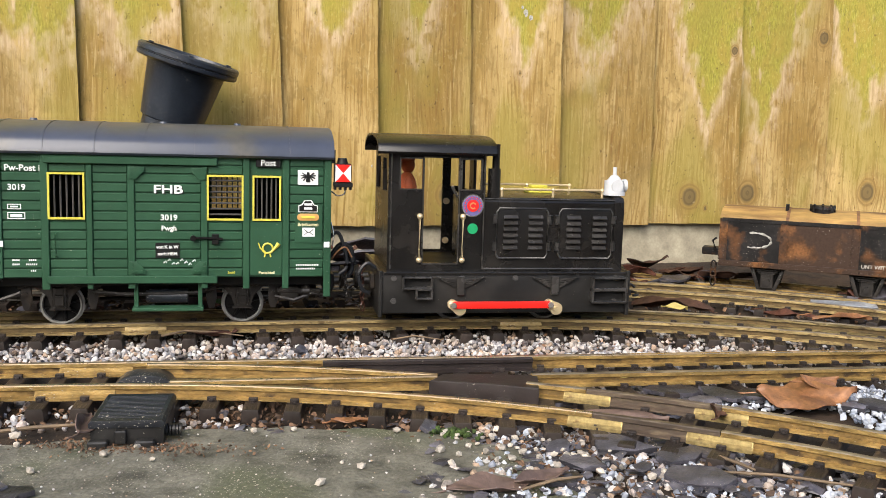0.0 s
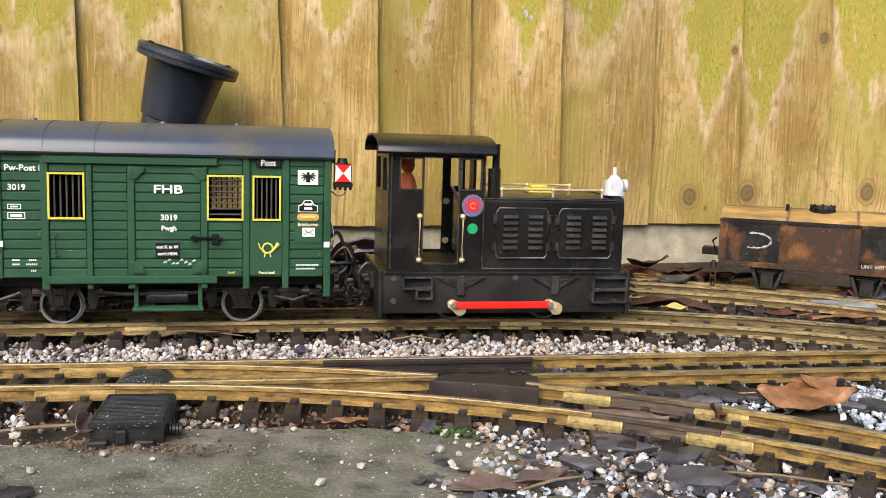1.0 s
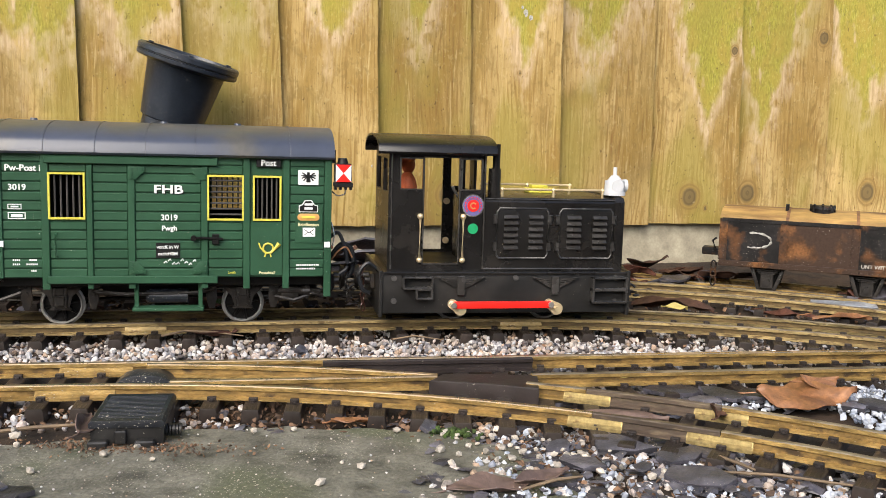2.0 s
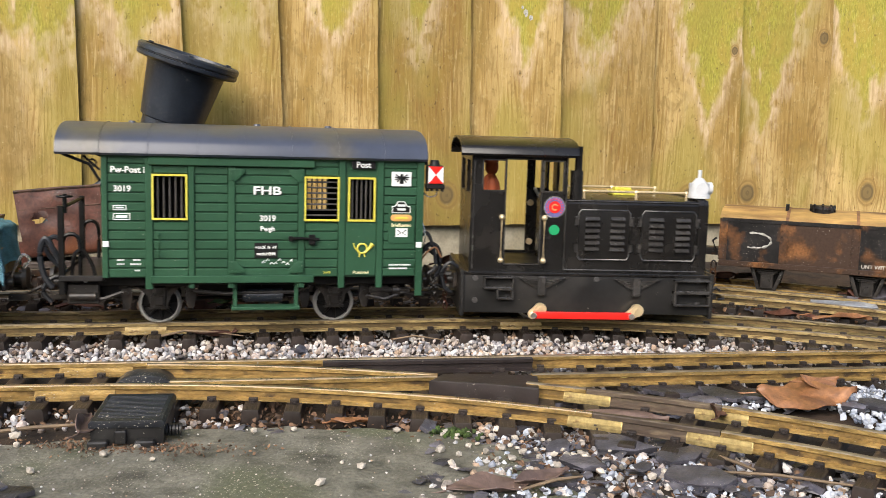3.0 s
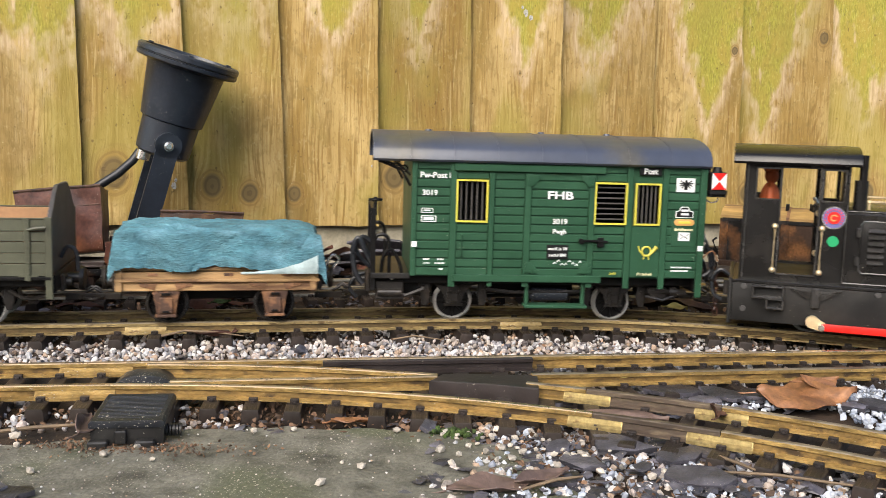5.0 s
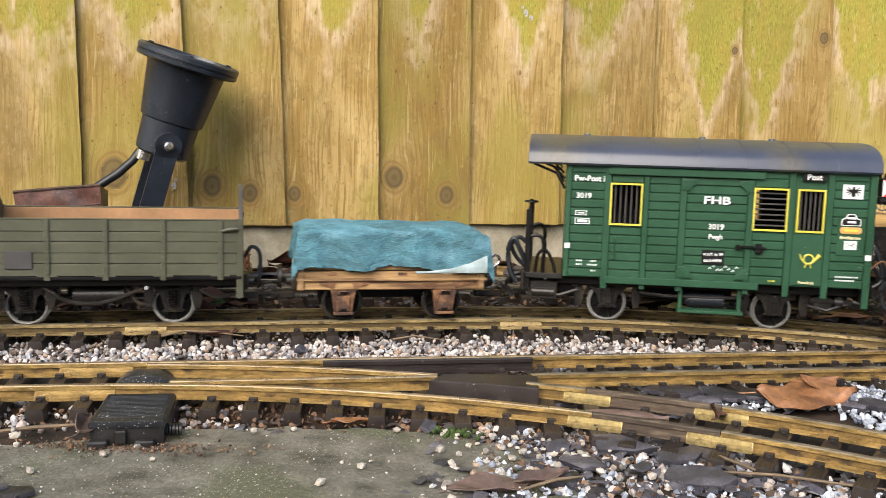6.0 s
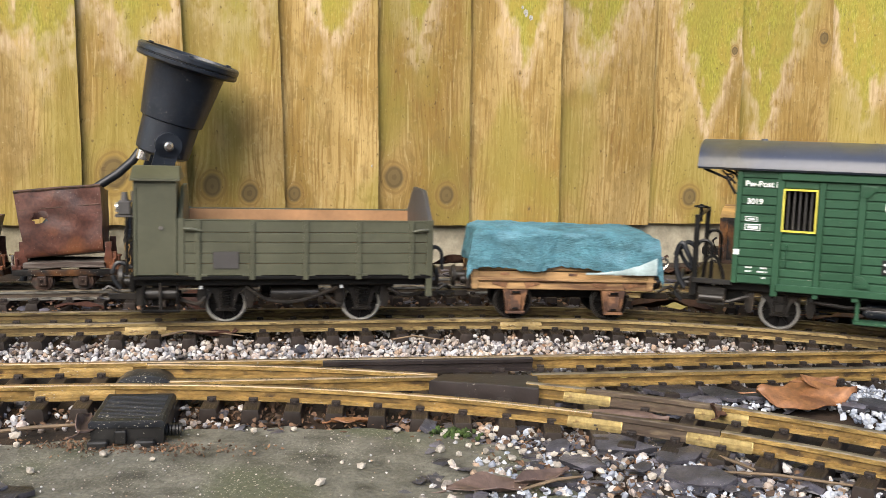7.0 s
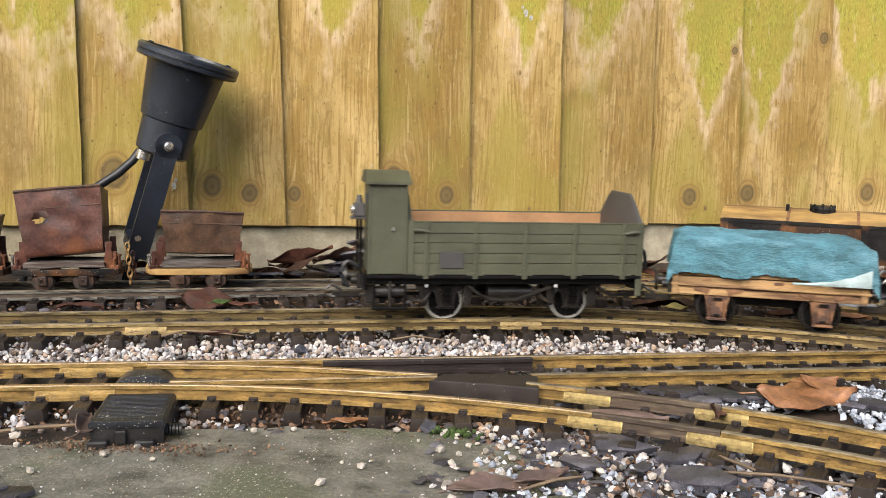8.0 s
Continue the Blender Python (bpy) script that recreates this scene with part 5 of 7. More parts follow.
    rod(bm, (40.4, -43.1, 93.1), (40.4, -42.3, 93.1), 8.8, seg=28)
    part("badge_ring", bm, "silver", loco)
    bm = bmesh.new()
    rod(bm, (40.4, -43.4, 93.1), (40.4, -43, 93.1), 7.9, seg=28)
    part("badge", bm, "badge", loco, "round enamel badge")
    bm = bmesh.new()
    rod(bm, (40.4, -43.8, 93.1), (40.4, -43.3, 93.1), 4.8, seg=20)
    for k in range(18):
        a = 2 * math.pi * k / 18
        if math.sin(a) > -0.75:
            box(bm, 40.4 + 6.4 * math.cos(a) - 0.5, 40.4 + 6.4 * math.cos(a) + 0.5, -43.65, -43.3, 93.1 + 6.4 * math.sin(a) - 0.6, 93.1 + 6.4 * math.sin(a) + 0.6)
    part("badge_emblem", bm, "red", loco)
    bm = bmesh.new()
    tube(bm, [(40.4 + 2.2 * math.cos(a), -43.9, 93 + 2.2 * math.sin(a)) for a in [0.5 + 5 * k / 10 for k in range(11)]], 0.6, 5)
    part("badge_mark", bm, "amber", loco)
    bm = bmesh.new()
    rod(bm, (40.8, -43.0, 75), (40.8, -42.3, 75), 4.1, seg=24)
    part("sticker", bm, "dotgreen", loco, "round green sticker")
    # exhaust, bonnet rails, bell
    bm = bmesh.new()
    rod(bm, (58.5, -36, 98), (58.5, -36, 122), 5.0, seg=18)
    rod(bm, (59.5, -36, 120), (59.5, -36, 141), 3.0, seg=16)
    part("exhaust", bm, "loco", loco)
    for yy, u0, u1 in ((-36, 62, 148), (30, 62, 142)):
        bm = bmesh.new()
        tube(bm, [(u0, yy, 106), (u1, yy, 106)], 0.9, 7)
        for u in (u0 + 3, (u0 + u1) / 2 + 2, u1):
            rod(bm, (u, yy, 100), (u, yy, 106), 1.0, 1.0, 8)
            bmesh.ops.create_icosphere(bm, subdivisions=1, radius=1.8, matrix=Matrix.Translation((u, yy, 106)))
        part("bonnet_rail", bm, "gold", loco, "thin brass bonnet rail")
    bm = bmesh.new()
    box(bm, 96, 116, -4, 12, 101, 105, 0.6)
    box(bm, 99, 113, -1, 9, 105, 107.4, 0.6)
    part("filler_box", bm, "yellow", loco, "yellow filler box")
    bm = bmesh.new()
    rod(bm, (161, -28, 102), (161, -28, 105), 9, seg=20)
    rod(bm, (161, -28, 105), (161, -28, 114), 8, seg=20)
    rod(bm, (161, -28, 114), (161, -28, 118), 6, 3, 16)
    rod(bm, (161, -28, 118), (161, -28, 124.6), 1.6, seg=8)
    rod(bm, (161, -36, 110), (161, -30, 110), 5, seg=14)
    rod(bm, (168, -28, 110), (171, -28, 110), 5, seg=14)
    part("headlamp", bm, "lampwhite", loco, "white headlamp casting")
    # wheels, cranks and the rod
    for u in (30, 107.5):
        w = wheel(loco, u, 13.7, 25, "steel", 6)
        bm = bmesh.new()
        rod(bm, (0, -53, 0), (0, -56.5, 0), 4.9, seg=24)
        rod(bm, (0, -53, 7), (0, -56, 7), 3.8, seg=18)
        prism(bm, [(-4.6, 0), (4.6, 0), (3.6, 7), (-3.6, 7)], "y", -56.2, -53.2)
        rod(bm, (0, -57.6, 0), (0, -56, 0), 2.0, seg=12)
        rod(bm, (0, -54, 0), (0, -24, 0), 2.4, seg=10)
        part("crank", bm, "gold", w, "brass crank")
        bm = bmesh.new()
        rod(bm, (0, -61.4, 7), (0, -56, 7), 2.3, seg=14)
        part("crank_pin", bm, "silver", w)
        wheels.append((loco, w, 13.7, "loco"))
    bm = bmesh.new()
    prism(bm, [(0, -2.7), (77.5, -2.7), (79, -1.3), (79, 1.3), (77.5, 2.7), (0, 2.7), (-1.5, 1.3), (-1.5, -1.3)], "y", -59.4, -57, 0.4)
    cr = part("coupling_rod", bm, "red", loco, "bright red coupling rod")
    coupler(loco, -33, -1)
    links(loco, -44, -24, 40, 7, "rust", 1.0, 0.3)
    hose(loco, [(-33, -30, 42), (-40, -31, 46), (-46, -31, 38), (-44, -31, 26), (-38, -30, 22)], "rubber", 1.6)
    coupler(loco, 169, 1)
    return loco, cr


def driver():
    bm = bmesh.new()
    for c, s in (((0, 0, 14), (8, 11, 15)), ((0, -9, 16), (4, 4, 10)), ((0, 9, 16), (4, 4, 10)), ((1, 0, -8), (8, 10, 10)), ((0.5, 0, 34), (5.6, 5.4, 7)), ((0, 0, 39), (6.2, 6, 3.4))):
        m = Matrix.Translation(c) @ Matrix.Diagonal((*s, 1))
        bmesh.ops.create_icosphere(bm, subdivisions=3, radius=1.0, matrix=m)
    ob = part("driver_doll", bm, "orange", None, smooth=60)
    return tagged(ob, "small driver doll in an orange vest in the cab", "doll")


def tarp_wagon():
    wag = thing("timber_wagon", "small pale timber wagon with rusty axle boxes", "railway wagon", "train")
    W = 36
    part("floor", B(-26, 122, -W, W, 31, 33, 0.3), "timber", wag)
    for s in (-1, 1):
        y0, y1 = sorted((s * (W - 3), s * W))
        part("side_beam", B(-25.5, 121.5, y0, y1, 26, 33.5, 0.5), "timber", wag)
        part("side_plank", B(-26, 122, *sorted((s * (W - 2), s * (W + 0.6))), 33.8, 40.5, 0.5), "timber", wag)
        part("side_plank", B(-25, 121, *sorted((s * (W - 2.4), s * (W - 0.4))), 41.2, 46, 0.5), "timber", wag)
        part("side_plank", B(-25.4, 120.4, *sorted((s * (W - 2.2), s * (W + 0.1))), 46.6, 52, 0.5), "timber", wag)
        part("ledge", B(-27, 123, *sorted((s * (W - 1), s * (W + 2.4))), 33.0, 35.2, 0.4), "timber", wag)
        for u in (-24, 118):
            part("stake", B(u - 2.5, u + 2.5, *sorted((s * W, s * (W + 2.2))), 26, 60, 0.5), "timber", wag)
        for u in (0, 55, 98):
            part("strap", B(u - 3.5, u + 3.5, *sorted((s * (W + 0.6), s * (W + 1.2))), 37.4, 39.6, 0.2), "rustlight", wag)
    for u in (-25, 119):
        part("end_plank", B(u, u + 2.4, -W, W, 34, 56, 0.5), "timber", wag)
    for u in (9.3, 89.3):
        for s in (-1, 1):
            bm = bmesh.new()
            prism(bm, [(u - 7, 7), (u + 7, 7), (u + 8.5, 22), (u + 10, 27), (u + 17, 31), (u - 17, 31), (u - 10, 27), (u - 8.5, 22)], "y", *sorted((s * 30, s * 34)), 0.6)
            box(bm, u - 5, u + 5, *sorted((s * 33, s * 36.5)), 9, 21, 0.8)
            box(bm, u - 4, u + 4, *sorted((s * 35.5, s * 37)), 22.5, 25, 0.4)
            for k in (-4, 4):
                rod(bm, (u + k, s * 33, 24), (u + k, s * 36.4, 24), 1.0, seg=8)
            rod(bm, (u, s * 33.5, 24.5), (u, s * 35.0, 24.5), 9.4, seg=24)
            for k in (-1, 1):
                prism(bm, [(u + k * 8, 27), (u + k * 19, 30), (u + k * 19, 32), (u + k * 6, 32)], "y", *sorted((s * 32, s * 37)), 0.3)
                rod(bm, (u + k * 15, s * 36, 30.6), (u + k * 15, s * 38, 30.6), 1.0, seg=8)
            box(bm, u - 7.6, u + 7.6, *sorted((s * 33.5, s * 37.4)), 6.2, 8.4, 0.4)
            ax = part("axle_box", bm, "rustlight", wag)
            bm = bmesh.new()
            box(bm, u - 3.2, u + 3.2, *sorted((s * 36.9, s * 37.6)), 22.8, 24.8, 0.2)
            box(bm, u - 2.4, u + 2.4, *sorted((s * 36.3, s * 37.0)), 9.6, 11.4, 0.2)
            part("slot", bm, "dark", ax)
        wheels.append((wag, wheel(wag, u, 14.5, 25, "gear"), 14.5, "tip"))
    bm = bmesh.new()
    box(bm, 20, 80, -14, 14, 16, 27, 1)
    part("underframe_gear", bm, "dark", wag)
    coupler(wag, 122, 1)
    coupler(wag, -26, -1)
    hose(wag, [(124, -10, 30), (132, -12, 46), (136, -12, 50), (140, -12, 46), (136, -12, 40)], "silver", 1.2, "coupling_wire")
    return wag


def lining(bm, grid, t):
    """Gives a grid of cloth its thickness: a second face below it and closed hems."""
    bm.normal_update()
    mid = grid[len(grid) // 2][len(grid[0]) // 2]
    k = -t if mid.normal.z + 0.2 * abs(mid.normal.y) > 0 else t
    under = [[bm.verts.new(v.co + v.normal * k) for v in row] for row in grid]
    for p, q in zip(under, under[1:]):
        for j in range(len(p) - 1):
            bm.faces.new((p[j], q[j], q[j + 1], p[j + 1]))
    m = len(grid[0]) - 1
    hem = [(r, 0) for r in range(len(grid))] + [(len(grid) - 1, j) for j in range(1, m + 1)] + [(r, m) for r in range(len(grid) - 2, -1, -1)] + [(0, j) for j in range(m - 1, 0, -1)]
    for (a, b), (c, d) in zip(hem, hem[1:] + hem[:1]):
        bm.faces.new((grid[a][b], grid[c][d], under[c][d], under[a][b]))


def tarpaulin():
    """A cloth laid over the load, creased, with its sides hanging and a corner that shows its pale underside."""
    bm = bmesh.new()
    nu, nv = 130, 74
    L0, L1, W, TOP = -23.0, 120.0, 36.5, 74.5
    grid = []
    for i in range(nu + 1):
        row = []
        a = -0.16 + 1.32 * i / nu
        for j in range(nv + 1):
            b = -1.72 + 3.44 * j / nv
            u = L0 + (L1 - L0) * min(1, max(0, a))
            drop = 0.0
            v = b * W
            if abs(b) > 1:
                hang = (abs(b) - 1) * 32 / 0.72 * (0.97 + 0.04 * math.sin(u * 0.07 + 1) + 0.10 * noise.noise(Vector((u * 0.05, b, 1))))
                v = math.copysign(W + 2.5 + 1.6 * math.sin(u * 0.14 + b) + hang * 0.05, b)
                drop += hang
            if a < 0 or a > 1:
                e = -a if a < 0 else a - 1
                ends = e * 185
                u += math.copysign(1.0 + ends * 0.16 + 2.4 * math.sin(v * 0.12), a - 0.5)
                drop = max(drop, ends) + 0.35 * min(drop, ends)
            q = Vector((u * 0.045, v * 0.06, 3.0))
            z = TOP - drop * 0.92 + 2.0 * noise.noise(q) + 1.6 * (0.5 - abs(noise.noise(q * 2.6))) + 1.1 * (0.5 - abs(noise.noise(q * 5.5))) + 0.5 * noise.noise(q * 11.0) - 1.8 * (u - L0) / (L1 - L0)
            z -= 2.2 * max(0.0, 1 - (u - L0) / 10) ** 2 + 3.0 * max(0.0, 1 - (L1 - u) / 12) ** 2 if 0 <= a <= 1 else (2.2 if a < 0 else 3.0)
            z -= 9.0 * max(0, abs(b) - 0.62) ** 1.5 * (1 if abs(b) < 1 else 0.62 ** 0 * (0.38 ** 1.5) / max(1e-6, max(0, abs(b) - 0.62) ** 1.5))
            y = v + 1.1 * noise.noise(q * 2.3 + Vector((5, 0, 0))) + 2.6 * (abs(noise.noise(Vector((u * 0.07 + z * 0.05, z * 0.09, 8)))) - 0.3) + 1.5 * (abs(noise.noise(Vector((u * 0.17 - z * 0.1, z * 0.16, 4)))) - 0.3)
            row.append(bm.verts.new((u, y, z)))
        grid.append(row)
    for p, q in zip(grid, grid[1:]):
        for j in range(nv):
            bm.faces.new((p[j], p[j + 1], q[j + 1], q[j]))
    lining(bm, grid, 0.8)
    ob = part("tarpaulin", bm, "tarp", None, smooth=70)
    bm = bmesh.new()
    fold = []
    for k in range(13):
        w = k / 12
        u = 64 + 57 * w
        row = []
        for j in range(6):
            e = j / 5
            row.append(bm.verts.new((u, -43.6 - 0.8 * math.sin(e * 3) - 0.6 * noise.noise(Vector((u * 0.1, e, 0))), 40.2 + e * (0.8 + 13 * w ** 2.2) + 0.6 * noise.noise(Vector((u * 0.2, e, 2))))))
        fold.append(row)
    for p, q in zip(fold, fold[1:]):
        for j in range(5):
            bm.faces.new((p[j], p[j + 1], q[j + 1], q[j]))
    lining(bm, fold, 0.6)
    part("turned_corner", bm, "tarppale", ob, "pale turned-up corner", smooth=70)
    return tagged(ob, "creased turquoise cloth covering the wagon load", "tarpaulin")


def open_wagon():
    wag = thing("open_wagon", "olive planked open wagon with brakeman's hut", "railway wagon", "train")
    W, A0, A1, Z0, Z1 = 50, -5, 183.5, 39.6, 80.4
    rows = ((39.8, 48.6), (49.0, 56.2), (56.6, 64.4), (64.8, 71.7), (72.1, 80.4))
    for s in (-1, 1):
        part("side_backing", B(A0, A1, *sorted((s * (W - 3.6), s * (W - 1.4))), Z0, Z1, 0.3), "inside", wag, "tan inside of the wall")
        for lo, hi in rows:
            part("plank", B(A0, A1, *sorted((s * (W - 1.4), s * W)), lo, hi, 0.35), "olive", wag, smooth=None)
        part("top_rail", B(A0, A1, *sorted((s * (W - 1.8), s * (W + 0.3))), Z1, Z1 + 1.0, 0.3), "olive", wag)
        for u in (9, 47.7, 87.2, 127, 167.5):
            bm = bmesh.new()
            box(bm, u - 2.0, u + 2.0, *sorted((s * W, s * (W + 1.5))), Z0 - 3, Z1 + 1, 0.3)
            for k in range(10):
                rod(bm, (u, s * (W + 1.3), Z0 + 2 + 4 * k), (u, s * (W + 2.3), Z0 + 2 + 4 * k), 0.9, seg=6)
            box(bm, u - 7, u + 7, *sorted((s * W, s * (W + 0.8))), Z0 - 0.5, Z0 + 1.5, 0.3)
            part("stanchion", bm, "olive", wag)
        for u in (A0 + 1, A1 - 3):
            part("corner_post", B(u - 1.5, u + 3.5, *sorted((s * (W - 1), s * (W + 0.8))), 40 if u < 50 else 23, Z1 + 1.6, 0.4), "olive", wag)
        for u, d in ((3, 1), (176, -1)):
            bm = bmesh.new()
            tube(bm, [(u - 4 * d, s * (W + 2), 74.6), (u + 2 * d, s * (W + 2.4), 74.4), (u + 8 * d, s * (W + 2), 73)], [1.2, 1.3, 1.0], 6)
            part("side_latch", bm, "olive", wag)
        part("number_plate_blank", B(19.6, 38.2, *sorted((s * W, s * (W + 1.1))), 45, 57.7, 0.3), "plate", wag, "plain grey plate")
    for u in (A0, A1 - 3):
        bm = bmesh.new()
        prism(bm, [(-W + 1.5, Z0), (W - 1.5, Z0), (W - 1.5, Z1 + 1), (W - 22, 98), (W - 30, 103), (-W + 30, 103), (-W + 22, 98), (-W + 1.5, Z1 + 1)], "x", u, u + 3, 0.4)
        part("end_wall", bm, "plate" if u > 50 else "olive", wag, "grey peaked end wall")
    part("floor", B(A0, A1, -W + 3, W - 3, 39, 42), "inside", wag)
    # hut
    hut = new("brakeman_hut", finish(B(-35.5, -6.5, -50, -8, 40, 110, 0.6), "hut", M["olive"], 35))
    hut.parent = wag
    part("hut_corner", B(-36, -34, -51, -48.5, 40, 110, 0.2), "olive", hut)
    part("hut_corner", B(-8, -6, -51, -48.5, 40, 110, 0.2), "olive", hut)
    bm = bmesh.new()
    low = [bm.verts.new(q) for q in ((-38, -54, 109), (-3.5, -54, 109), (-3.5, -4, 109), (-38, -4, 109))]
    eav = [bm.verts.new((v.co.x, v.co.y, 110.6)) for v in low]
    top = [bm.verts.new(q) for q in ((-37.4, -38, 118.6), (-4.5, -38, 118.6), (-4.5, -20, 118.6), (-37.4, -20, 118.6))]
    bm.faces.new(low[::-1])
    bm.faces.new(top)
    for p, q in ((low, eav), (eav, top)):
        for k in range(4):
            bm.faces.new((p[k], p[(k + 1) % 4], q[(k + 1) % 4], q[k]))
    part("hut_roof", bm, "olive", hut)
    bm = bmesh.new()
    rod(bm, (-17, -51.6, 75), (-17, -50, 75), 1.5, seg=10)
    part("hut_knob", bm, "silver", hut)
    bm = bmesh.new()
    box(bm, -47, -38, -48, -38, 84, 94, 0.8)
    rod(bm, (-42.5, -43, 94), (-42.5, -43, 100), 3, 2, 10)
    box(bm, -49, -37, -47, -39, 82, 84, 0.3)
    rod(bm, (-37, -44, 93), (-37, -44, 101), 1.2, seg=8)
    lm = part("tail_lamp", bm, "plate", wag, "dark tail lamp")
    bm = bmesh.new()
    rod(bm, (-48.6, -43, 89), (-46.8, -43, 89), 3.6, seg=16)
    part("lamp_lens", bm, "silver", lm, "clear lens")
    bm = bmesh.new()
    for yy in (-46, -12):
        tube(bm, [(-41, yy, 40), (-41, yy, 82)], 1.2, 6)
    tube(bm, [(-41, -46, 62), (-41, -12, 62)], 1.0, 6)
    part("end_handrail", bm, "dark", wag)
    for s in (-1, 1):
        part("solebar", B(-36, 182, *sorted((s * 38, s * 44)), 31.5, 39, 0.5), "dark", wag)
        part("sill_strip", B(-36, 183, *sorted((s * 44, s * 51)), 37, 39.4, 0.3), "dark", wag)
    for u in (-39, 182):
        part("buffer_beam", B(u, u + 3, -46, 46, 27, 40, 0.5), "dark", wag)
    bm = bmesh.new()
    box(bm, 55, 100, -16, 16, 17, 31, 1)
    tube(bm, [(-30, -20, 20), (160, -20, 20)], 1.5, 6)
    box(bm, -25, -20, -36, -32, 15, 31, 0.8)
    box(bm, -13, -8, -36, -32, 15, 31, 0.8)
    rod(bm, (-30, -30, 22), (-4, -30, 22), 4, seg=12)
    box(bm, -32, -4, -48, -34, 12, 14, 0.5)
    for u in (-30, -6):
        box(bm, u - 1, u + 1, -46, -44, 13, 34)
    part("underframe_gear", bm, "dark", wag)
    bm = bmesh.new()
    rod(bm, (-30, -40, 25), (-6, -40, 25), 4.5, seg=14)
    box(bm, -36, -28, -40, -30, 16, 30, 0.8)
    rod(bm, (-18, -46, 14), (-18, -46, 34), 1.2, seg=8)
    part("hut_step_gear", bm, "gear", wag)
    bm = bmesh.new()
    rod(bm, (62, -30, 23), (98, -30, 23), 6.0, seg=16)
    part("air_tank", bm, "gear", wag)
    for pts in ([(44, -40, 30), (60, -41, 20), (84, -41, 19), (112, -40, 29)], [(100, -36, 28), (108, -37, 18), (116, -37, 16)], [(152, -38, 28), (164, -39, 22), (178, -38, 24)], [(-4, -38, 20), (8, -39, 17), (14, -38, 22)]):
        hose(wag, pts, "gear", 1.5, "brake_rigging")
    for u in (11, 46, 115, 150):
        part("brake_block", P([(u - 3, 31), (u + 3, 31), (u + 4, 20), (u + 2, 12), (u - 2, 12), (u - 4, 20)], "y", -31, -28, 0.5), "gear", wag)
    for u in (28.5, 132.5):
        spring_gear(wag, u, 31, 30, 22, box_h=20)
        bm = bmesh.new()
        tube(bm, [(u + 3.2 * math.cos(k * 1.05), -34 + 3.2 * math.sin(k * 1.05), 14 + k * 0.32) for k in range(42)], 0.7, 5)
        part("coil_spring", bm, "dark", wag)
        bm = bmesh.new()
        box(bm, u - 19, u - 16.6, -46, -44, 29, 31.6, 0.4)
        part("brake_shoe", bm, "lampwhite", wag, "white-tipped brake hanger")
        wheels.append((wag, wheel(wag, u, 14.5, 25, "tyrewhite"), 14.5, "gon"))
    coupler(wag, 184, 1)
    coupler(wag, -38, -1)
    hose(wag, [(-40, -24, 42), (-50, -24, 46), (-54, -24, 36), (-48, -24, 26)], "rubber", 1.7)
    hose(wag, [(185, -24, 50), (190, -24, 58), (196, -24, 54), (197, -24, 40)], "rubber", 1.5)
    return wag


wheels = []
van = post_van()
loco, coupling_rod = locomotive()
doll = driver()
timber_wagon = tarp_wagon()
cloth = tarpaulin()
gondola = open_wagon()


# ---- things beside the tracks ----
def frame_on(way, s, base):
    return ride(way, s, base)


def small_wheels(parent, us, r, v, m="rust"):
    for u in us:
        ws = new("wheelset", finish(R((u, -30, r), (u, 30, r), 1.6, seg=8), "axle", M["dark"], 35))
        ws.parent = parent
        for s in (-1, 1):
            bm = bmesh.new()
            rod(bm, (u, s * (v - 4), r), (u, s * v, r), r, seg=22)
            rod(bm, (u, s * (v - 5), r), (u, s * (v - 4), r), r + 1.5, seg=22)
            rod(bm, (u, s * v, r), (u, s * (v + 0.8), r), r - 2.2, seg=18)
            rod(bm, (u, s * v, r), (u, s * (v + 3.4), r), 3.2, seg=12)
            part("wheel", bm, m, ws)


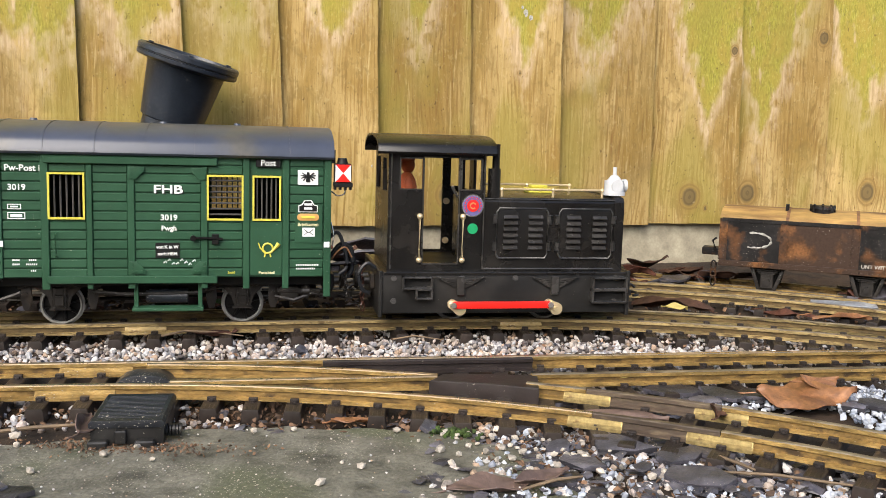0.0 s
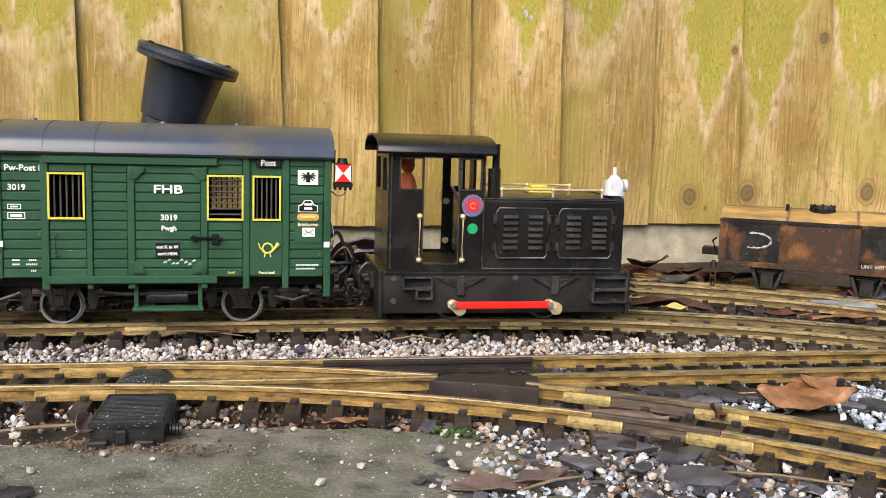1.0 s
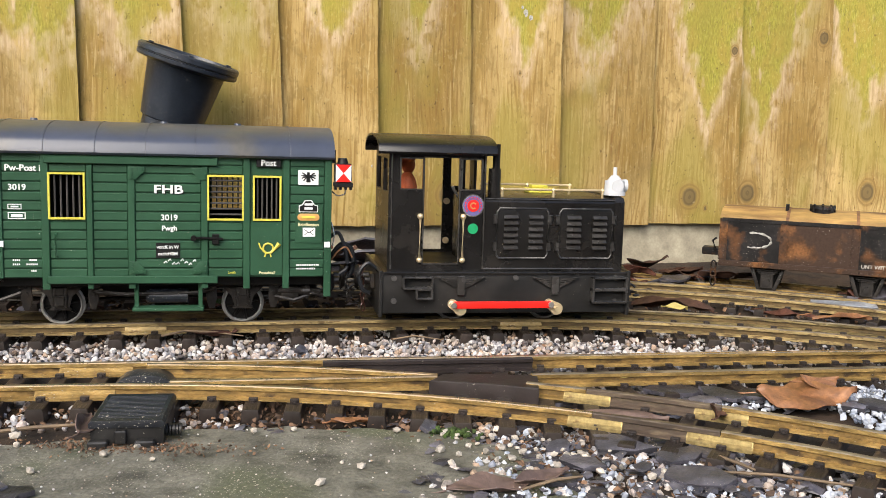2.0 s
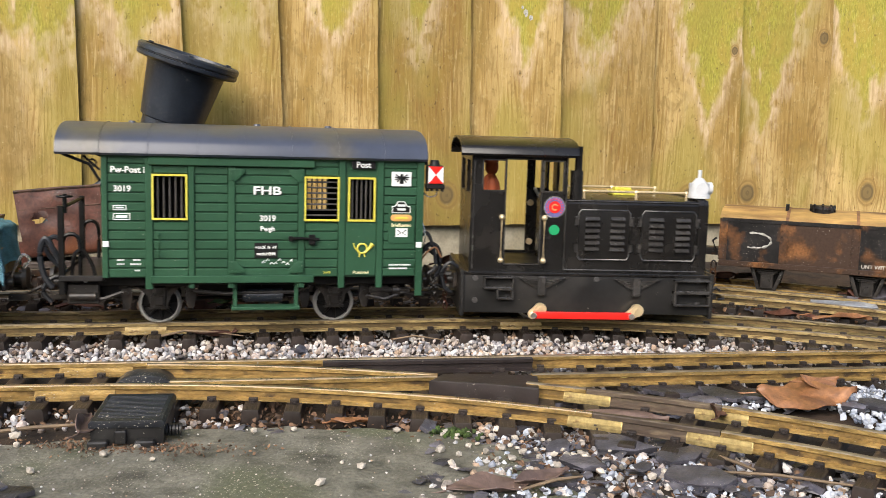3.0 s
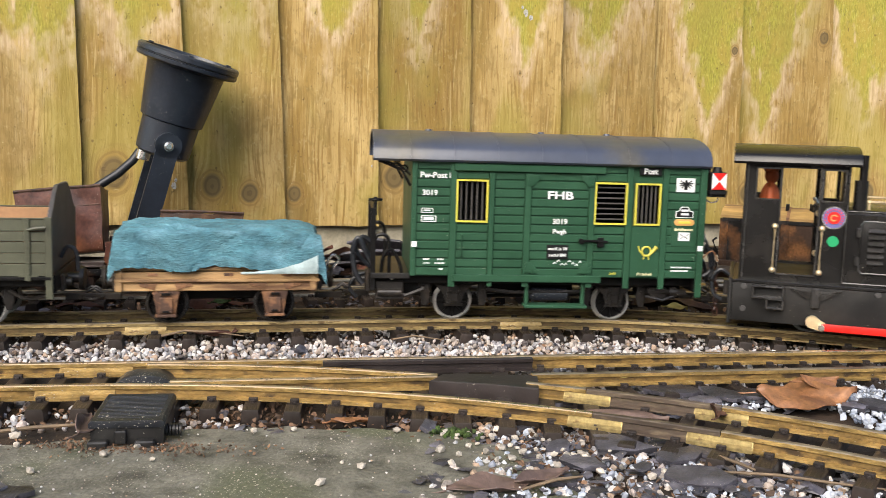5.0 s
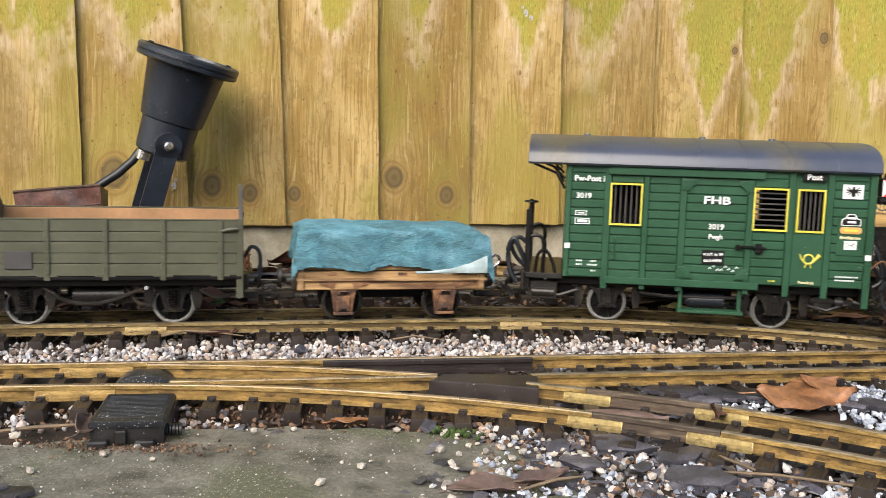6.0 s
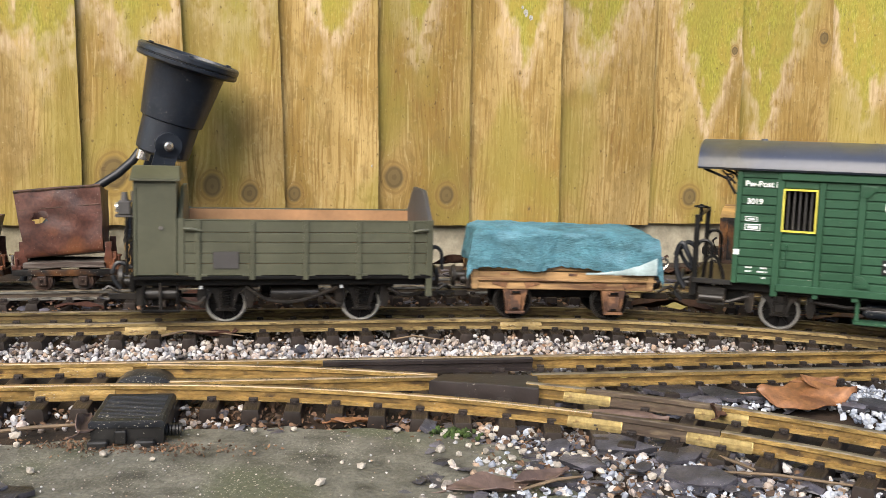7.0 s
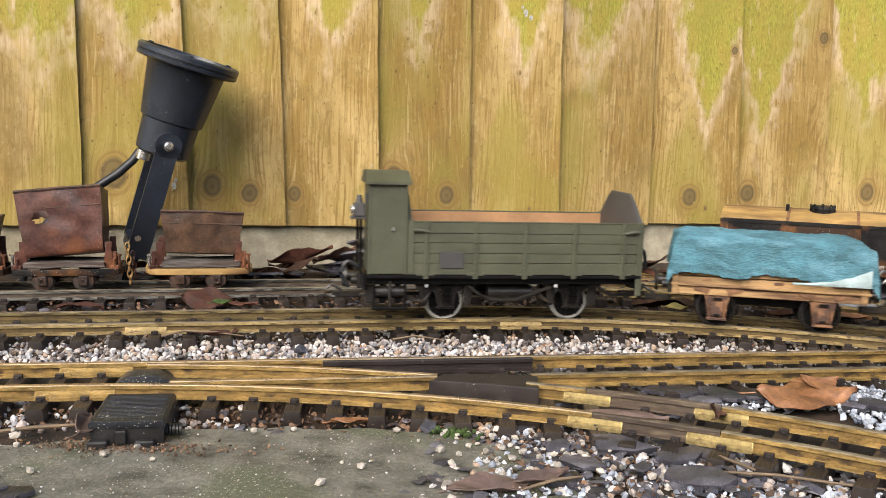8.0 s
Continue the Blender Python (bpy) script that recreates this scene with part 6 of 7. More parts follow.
def skip_shell(u0, u1, z0, z1, half_top, half_low, flare, hole=None, dent=0.0, bulge=0.8):
    """An open rusty tub: outside, rim and inside, narrowing downwards, with a torn hole through one side."""
    bm = bmesh.new()
    n, k = (84, 44) if hole else (44, 24)
    walls = []
    for side in range(4):
        grid = []
        for j in range(k + 1):
            w = j / k
            row = []
            for i in range(n + 1):
                a = i / n
                hw = half_low + (half_top - half_low) * w ** bulge
                e = flare * (1 - w)
                x0, x1 = u0 + e, u1 - e
                c = ((x0 + (x1 - x0) * a, -hw), (x1, -hw + 2 * hw * a), (x1 - (x1 - x0) * a, hw), (x0, hw - 2 * hw * a))[side]
                z = z0 + (z1 - z0) * w + dent * noise.noise(Vector((c[0] * 0.09, c[1] * 0.05, 4))) * w * w
                q = Vector((c[0] * 0.06, c[1] * 0.06, z * 0.06))
                row.append(bm.verts.new((c[0] + 0.7 * noise.noise(q), c[1] + 1.2 * noise.noise(q + Vector((7, 0, 0))), z)))
            grid.append(row)
        for p, q in zip(grid, grid[1:]):
            for i in range(n):
                co = sum((v.co for v in (p[i], p[i + 1], q[i], q[i + 1])), Vector()) / 4
                if side == 2 and hole and ((co.x - hole[0] + 10) / 11) ** 2 + ((co.z - hole[1] + 5) / 9) ** 2 < 1 + 0.4 * noise.noise(co * 0.3):
                    continue
                if side == 0 and hole and ((co.x - hole[0]) / hole[2]) ** 2 + ((co.z - hole[1]) / hole[3]) ** 2 < 1 + 0.5 * noise.noise(co * 0.35):
                    continue
                bm.faces.new((p[i], p[i + 1], q[i + 1], q[i]))
        walls.append(grid)
    bm.faces.new([v for side in walls for v in side[0][:-1]])
    bmesh.ops.remove_doubles(bm, verts=bm.verts, dist=0.12)
    bmesh.ops.recalc_face_normals(bm, faces=bm.faces)
    bmesh.ops.solidify(bm, geom=bm.faces[:], thickness=1.1)
    return bm


def skip_wagon(s, label, tub, tilt, fr, wu, worn, skin):
    wag = thing("skip_wagon", label, "railway wagon", "old skip wagons", m=frame_on(SIDING, s, 60))
    t = part("tub", skip_shell(*tub), skin, wag, "rusted iron tub")
    c = Vector(((tub[0] + tub[1]) / 2000, 0, tub[2] / 1000))
    t.matrix_basis = Matrix.Translation(c) @ Matrix.Rotation(radians(tilt), 4, "Y") @ Matrix.Rotation(radians(-9), 4, "X") @ Matrix.Translation(-c)
    for sd in (-1, 1):
        bm = bmesh.new()
        w = tub[4] * sd
        tube(bm, [(tub[0], w, tub[3]), ((tub[0] + tub[1]) / 2, w, tub[3] + 0.5), (tub[1], w, tub[3])], 1.4, 6)
        part("rim", bm, "rustrib", t)
    bm = bmesh.new()
    zs = tub[2] + (tub[3] - tub[2]) * 0.72
    tube(bm, [(tub[0] + 2, -tub[4] + 1.2, zs), (tub[1] - 2, -tub[4] + 1.2, zs)], 0.6, 5)
    part("tub_seam", bm, "rustrib", t)
    a, b = fr
    for sd in (-1, 1):
        bm = bmesh.new()
        prism(bm, [(a + 12, sd * 27.5), (b - 12, sd * 27.5), (b - 3, sd * 23), (b, sd * 10), (b - 3, sd * 10), (b - 5.5, sd * 21), (b - 13, sd * 24.5), (a + 13, sd * 24.5), (a + 5.5, sd * 21), (a + 3, sd * 10), (a, sd * 10), (a + 3, sd * 23)], "z", 13, 18.6, 0.5)
        part("frame_beam", bm, worn, wag, "rusty bowed frame beam")
    part("headstock", B(a - 1, a + 3, -10, 10, 12.5, 19, 0.6), worn, wag)
    part("headstock", B(b - 3, b + 1, -10, 10, 12.5, 19, 0.6), worn, wag)
    bm = bmesh.new()
    vs = box(bm, tub[0] + 2, tub[1] - 3, -27, 8, 20, 25, 0.5)
    bmesh.ops.subdivide_edges(bm, edges=bm.edges[:], cuts=3, use_grid_fill=True)
    for v in bm.verts:
        v.co.z += 2.2 * noise.noise(v.co * 0.09)
        v.co.x += 4.0 * noise.noise(Vector((v.co.y * 0.3, v.co.z, 5)))
    part("deck_plank", bm, "slatewood", wag, "splintered grey plank")
    for u in (a + 12, b - 12):
        for sd in (-1, 1):
            bm = bmesh.new()
            prism(bm, [(u - 5, 19), (u + 5, 19), (u + 2, 36), (u + 3, 38), (u + 3, 43), (u - 3, 43), (u - 3, 38), (u - 2, 36)], "y", *sorted((sd * 20, sd * 23)), 0.6)
            part("cradle", bm, "rust", wag)
    for u in (a + 3, b - 3):
        bm = bmesh.new()
        rod(bm, (u, -20, 18), (u, -20, 31), 1.2, seg=8)
        rod(bm, (u, -20, 30), (u, -20, 31.6), 2.6, seg=10)
        part("coupling_pin", bm, "silver" if u < 0 else "rust", wag)
    if skin == "rust":
        links(wag, b + 4, -20, 38, 6, "rustwood", 1.2, 0.5)
        links(wag, b + 8, -14, 30, 4, "rust", 1.1, 0.8)
    for u in (a + 7, b - 7):
        bm = bmesh.new()
        box(bm, u - 4, u + 4, -25, -19, 18, 22, 0.7)
        rod(bm, (u, -24, 20), (u, -24, 28), 1.6, seg=8)
        box(bm, u - 2, u + 2, -22, -18, 22, 34, 0.5)
        part("frame_bracket", bm, "rust", wag)
    for u in wu:
        for sd in (-1, 1):
            part("axle_box", B(u - 4, u + 4, *sorted((sd * 27, sd * 30)), 4.5, 13, 0.8), "rustbrown", wag)
    small_wheels(wag, wu, 8.5, 25, "rustrib")
    return wag


M["rustrib"] = mat("dark rusty rib", (0.085, 0.043, 0.026), 0.7, var=0.5, scale=60, bump=0.5, col2=(0.03, 0.024, 0.02), amount=0.55, patch=70)
M["slatewood"] = mat("weathered grey wood", (0.2, 0.17, 0.145), 0.75, var=0.6, scale=90, bump=0.8, stretch=(0.12, 1, 1), col2=(0.06, 0.04, 0.03), amount=0.58, patch=120)
skip_wagon(-380, "rusty skip wagon with a holed and tilted tub", (-6, 66, 28, 86, 30, 23, 3.5, (14, 62, 7.0, 5.4), 0.5, 0.4), -5.5, (-17, 78), (11, 45), "rustblack", "rust")
skip_wagon(-474, "rusty skip wagon coupled behind the holed one", (-6, 64, 28, 66, 27, 21, 5.0, None, 2.5), 1.0, (-17, 76), (11, 45), "rustblack", "rustbrown")
skip_wagon(-230, "rusty brown skip wagon with ragged rim", (-40, 34, 29, 66, 27, 21, 5.0, None, 3.6), 1.5, (-52, 42), (-22, 10), "rustwood", "rustbrown")




def rusty_wagon():
    wag = thing("rusty_wagon", "riveted black-painted wagon rusting under an ochre lid", "railway wagon", m=frame_on(SPUR, 150, 100))
    A0, A1, W, Z0, Z1 = 32, 262, 42, 24, 72
    bm = bmesh.new()
    panel(bm, (A0, A1), (Z0, Z1), [], -W, -W + 2)
    panel(bm, (A0, A1), (Z0, Z1), [], W - 2, W)
    panel(bm, (-W + 2, W - 2), (Z0, Z1), [], A0, A0 + 2, "x")
    panel(bm, (-W + 2, W - 2), (Z0, Z1), [], A1 - 2, A1, "x")
    part("body", bm, "rustblack", wag, "black paint flaking to rust")
    bm = bmesh.new()
    prism(bm, [(-W - 1.5, Z1 - 1), (W + 1.5, Z1 - 1), (W + 1.5, Z1 + 1.5), (W * 0.55, 79), (0, 81.5), (-W * 0.55, 79), (-W - 1.5, Z1 + 1.5)], "x", A0 - 2, A1 + 2, 0.6)
    part("lid", bm, "rustwood", wag, "ochre rusty lid")
    for a, b, c in ((38, 88, "rustblack"), (96, 153, "rustorange"), (161, 218, "rustblack"), (226, 258, "rustorange")):
        part("side_panel", B(a, b, -W - 0.5, -W + 0.1, Z0 + 4, Z1 - 5, 0.1), c, wag, "flaking black panel" if c == "rustblack" else "orange rusted panel")
    for u in (94, 158, 224):
        bm = bmesh.new()
        prism(bm, [(-W - 1.7, Z1 - 1), (-W - 1.7, Z1 + 1.9), (-W * 0.55, 79.5), (0, 82), (0, 81), (-W * 0.55, 78.4), (-W - 0.7, Z1 - 1)], "x", u - 1.5, u + 1.5)
        part("lid_strap", bm, "rustlight", wag)
    for u in (A0 + 2, 92, 157, 222):
        bm = bmesh.new()
        box(bm, u - 4, u + 4, -W - 1.0, -W + 0.2, Z0 + 4, Z1 - 2, 0.3)
        for k in range(7):
            for d in (-2.4, 2.4):
                bmesh.ops.create_icosphere(bm, subdivisions=1, radius=1.0, matrix=Matrix.Translation((u + d, -W - 1.0, Z0 + 7 + k * 6)))
        part("rib", bm, "rustorange", wag)
    bm = bmesh.new()
    box(bm, A0 - 1, A1 + 1, -W - 3, -W + 1, Z0 - 1.5, Z0 + 4, 0.6)
    for k in range(26):
        bmesh.ops.create_icosphere(bm, subdivisions=1, radius=0.9, matrix=Matrix.Translation((A0 + 4 + 9 * k, -W - 3, Z0 + 1.4)))
    part("sole_ledge", bm, "rustorange", wag, "rust-orange bottom ledge")
    part("sole_ledge", B(A0 - 1, A1 + 1, W - 1, W + 3, Z0 - 1.5, Z0 + 4, 0.6), "rust", wag)
    bm = bmesh.new()
    box(bm, A0, A1, -W - 1.2, -W + 0.2, Z1 - 5, Z1 - 0.4, 0.3)
    for k in range(20):
        bmesh.ops.create_icosphere(bm, subdivisions=1, radius=1.0, matrix=Matrix.Translation((A0 + 5 + 11.5 * k, -W - 1.2, Z1 - 2.6)))
    part("top_strip", bm, "rustblack", wag)
    part("floor", B(A0, A1, -W + 2, W - 2, Z0, Z0 + 2), "dark", wag)
    bm = bmesh.new()
    rod(bm, (125, -14, 78), (125, -14, 84), 10.5, seg=20)
    rod(bm, (125, -14, 83), (125, -14, 86), 12, 11.4, 20)
    for k in range(8):
        a = 2 * math.pi * k / 8
        rod(bm, (125 + 11 * math.cos(a), -14 + 11 * math.sin(a), 80), (125 + 11 * math.cos(a), -14 + 11 * math.sin(a), 87), 1.3, seg=6)
    part("hatch", bm, "rustblack", wag, "round riveted hatch")
    bm = bmesh.new()
    box(bm, 90.5, 94, -20, -16, 79, 86, 0.3)
    part("lid_stub", bm, "dark", wag)
    bm = bmesh.new()
    pts = [(64 + 16 * math.cos(a), -W - 0.5, 49.7 + 7.6 * math.sin(a)) for a in [radians(108) - radians(220) * k / 22 for k in range(23)]]
    tube(bm, [(q[0], -W - 0.1, q[2]) for q in pts], [1.15 + 0.35 * math.sin(k * 1.7) for k in range(23)], 5)
    part("painted_arc", bm, "chalk", wag, "worn white painted arc")
    letters("UNT WIT", 5.0, "chalk", wag, 174, 31.2, -W - 0.9, label="worn white lettering")
    for u in (78, 170, 226):
        for sd in (-1, 1):
            bm = bmesh.new()
            prism(bm, [(u - 17, 22), (u - 9, -1), (u + 9, -1), (u + 17, 22), (u + 13, 22), (u + 7, 2), (u - 7, 2), (u - 13, 22)], "y", *sorted((sd * 33, sd * 36)), 0.4)
            box(bm, u - 6.5, u + 6.5, *sorted((sd * 32, sd * 38)), 1, 20, 1)
            rod(bm, (u, sd * 36, 8), (u, sd * 40.5, 8), 3.4, seg=14)
            for k in range(4):
                box(bm, u - 12 + 2 * k, u + 12 - 2 * k, *sorted((sd * 35, sd * 38.4)), 19.5 - 1.8 * k, 20.9 - 1.8 * k, 0.2)
            for k in (-4.6, 4.6):
                for z in (3, 13):
                    rod(bm, (u + k, sd * 37, z), (u + k, sd * 39, z), 0.9, seg=6)
            part("axle_guard", bm, "gear", wag)
    small_wheels(wag, (78, 170, 226), 13, 25, "dark")
    bm = bmesh.new()
    tube(bm, [(A0, -14, 34), (A0 - 8, -14, 36), (A0 - 11, -14, 44), (A0 - 7, -14, 47)], 1.3, 6)
    box(bm, A0 - 22, A0, -8, 8, 28, 36, 1)
    for k in range(3):
        tube(bm, [(A0 - 7 + 2.6 * math.cos(q), -30, 20 - 8 * k + 5 * math.sin(q)) for q in [2 * math.pi * i / 12 for i in range(13)]], 0.9, 5)
    part("coupling_hook", bm, "rustblack", wag)


rusty_wagon()


def garden_spotlight():
    sp = thing("garden_spotlight", "black plastic garden spotlight leaning on a spike", "spotlight")
    # along its own axis: ground spike, fork, lamp body, rim
    base = Vector((-0.3180, 0.935, -0.012))
    top = Vector((-0.2500, 0.930, 0.214))
    zz = (top - base).normalized()
    xx = Vector((0, 1, 0)).cross(zz).normalized()
    yy = zz.cross(xx)
    turn = Matrix((xx, yy, zz)).transposed().to_4x4()
    sp.matrix_basis = Matrix.Translation(base) @ turn @ Matrix.Rotation(radians(23), 4, "Z")
    bm = bmesh.new()
    for k in range(4):
        a = math.pi / 2 * k
        prism(bm, [(-1.5, -20), (1.5, -20), (7, 34), (-7, 34)], "y", -1.5, 1.5) if k == 0 else None
        prism(bm, [(-1.5, -20), (1.5, -20), (7, 34), (-7, 34)], "x", -1.5, 1.5) if k == 1 else None
    part("spike", bm, "lampblack", sp)
    bm = bmesh.new()
    for s in (-1, 1):
        panel(bm, (-10.4, 10.4), (44, 150), [], *sorted((s * 27, s * 31)))
        rod(bm, (0, s * 25, 150), (0, s * 31, 150), 12.5, seg=24)
    prism(bm, [(-30, 36), (30, 36), (30, 50), (24, 50), (20, 46), (-20, 46), (-24, 50), (-30, 50)], "x", -9.5, 9.5, 0.8)
    part("fork", bm, "lampblack", sp, "two-armed plastic fork")
    bm = bmesh.new()
    prof = [(0, 136), (22, 136), (26, 139), (27.5, 170), (30, 171.5), (37, 222), (38, 223.4), (46.6, 225), (48.3, 226.2), (48.6, 229.2), (47.2, 230), (47.2, 230.8), (48.8, 231.4), (48.8, 235.4), (47, 237), (43, 237), (42, 233), (0, 232)]
    n = 48
    rings = []
    for r, z in prof:
        rings.append([bm.verts.new((r * math.cos(a), r * math.sin(a), z)) for a in [2 * math.pi * k / n for k in range(n)]] if r else [bm.verts.new((0, 0, z))])
    for a, b in zip(rings, rings[1:]):
        for k in range(n):
            if len(a) == 1:
                bm.faces.new((a[0], b[k], b[(k + 1) % n]))
            elif len(b) == 1:
                bm.faces.new((a[k], a[(k + 1) % n], b[0]))
            else:
                bm.faces.new((a[k], a[(k + 1) % n], b[(k + 1) % n], b[k]))
    body = part("lamp_body", bm, "lampblack", sp, "tapered dusty lamp housing", smooth=40)
    bm = bmesh.new()
    tube(bm, [(47.3 * math.cos(2 * math.pi * k / 40), 47.3 * math.sin(2 * math.pi * k / 40), 230.4) for k in range(41)], 0.7, 5)
    part("rim_seal", bm, "rubber", sp)
    bm = bmesh.new()
    rod(bm, (0, -33, 150), (0, -31, 150), 4.6, 4.4, 16)
    rod(bm, (0, -35, 150), (0, -33, 150), 2.6, 4.2, 16)
    part("hinge_bolt", bm, "silver", sp, "steel hinge bolt")
    bm = bmesh.new()
    for a in (0.4, 2.5, 4.6):
        box(bm, 44 * math.cos(a) - 2.4, 44 * math.cos(a) + 2.4, 44 * math.sin(a) - 2.4, 44 * math.sin(a) + 2.4, 236.4, 238.4, 0.5)
    part("rim_clips", bm, "lampblack", sp)
    bm = bmesh.new()
    rod(bm, (-4, -32.4, 56), (-4, -31, 56), 3.0, seg=12)
    box(bm, -10, -2, -29, -18, 44, 50, 0.6)
    part("fork_bracket", bm, "silver", sp, "bare metal bracket at the fork's foot")
    bm = bmesh.new()
    rod(bm, (-17, -6, 128), (-17, -6, 137), 6.5, seg=16)
    part("cable_gland", bm, "silver", sp)
    # the cable, in the world's axes
    inv = sp.matrix_basis.inverted()
    pts = [inv @ Vector(p) * 1000 for p in ((-0.2985, 0.928, 0.122), (-0.305, 0.925, 0.112), (-0.318, 0.92, 0.099), (-0.342, 0.918, 0.083), (-0.372, 0.915, 0.066), (-0.40, 0.912, 0.03), (-0.41, 0.91, -0.012))]
    bm = bmesh.new()
    tube(bm, pts, 4.2, 12)
    part("cable", bm, "rubber", sp, "thick black cable")


garden_spotlight()


def point_motor():
    box_ = thing("point_motor", "black plastic point motor box beside the turnout", "point motor", m=pose(-0.1625, 0.4905, 0, rz=9.0))
    bm = bmesh.new()
    prism(bm, [(-17.5, -17), (17.5, -17), (18.5, -4), (-18.5, -4)], "y", -23, 23, 0.6)
    part("case", bm, "plastic", box_)
    bm = bmesh.new()
    prism(bm, [(-19, -4), (19, -4), (19, -1.6), (17.5, 0.2), (-17.5, 0.2), (-19, -1.6)], "y", -24.5, 24.5, 0.6)
    part("lid", bm, "motorlid", box_, "ribbed lid")
    for k in range(17):
        part("lid_rib", B(-15.5, 15.5, -20 + 2.4 * k, -18.9 + 2.4 * k, 0, 0.5, 0.15), "motorlid", box_)
    for u in (-14, 9):
        part("lug", B(u - 5, u + 5, -28, -22, -17, -10, 0.8), "plastic", box_)
    part("lug", B(-6, 0, -26, -22, -12, -5, 0.6), "plastic", box_)
    bm = bmesh.new()
    for k in range(5):
        rod(bm, (18 + 1.7 * k, -12, -9), (19.2 + 1.7 * k, -12, -9), 3.4, seg=12)
    part("cable_boot", bm, "plastic", box_)
    part("throw_bar", B(-4, 4, 22, 60, -13, -9, 0.5), "plastic", box_)


point_motor()


def blade_cover():
    bm = bmesh.new()
    pts = [(-18, -14), (18, -14), (18, -9), (13, -4.5), (6, -2.4), (-6, -2.4), (-13, -4.5), (-18, -9)]
    prism(bm, pts, "y", -9, 9, 1.0)
    ob = part("blade_cover", bm, "motorlid")
    ob.matrix_basis = pose(-0.1815, 0.5705, 0, rz=9)
    tagged(ob, "domed black plastic cover between the turnout rails", "plastic cover")


blade_cover()


# ---- leaves, stones and litter ----
def leaf(x, y, z, length, width, rz, curl, fold, tilt=(0, 0), m="leaf", label="curled dry brown leaf", lobes=0.0):
    bm = bmesh.new()
    nu, nv = 18, 10
    grid = []
    sd = x * 7.1 + y * 3.3
    for i in range(nu + 1):
        a = i / nu
        hw = width / 2 * (math.sin(math.pi * min(1, a * 1.04)) ** 0.75) * (1 + lobes * math.sin(a * 17 + sd)) * (1 - 0.25 * a)
        row = []
        for j in range(nv + 1):
            b = -1 + 2 * j / nv
            u, v = (a - 0.5) * length, b * hw
            h = fold * abs(b) ** 1.4 * hw + curl * ((a - 0.5) * 2) ** 2 * length * 0.25
            h += 0.07 * width * noise.noise(Vector((u * 0.09 + sd, v * 0.09, 1))) + 0.05 * width * math.sin(a * 9 + b * 3 + sd) - (0.4 if abs(b) < 0.1 else 0)
            row.append(bm.verts.new((u, v * (1 - 0.25 * abs(fold)), h)))
        grid.append(row)
    for p, q in zip(grid, grid[1:]):
        for j in range(nv):
            bm.faces.new((p[j], p[j + 1], q[j + 1], q[j]))
    bmesh.ops.recalc_face_normals(bm, faces=bm.faces)
    bmesh.ops.remove_doubles(bm, verts=bm.verts, dist=0.05)
    bmesh.ops.solidify(bm, geom=bm.faces[:], thickness=0.5)
    tube(bm, [(-length * 0.5, 0, 0), (-length * 0.62, 1.5, -1.5), (-length * 0.72, 3, -2)], 0.5, 5)
    ob = part("leaf", bm, m, None, smooth=70)
    ob.matrix_basis = pose(x / 1000, y / 1000, z / 1000, tilt[0], tilt[1], rz)
    return tagged(ob, label, "leaf", "fallen leaves")


M["leaforange"] = mat("orange-brown leaf", (0.30, 0.135, 0.054), 0.48, var=0.45, scale=70, bump=0.9, col2=(0.16, 0.068, 0.03), amount=0.56, patch=45)
M["zinc"] = mat("weathered zinc", (0.32, 0.335, 0.36), 0.5, 0.3, var=0.35, scale=70, bump=0.3, dust=0.3)
M["leafmauve"] = mat("pale mauve leaf", (0.14, 0.09, 0.072), 0.6, var=0.4, scale=70, bump=0.6)
M["leafyellow"] = mat("pale yellow leaf", (0.52, 0.42, 0.13), 0.6, var=0.2, scale=40, bump=0.3)
M["leafred"] = mat("red-brown leaf", (0.105, 0.042, 0.027), 0.7, var=0.5, scale=70, bump=0.8, rnd=0.4, spec=0.25)
leaf(230, 577, -5, 60, 44, -8, 0.16, -0.10, (13, -4), "leaforange", "large orange-brown leaf curled on the gravel", 0.10)
leaf(243, 590, -1, 34, 24, 30, 0.15, -0.3, (20, 6), "leaforange", "orange-brown leaf overlapping another", 0.12)
leaf(106, 527, -6, 52, 16, -6, -0.25, -0.3, (6, 0), "leafmauve", "long pale mauve leaf lying between the rails")
leaf(120, 600, -5, 22, 14, 20, 0.3, 0.4, (0, 0), "leafyellow", "small pale yellow leaf")
leaf(216, 872, 3, 76, 34, -20, -0.55, -0.5, (-18, 0), "leafdark", "large dark brown leaf arched over the sleepers")
leaf(214, 848, -3, 19, 12, -10, 0.1, 0.2, (25, 0), "leafyellow", "pale yellow leaf fragment")
leaf(318, 850, -4, 46, 24, -30, -0.4, -0.4, (-12, 0), "leafred", "red-brown leaf fallen by the track")
leaf(362, 842, -3, 58, 22, 8, -0.35, -0.4, (-14, 0), "leaforange", "orange-brown leaf lying along the rail", 0.12)
leaf(-207, 824, -2, 46, 30, 6, 0.05, -0.25, (46, 3), "leafred", "large dark brown leaf propped against the siding rail", 0.05)
leaf(-192, 812, -4, 16, 9, 15, 0.2, 0.3, (20, 0), "moss", "small dark green leaf beside the rail")
leaf(-312, 803, -5, 42, 20, 0, -0.5, -0.3, (-8, 0), "leafred", "arched brown leaf beside the siding")
leaf(-178, 818, -7, 34, 12, 0, 0.2, 0.3, (0, 0), "leafred", "small brown leaf beside the rail")
leaf(-182, 470, -4, 30, 15, 100, 0.2, 0.5, (38, 0), "leafmauve", "light brown leaf leaning on the motor box")
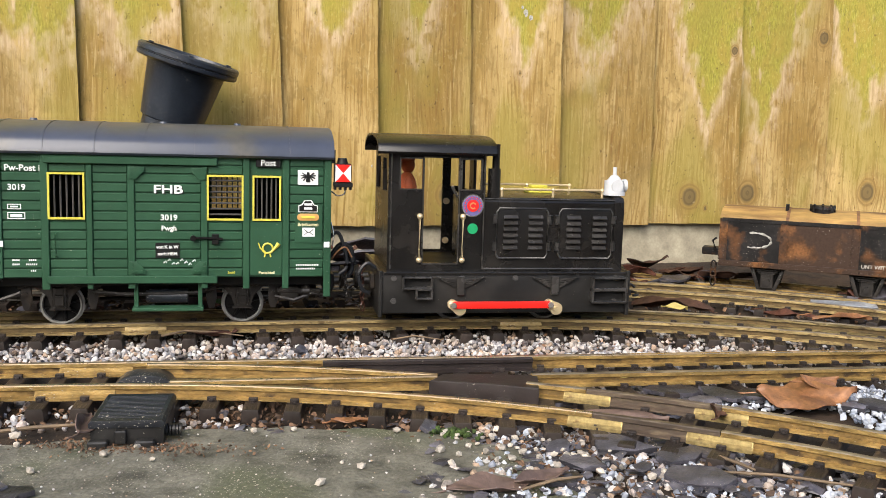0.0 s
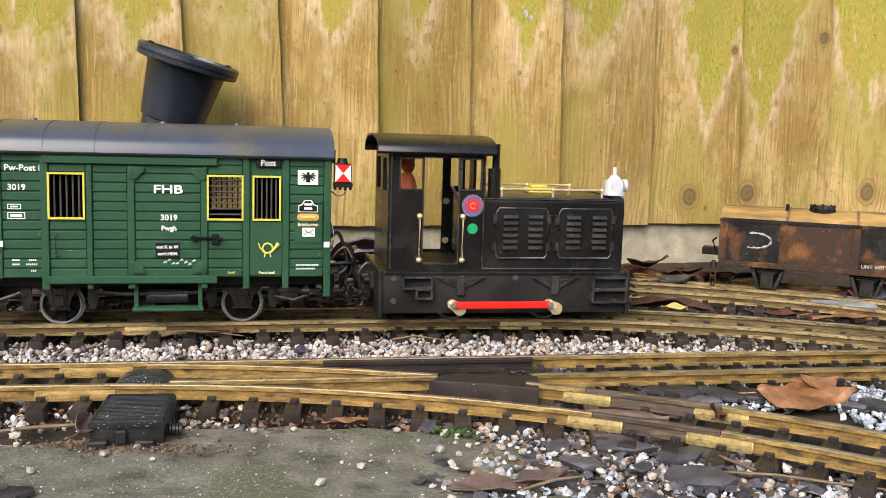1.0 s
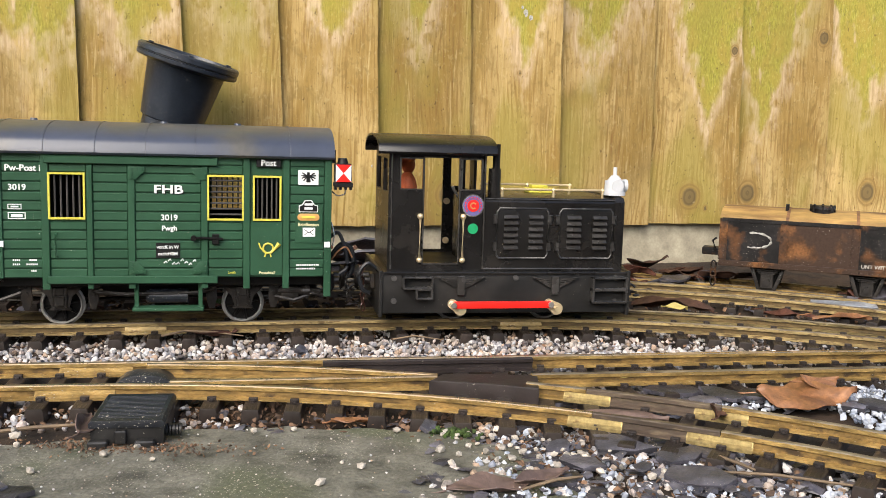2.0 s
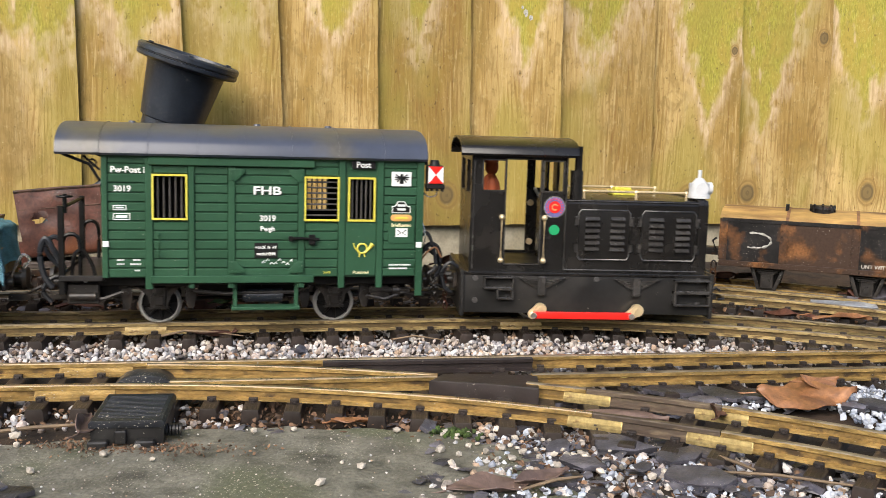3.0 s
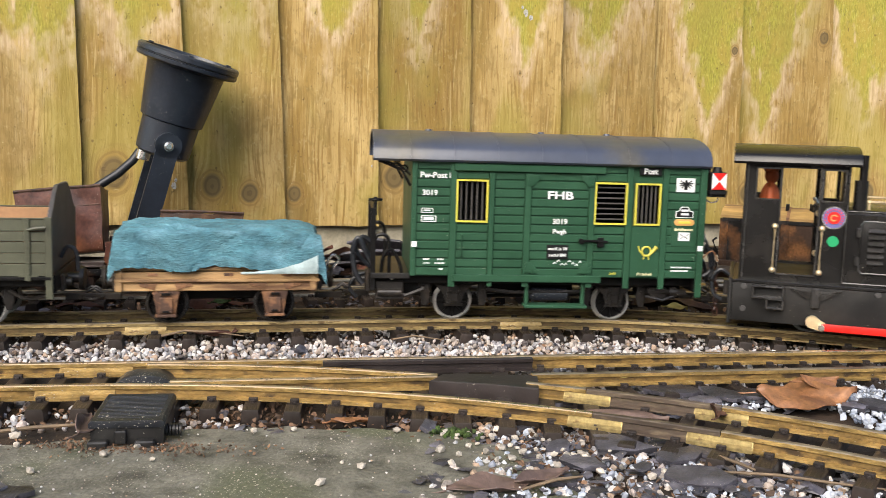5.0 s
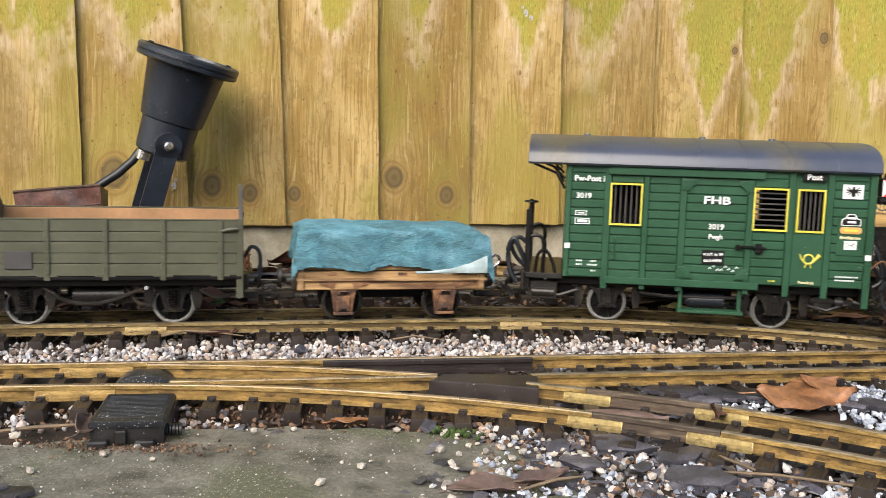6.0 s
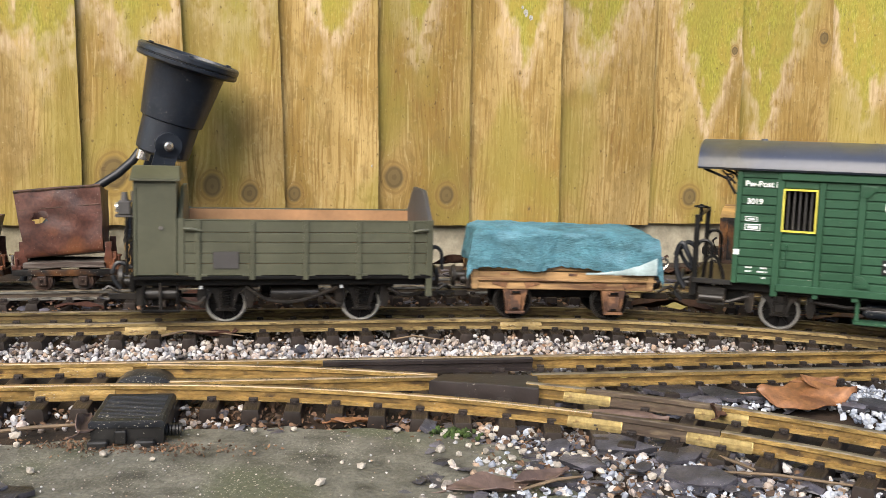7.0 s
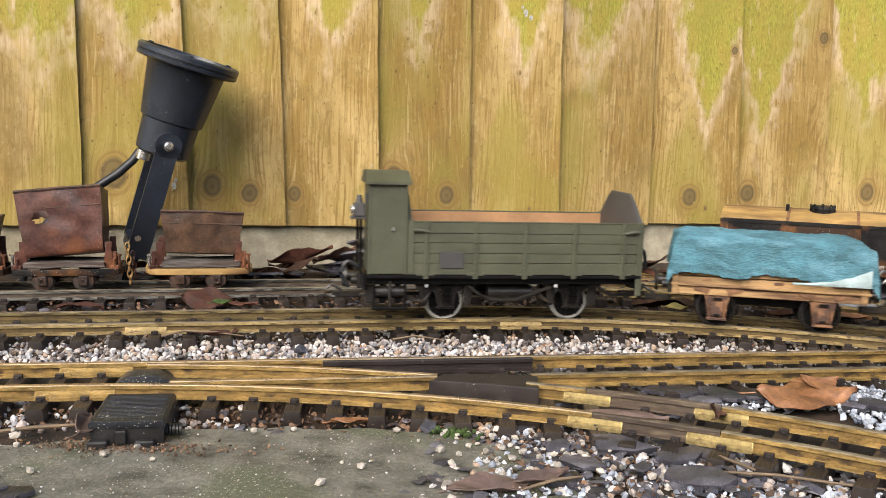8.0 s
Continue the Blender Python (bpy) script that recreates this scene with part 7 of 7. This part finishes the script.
leaf(26, 424, -13, 44, 22, 15, 0.15, 0.3, (0, 0), "leafmauve", "brown leaf on the slate slab", 0.1)
leaf(50, 432, -12, 34, 14, 35, 0.3, 0.5, (6, 0), "leafmauve", "rolled brown leaf on the slate slab")
leaf(-49, 514, -12, 22, 12, 5, 0.1, 0.2, (0, 0), "leaforange", "bright brown leaf between two sleepers")
leaf(157, 520, -3, 18, 14, 80, 0.3, 0.6, (30, 0), "leafdark", "dark curled leaf stuck against the rail")
leaf(-172, 705, -9, 34, 10, 10, 0.3, 0.6, (0, 0), "leafred", "rolled red-brown leaf on the gravel")
for i in range(34):
    s = random.uniform(-300, 480)
    d = random.uniform(42, 112)
    x, y, _a = SIDING.off(s, d)
    if y > fence_at(x) - 22:
        continue
    leaf(x, y, random.uniform(-6, 13), random.uniform(30, 62), random.uniform(18, 32), random.uniform(-60, 60), random.uniform(-0.5, 0.5), random.uniform(-0.6, 0.6),
         (random.uniform(-35, 10), random.uniform(-20, 20)), random.choice(("leafdark", "leafdark", "leafred")), "dark damp leaf in the litter by the fence")
leaf(-146, 975, 12, 70, 34, 20, 0.4, 0.5, (-30, -12), "leafred", "large red-brown leaf on the litter by the fence")
leaf(-112, 985, 14, 52, 30, 30, 0.2, 0.4, (-25, -15), "leafdark", "pointed dark brown leaf on the litter by the fence")


strip = part("metal_strip", B(-30, 30, -6, 6, -1, 1, 0.4), "zinc")
strip.matrix_basis = pose(0.385, 0.893, -0.004, 14, 0, -6)
tagged(strip, "pale grey zinc strip lying by the spur rails", "metal strip")


def slate_piece(x, y, z, a, b, rz, tilt=(0, 0)):
    bm = bmesh.new()
    rnd = random.Random(int(x * 31 + y * 17))
    n = rnd.choice((5, 6, 7))
    pts = []
    for k in range(n):
        q = 2 * math.pi * (k + rnd.uniform(-0.3, 0.3)) / n
        r = rnd.uniform(0.75, 1.2)
        pts.append((a * r * math.cos(q), b * r * math.sin(q)))
    prism(bm, pts, "z", -1.3, 1.3, 0.25)
    bmesh.ops.subdivide_edges(bm, edges=[e for e in bm.edges if e.calc_length() > 5], cuts=2)
    for v in bm.verts:
        v.co.z += 1.0 * noise.noise(v.co * 0.12 + Vector((x, y, 0)))
        v.co.xy += Vector((noise.noise(v.co * 0.25), noise.noise(v.co * 0.25 + Vector((4, 4, 4))))) * 1.4
    ob = part("slate_piece", bm, "slate", None, smooth=25)
    ob.matrix_basis = pose(x / 1000, y / 1000, z / 1000, tilt[0], tilt[1], rz)
    return tagged(ob, "flat piece of dark purple-grey slate", "slate piece", "slate pieces")


for row in ((96, 483, -11, 21, 9, -8, (14, 0)), (124, 468, -11, 14, 8, 25, (8, 0)), (142, 476, -11, 14, 7, -5, (6, 0)), (128, 438, -11, 17, 10, -12, (10, 0)), (74, 455, -12, 15, 7, -35, (6, 0)), (64, 480, -12, 8, 6, 10, (20, 0)),
            (60, 436, -13, 12, 8, 20, (0, 0)), (150, 590, -10, 18, 9, 5, (5, 0)), (180, 583, -10, 16, 8, -10, (8, 4)), (165, 572, -11, 14, 7, 20, (4, 0)), (205, 590, -11, 13, 8, 0, (4, 0)),
            (272, 560, -8, 18, 5, -28, (16, 0)), (255, 562, -9, 10, 6, 0, (6, 0)), (-5, 503, -10, 7, 5, 60, (30, 0)), (250, 608, -12, 12, 5, 5, (0, 0)), (70, 560, -12, 12, 6, 0, (0, 0)),
            (-82, 1000, 14, 40, 22, 15, (-28, 0)), (-62, 1010, 24, 38, 20, 5, (-30, 6)), (-100, 1006, 4, 34, 18, 30, (-20, 0)), (-185, 960, -2, 24, 14, 10, (-10, 0)), (-225, 930, -4, 22, 12, 0, (-8, 0)), (-262, 905, -6, 22, 12, 20, (-10, 0))):
    slate_piece(*row)
for i in range(46):
    x, y, _a = SIDING.off(random.uniform(-420, 460), random.uniform(38, 105))
    if y < fence_at(x) - 20:
        slate_piece(x, y, random.uniform(-8, 6), random.uniform(10, 24), random.uniform(6, 14), random.uniform(0, 180), (random.uniform(-25, 10), random.uniform(-12, 12)))


def pebble(x, y, r, kind, label="small pale quartz pebble lying on the slate", z=-12.4):
    v, f = ROUND[int(abs(x * 3 + y)) % len(ROUND)]
    bm = bmesh.new()
    r *= 0.8
    vs = [bm.verts.new(Vector(c) * r) for c in v]
    for t in f:
        bm.faces.new([vs[i] for i in t])
    bmesh.ops.subdivide_edges(bm, edges=bm.edges[:], cuts=1, smooth=0.25)
    ob = part("pebble", bm, kind, None, smooth=25)
    ob.matrix_basis = pose(x / 1000, y / 1000, (z + r * 0.45) / 1000, rz=x * 9)
    return tagged(ob, label, "pebble", "loose pebbles")


M["pebble"] = mat("quartz pebble", (0.60, 0.54, 0.46), 0.5, var=0.35, scale=160, bump=0.4, rnd=0.5)
for x, y, r in ((1.6, 470.6, 3.4), (11.1, 463.9, 2.6), (-36.5, 443.2, 2.6), (-53.8, 420, 3.4), (-46.7, 448.6, 1.6), (-22.3, 498.3, 3.0), (25.4, 469.2, 2.7), (7.1, 452.2, 2.4), (-138.9, 445, 1.9), (-164.4, 449.2, 2.8), (-222.6, 480.3, 3.0),
                (-211.6, 459.2, 2.4), (-218, 472, 3.2), (-99, 492, 2.4), (-152, 462, 2.6), (-78, 497, 2.0), (34, 476, 3.0), (44, 470, 2.8), (52, 462, 3.2), (60, 468, 2.6), (38, 460, 3.0), (30, 458, 2.4), (68, 462, 3.0), (16, 478, 2.3), (-10, 484, 1.6),
                (80, 446, 3.0), (92, 452, 2.6), (74, 470, 2.8), (104, 440, 3.0), (112, 448, 2.4), (88, 436, 2.6), (46, 446, 2.4), (60, 452, 2.2), (-190, 425, 2.4), (-203, 418, 3.0)):
    pebble(x, y, r, "pebble")
for x, y, r in ((-102, 676, 5.2), (-77, 678, 3.6), (-108, 680, 3.2), (12, 700, 3.0)):
    pebble(x, y, r, "slate", "black wet stone in the pale gravel", -13)
for i in range(34):
    x, y, _a = BRANCH.off(random.uniform(225, 350), random.uniform(-66, -34))
    pebble(x, y, random.uniform(1.5, 3.1), "pebble")


def twig(pts, r, label):
    bm = bmesh.new()
    tube(bm, pts, r, 6)
    tagged(part("twig", bm, "twig"), label, "twig")


twig([(-240, 478, -13), (-215, 484, -11), (-190, 489, -10), (-176, 492, -9)], [0.9, 1.1, 0.8, 0.5], "thin brown twig lying across the stones")
twig([(140, 448, -11), (165, 440, -9), (190, 434, -10), (215, 430, -11)], [0.6, 0.8, 0.7, 0.4], "dry straw-coloured stalk by the sleepers")
twig([(40, 420, -12), (56, 428, -10), (70, 436, -11)], [0.7, 0.9, 0.5], "short dry stalk on the slab")
twig([(142, 470, -10), (150, 452, -8), (156, 446, -9)], [0.8, 0.9, 0.5], "split straw stalk among the pebbles")
twig([(-36, 705, -8), (-20, 706, -5), (2, 708, -8)], [0.6, 0.7, 0.4], "thin dark twig on the gravel")
twig([(-210, 697, -9), (-193, 700, -5), (-172, 703, -6), (-150, 706, -9)], [0.8, 1.0, 0.8, 0.4], "dark twig crossing the gravel")

moss = [(8 + random.gauss(0, 6), 500 + random.gauss(0, 3), -14 + random.uniform(0, 3), random.uniform(0.8, 1.8)) for _ in range(120)]
scatter("moss", moss, ROUND, "moss", 8, "small tuft of green moss at the slab's edge", "moss")
crumbs = lane(BRANCH, -60, 330, -62, -26, 520, -14.5, (0.8, 2.2), 41) + lane(BRANCH, 60, 330, -20, 20, 300, -14.5, (0.8, 2.4), 42) + lane(MAIN, -460, 420, -84, 60, 700, -14, (0.7, 1.8), 43) + lane(SIDING, -420, 420, -60, 100, 900, -12, (0.9, 2.6), 44)
crumbs += lane(BRANCH, -420, 330, -44, -24, 800, -13.8, (0.4, 1.3), 45) + lane(BRANCH, 275, 440, -100, -30, 260, -13, (0.8, 2.2), 46)
crumbs += [(-160 + random.gauss(0, 30), 464 + random.gauss(0, 5), -12.7, random.uniform(0.3, 1.0)) for _ in range(700)]
M["litter"] = mat("brown leaf litter", (0.19, 0.108, 0.06), 0.8, var=0.4, scale=90, bump=0.4, island=0.6)
scatter("leaf_litter", crumbs, FLAT, "litter", 9, "crumbs of brown leaf litter between the stones", "leaf litter", smooth=False)
specks = [(random.uniform(-240, 70), random.uniform(385, 500), -12.9, random.uniform(0.25, 0.7)) for _ in range(340)]
scatter("grit", specks, ROUND, "gravel", 10, "tiny pale grit specks on the slate slab", "grit")


def splash(x, z, r):
    """A dried white bird dropping on a board."""
    bm = bmesh.new()
    pts = [((1 + 0.7 * noise.noise(Vector((math.cos(q) * 2 + x, math.sin(q) * 2, z)))) * r * math.cos(q) * 0.7, (1 + 0.7 * noise.noise(Vector((math.cos(q) * 2, math.sin(q) * 2 + x, z)))) * r * math.sin(q)) for q in [2 * math.pi * k / 14 for k in range(14)]]
    prism(bm, pts, "y", -0.6, 2)
    ob = part("dried_splash", bm, "chalk")
    i = max(k for k in range(len(SEAMS)) if SEAMS[k] <= x)
    out = 4.0 + FEATHER * ((x - SEAMS[i]) / math.cos(FENCE_ANGLE) + 9) / ((SEAMS[i + 1] - SEAMS[i]) / math.cos(FENCE_ANGLE) + 8)
    ob.matrix_basis = Matrix.Translation((x / 1000, fence_at(x) / 1000, z / 1000)) @ Matrix.Rotation(FENCE_ANGLE, 4, "Z") @ Matrix.Translation((0, -out / 1000, 0))
    tagged(ob, "dried white splash on a fence board", "splash")


for row in ((84, 285, 4), (90, 280, 3), (80, 291, 2), (-85, 108, 2), (-288, 84, 3.5), (-286, 90, 2)):
    splash(*row)
for row in ((-205, 400, -12, 20, 10, -35, (8, 0)), (-188, 396, -12, 12, 8, 10, (4, 0))):
    slate_piece(*row)


# ---- what moves ----
def motions():
    ts = [round(0.1 * k, 1) for k in range(81)]
    plan = ((van, -287.6, 105, Matrix()), (loco, -27.7, 75, Matrix()), (doll, -27.7, 75, pose(-0.006, -0.004, 0.088)),
            (timber_wagon, -528.2, 75, Matrix()), (cloth, -528.2, 75, Matrix()), (gondola, -779.0, 105, Matrix()))
    for ob, s0, base, local in plan:
        walk(ob, [(t, ride(MAIN, s0 + gone(t), base) @ local) for t in ts])
    start = -58.0
    for _, ws, r, kind in wheels:
        p = ws.location.copy()
        walk(ws, [(t, Matrix.Translation(p) @ Matrix.Rotation(radians(start) + gone(t) / r, 4, "Y")) for t in ts])
    rows = []
    for t in ts:
        a = radians(start) + gone(t) / 13.7
        rows.append((t, Matrix.Translation(((30 + 7 * math.sin(a)) / 1000, 0, (13.7 + 7 * math.cos(a)) / 1000))))
    walk(coupling_rod, rows)


motions()
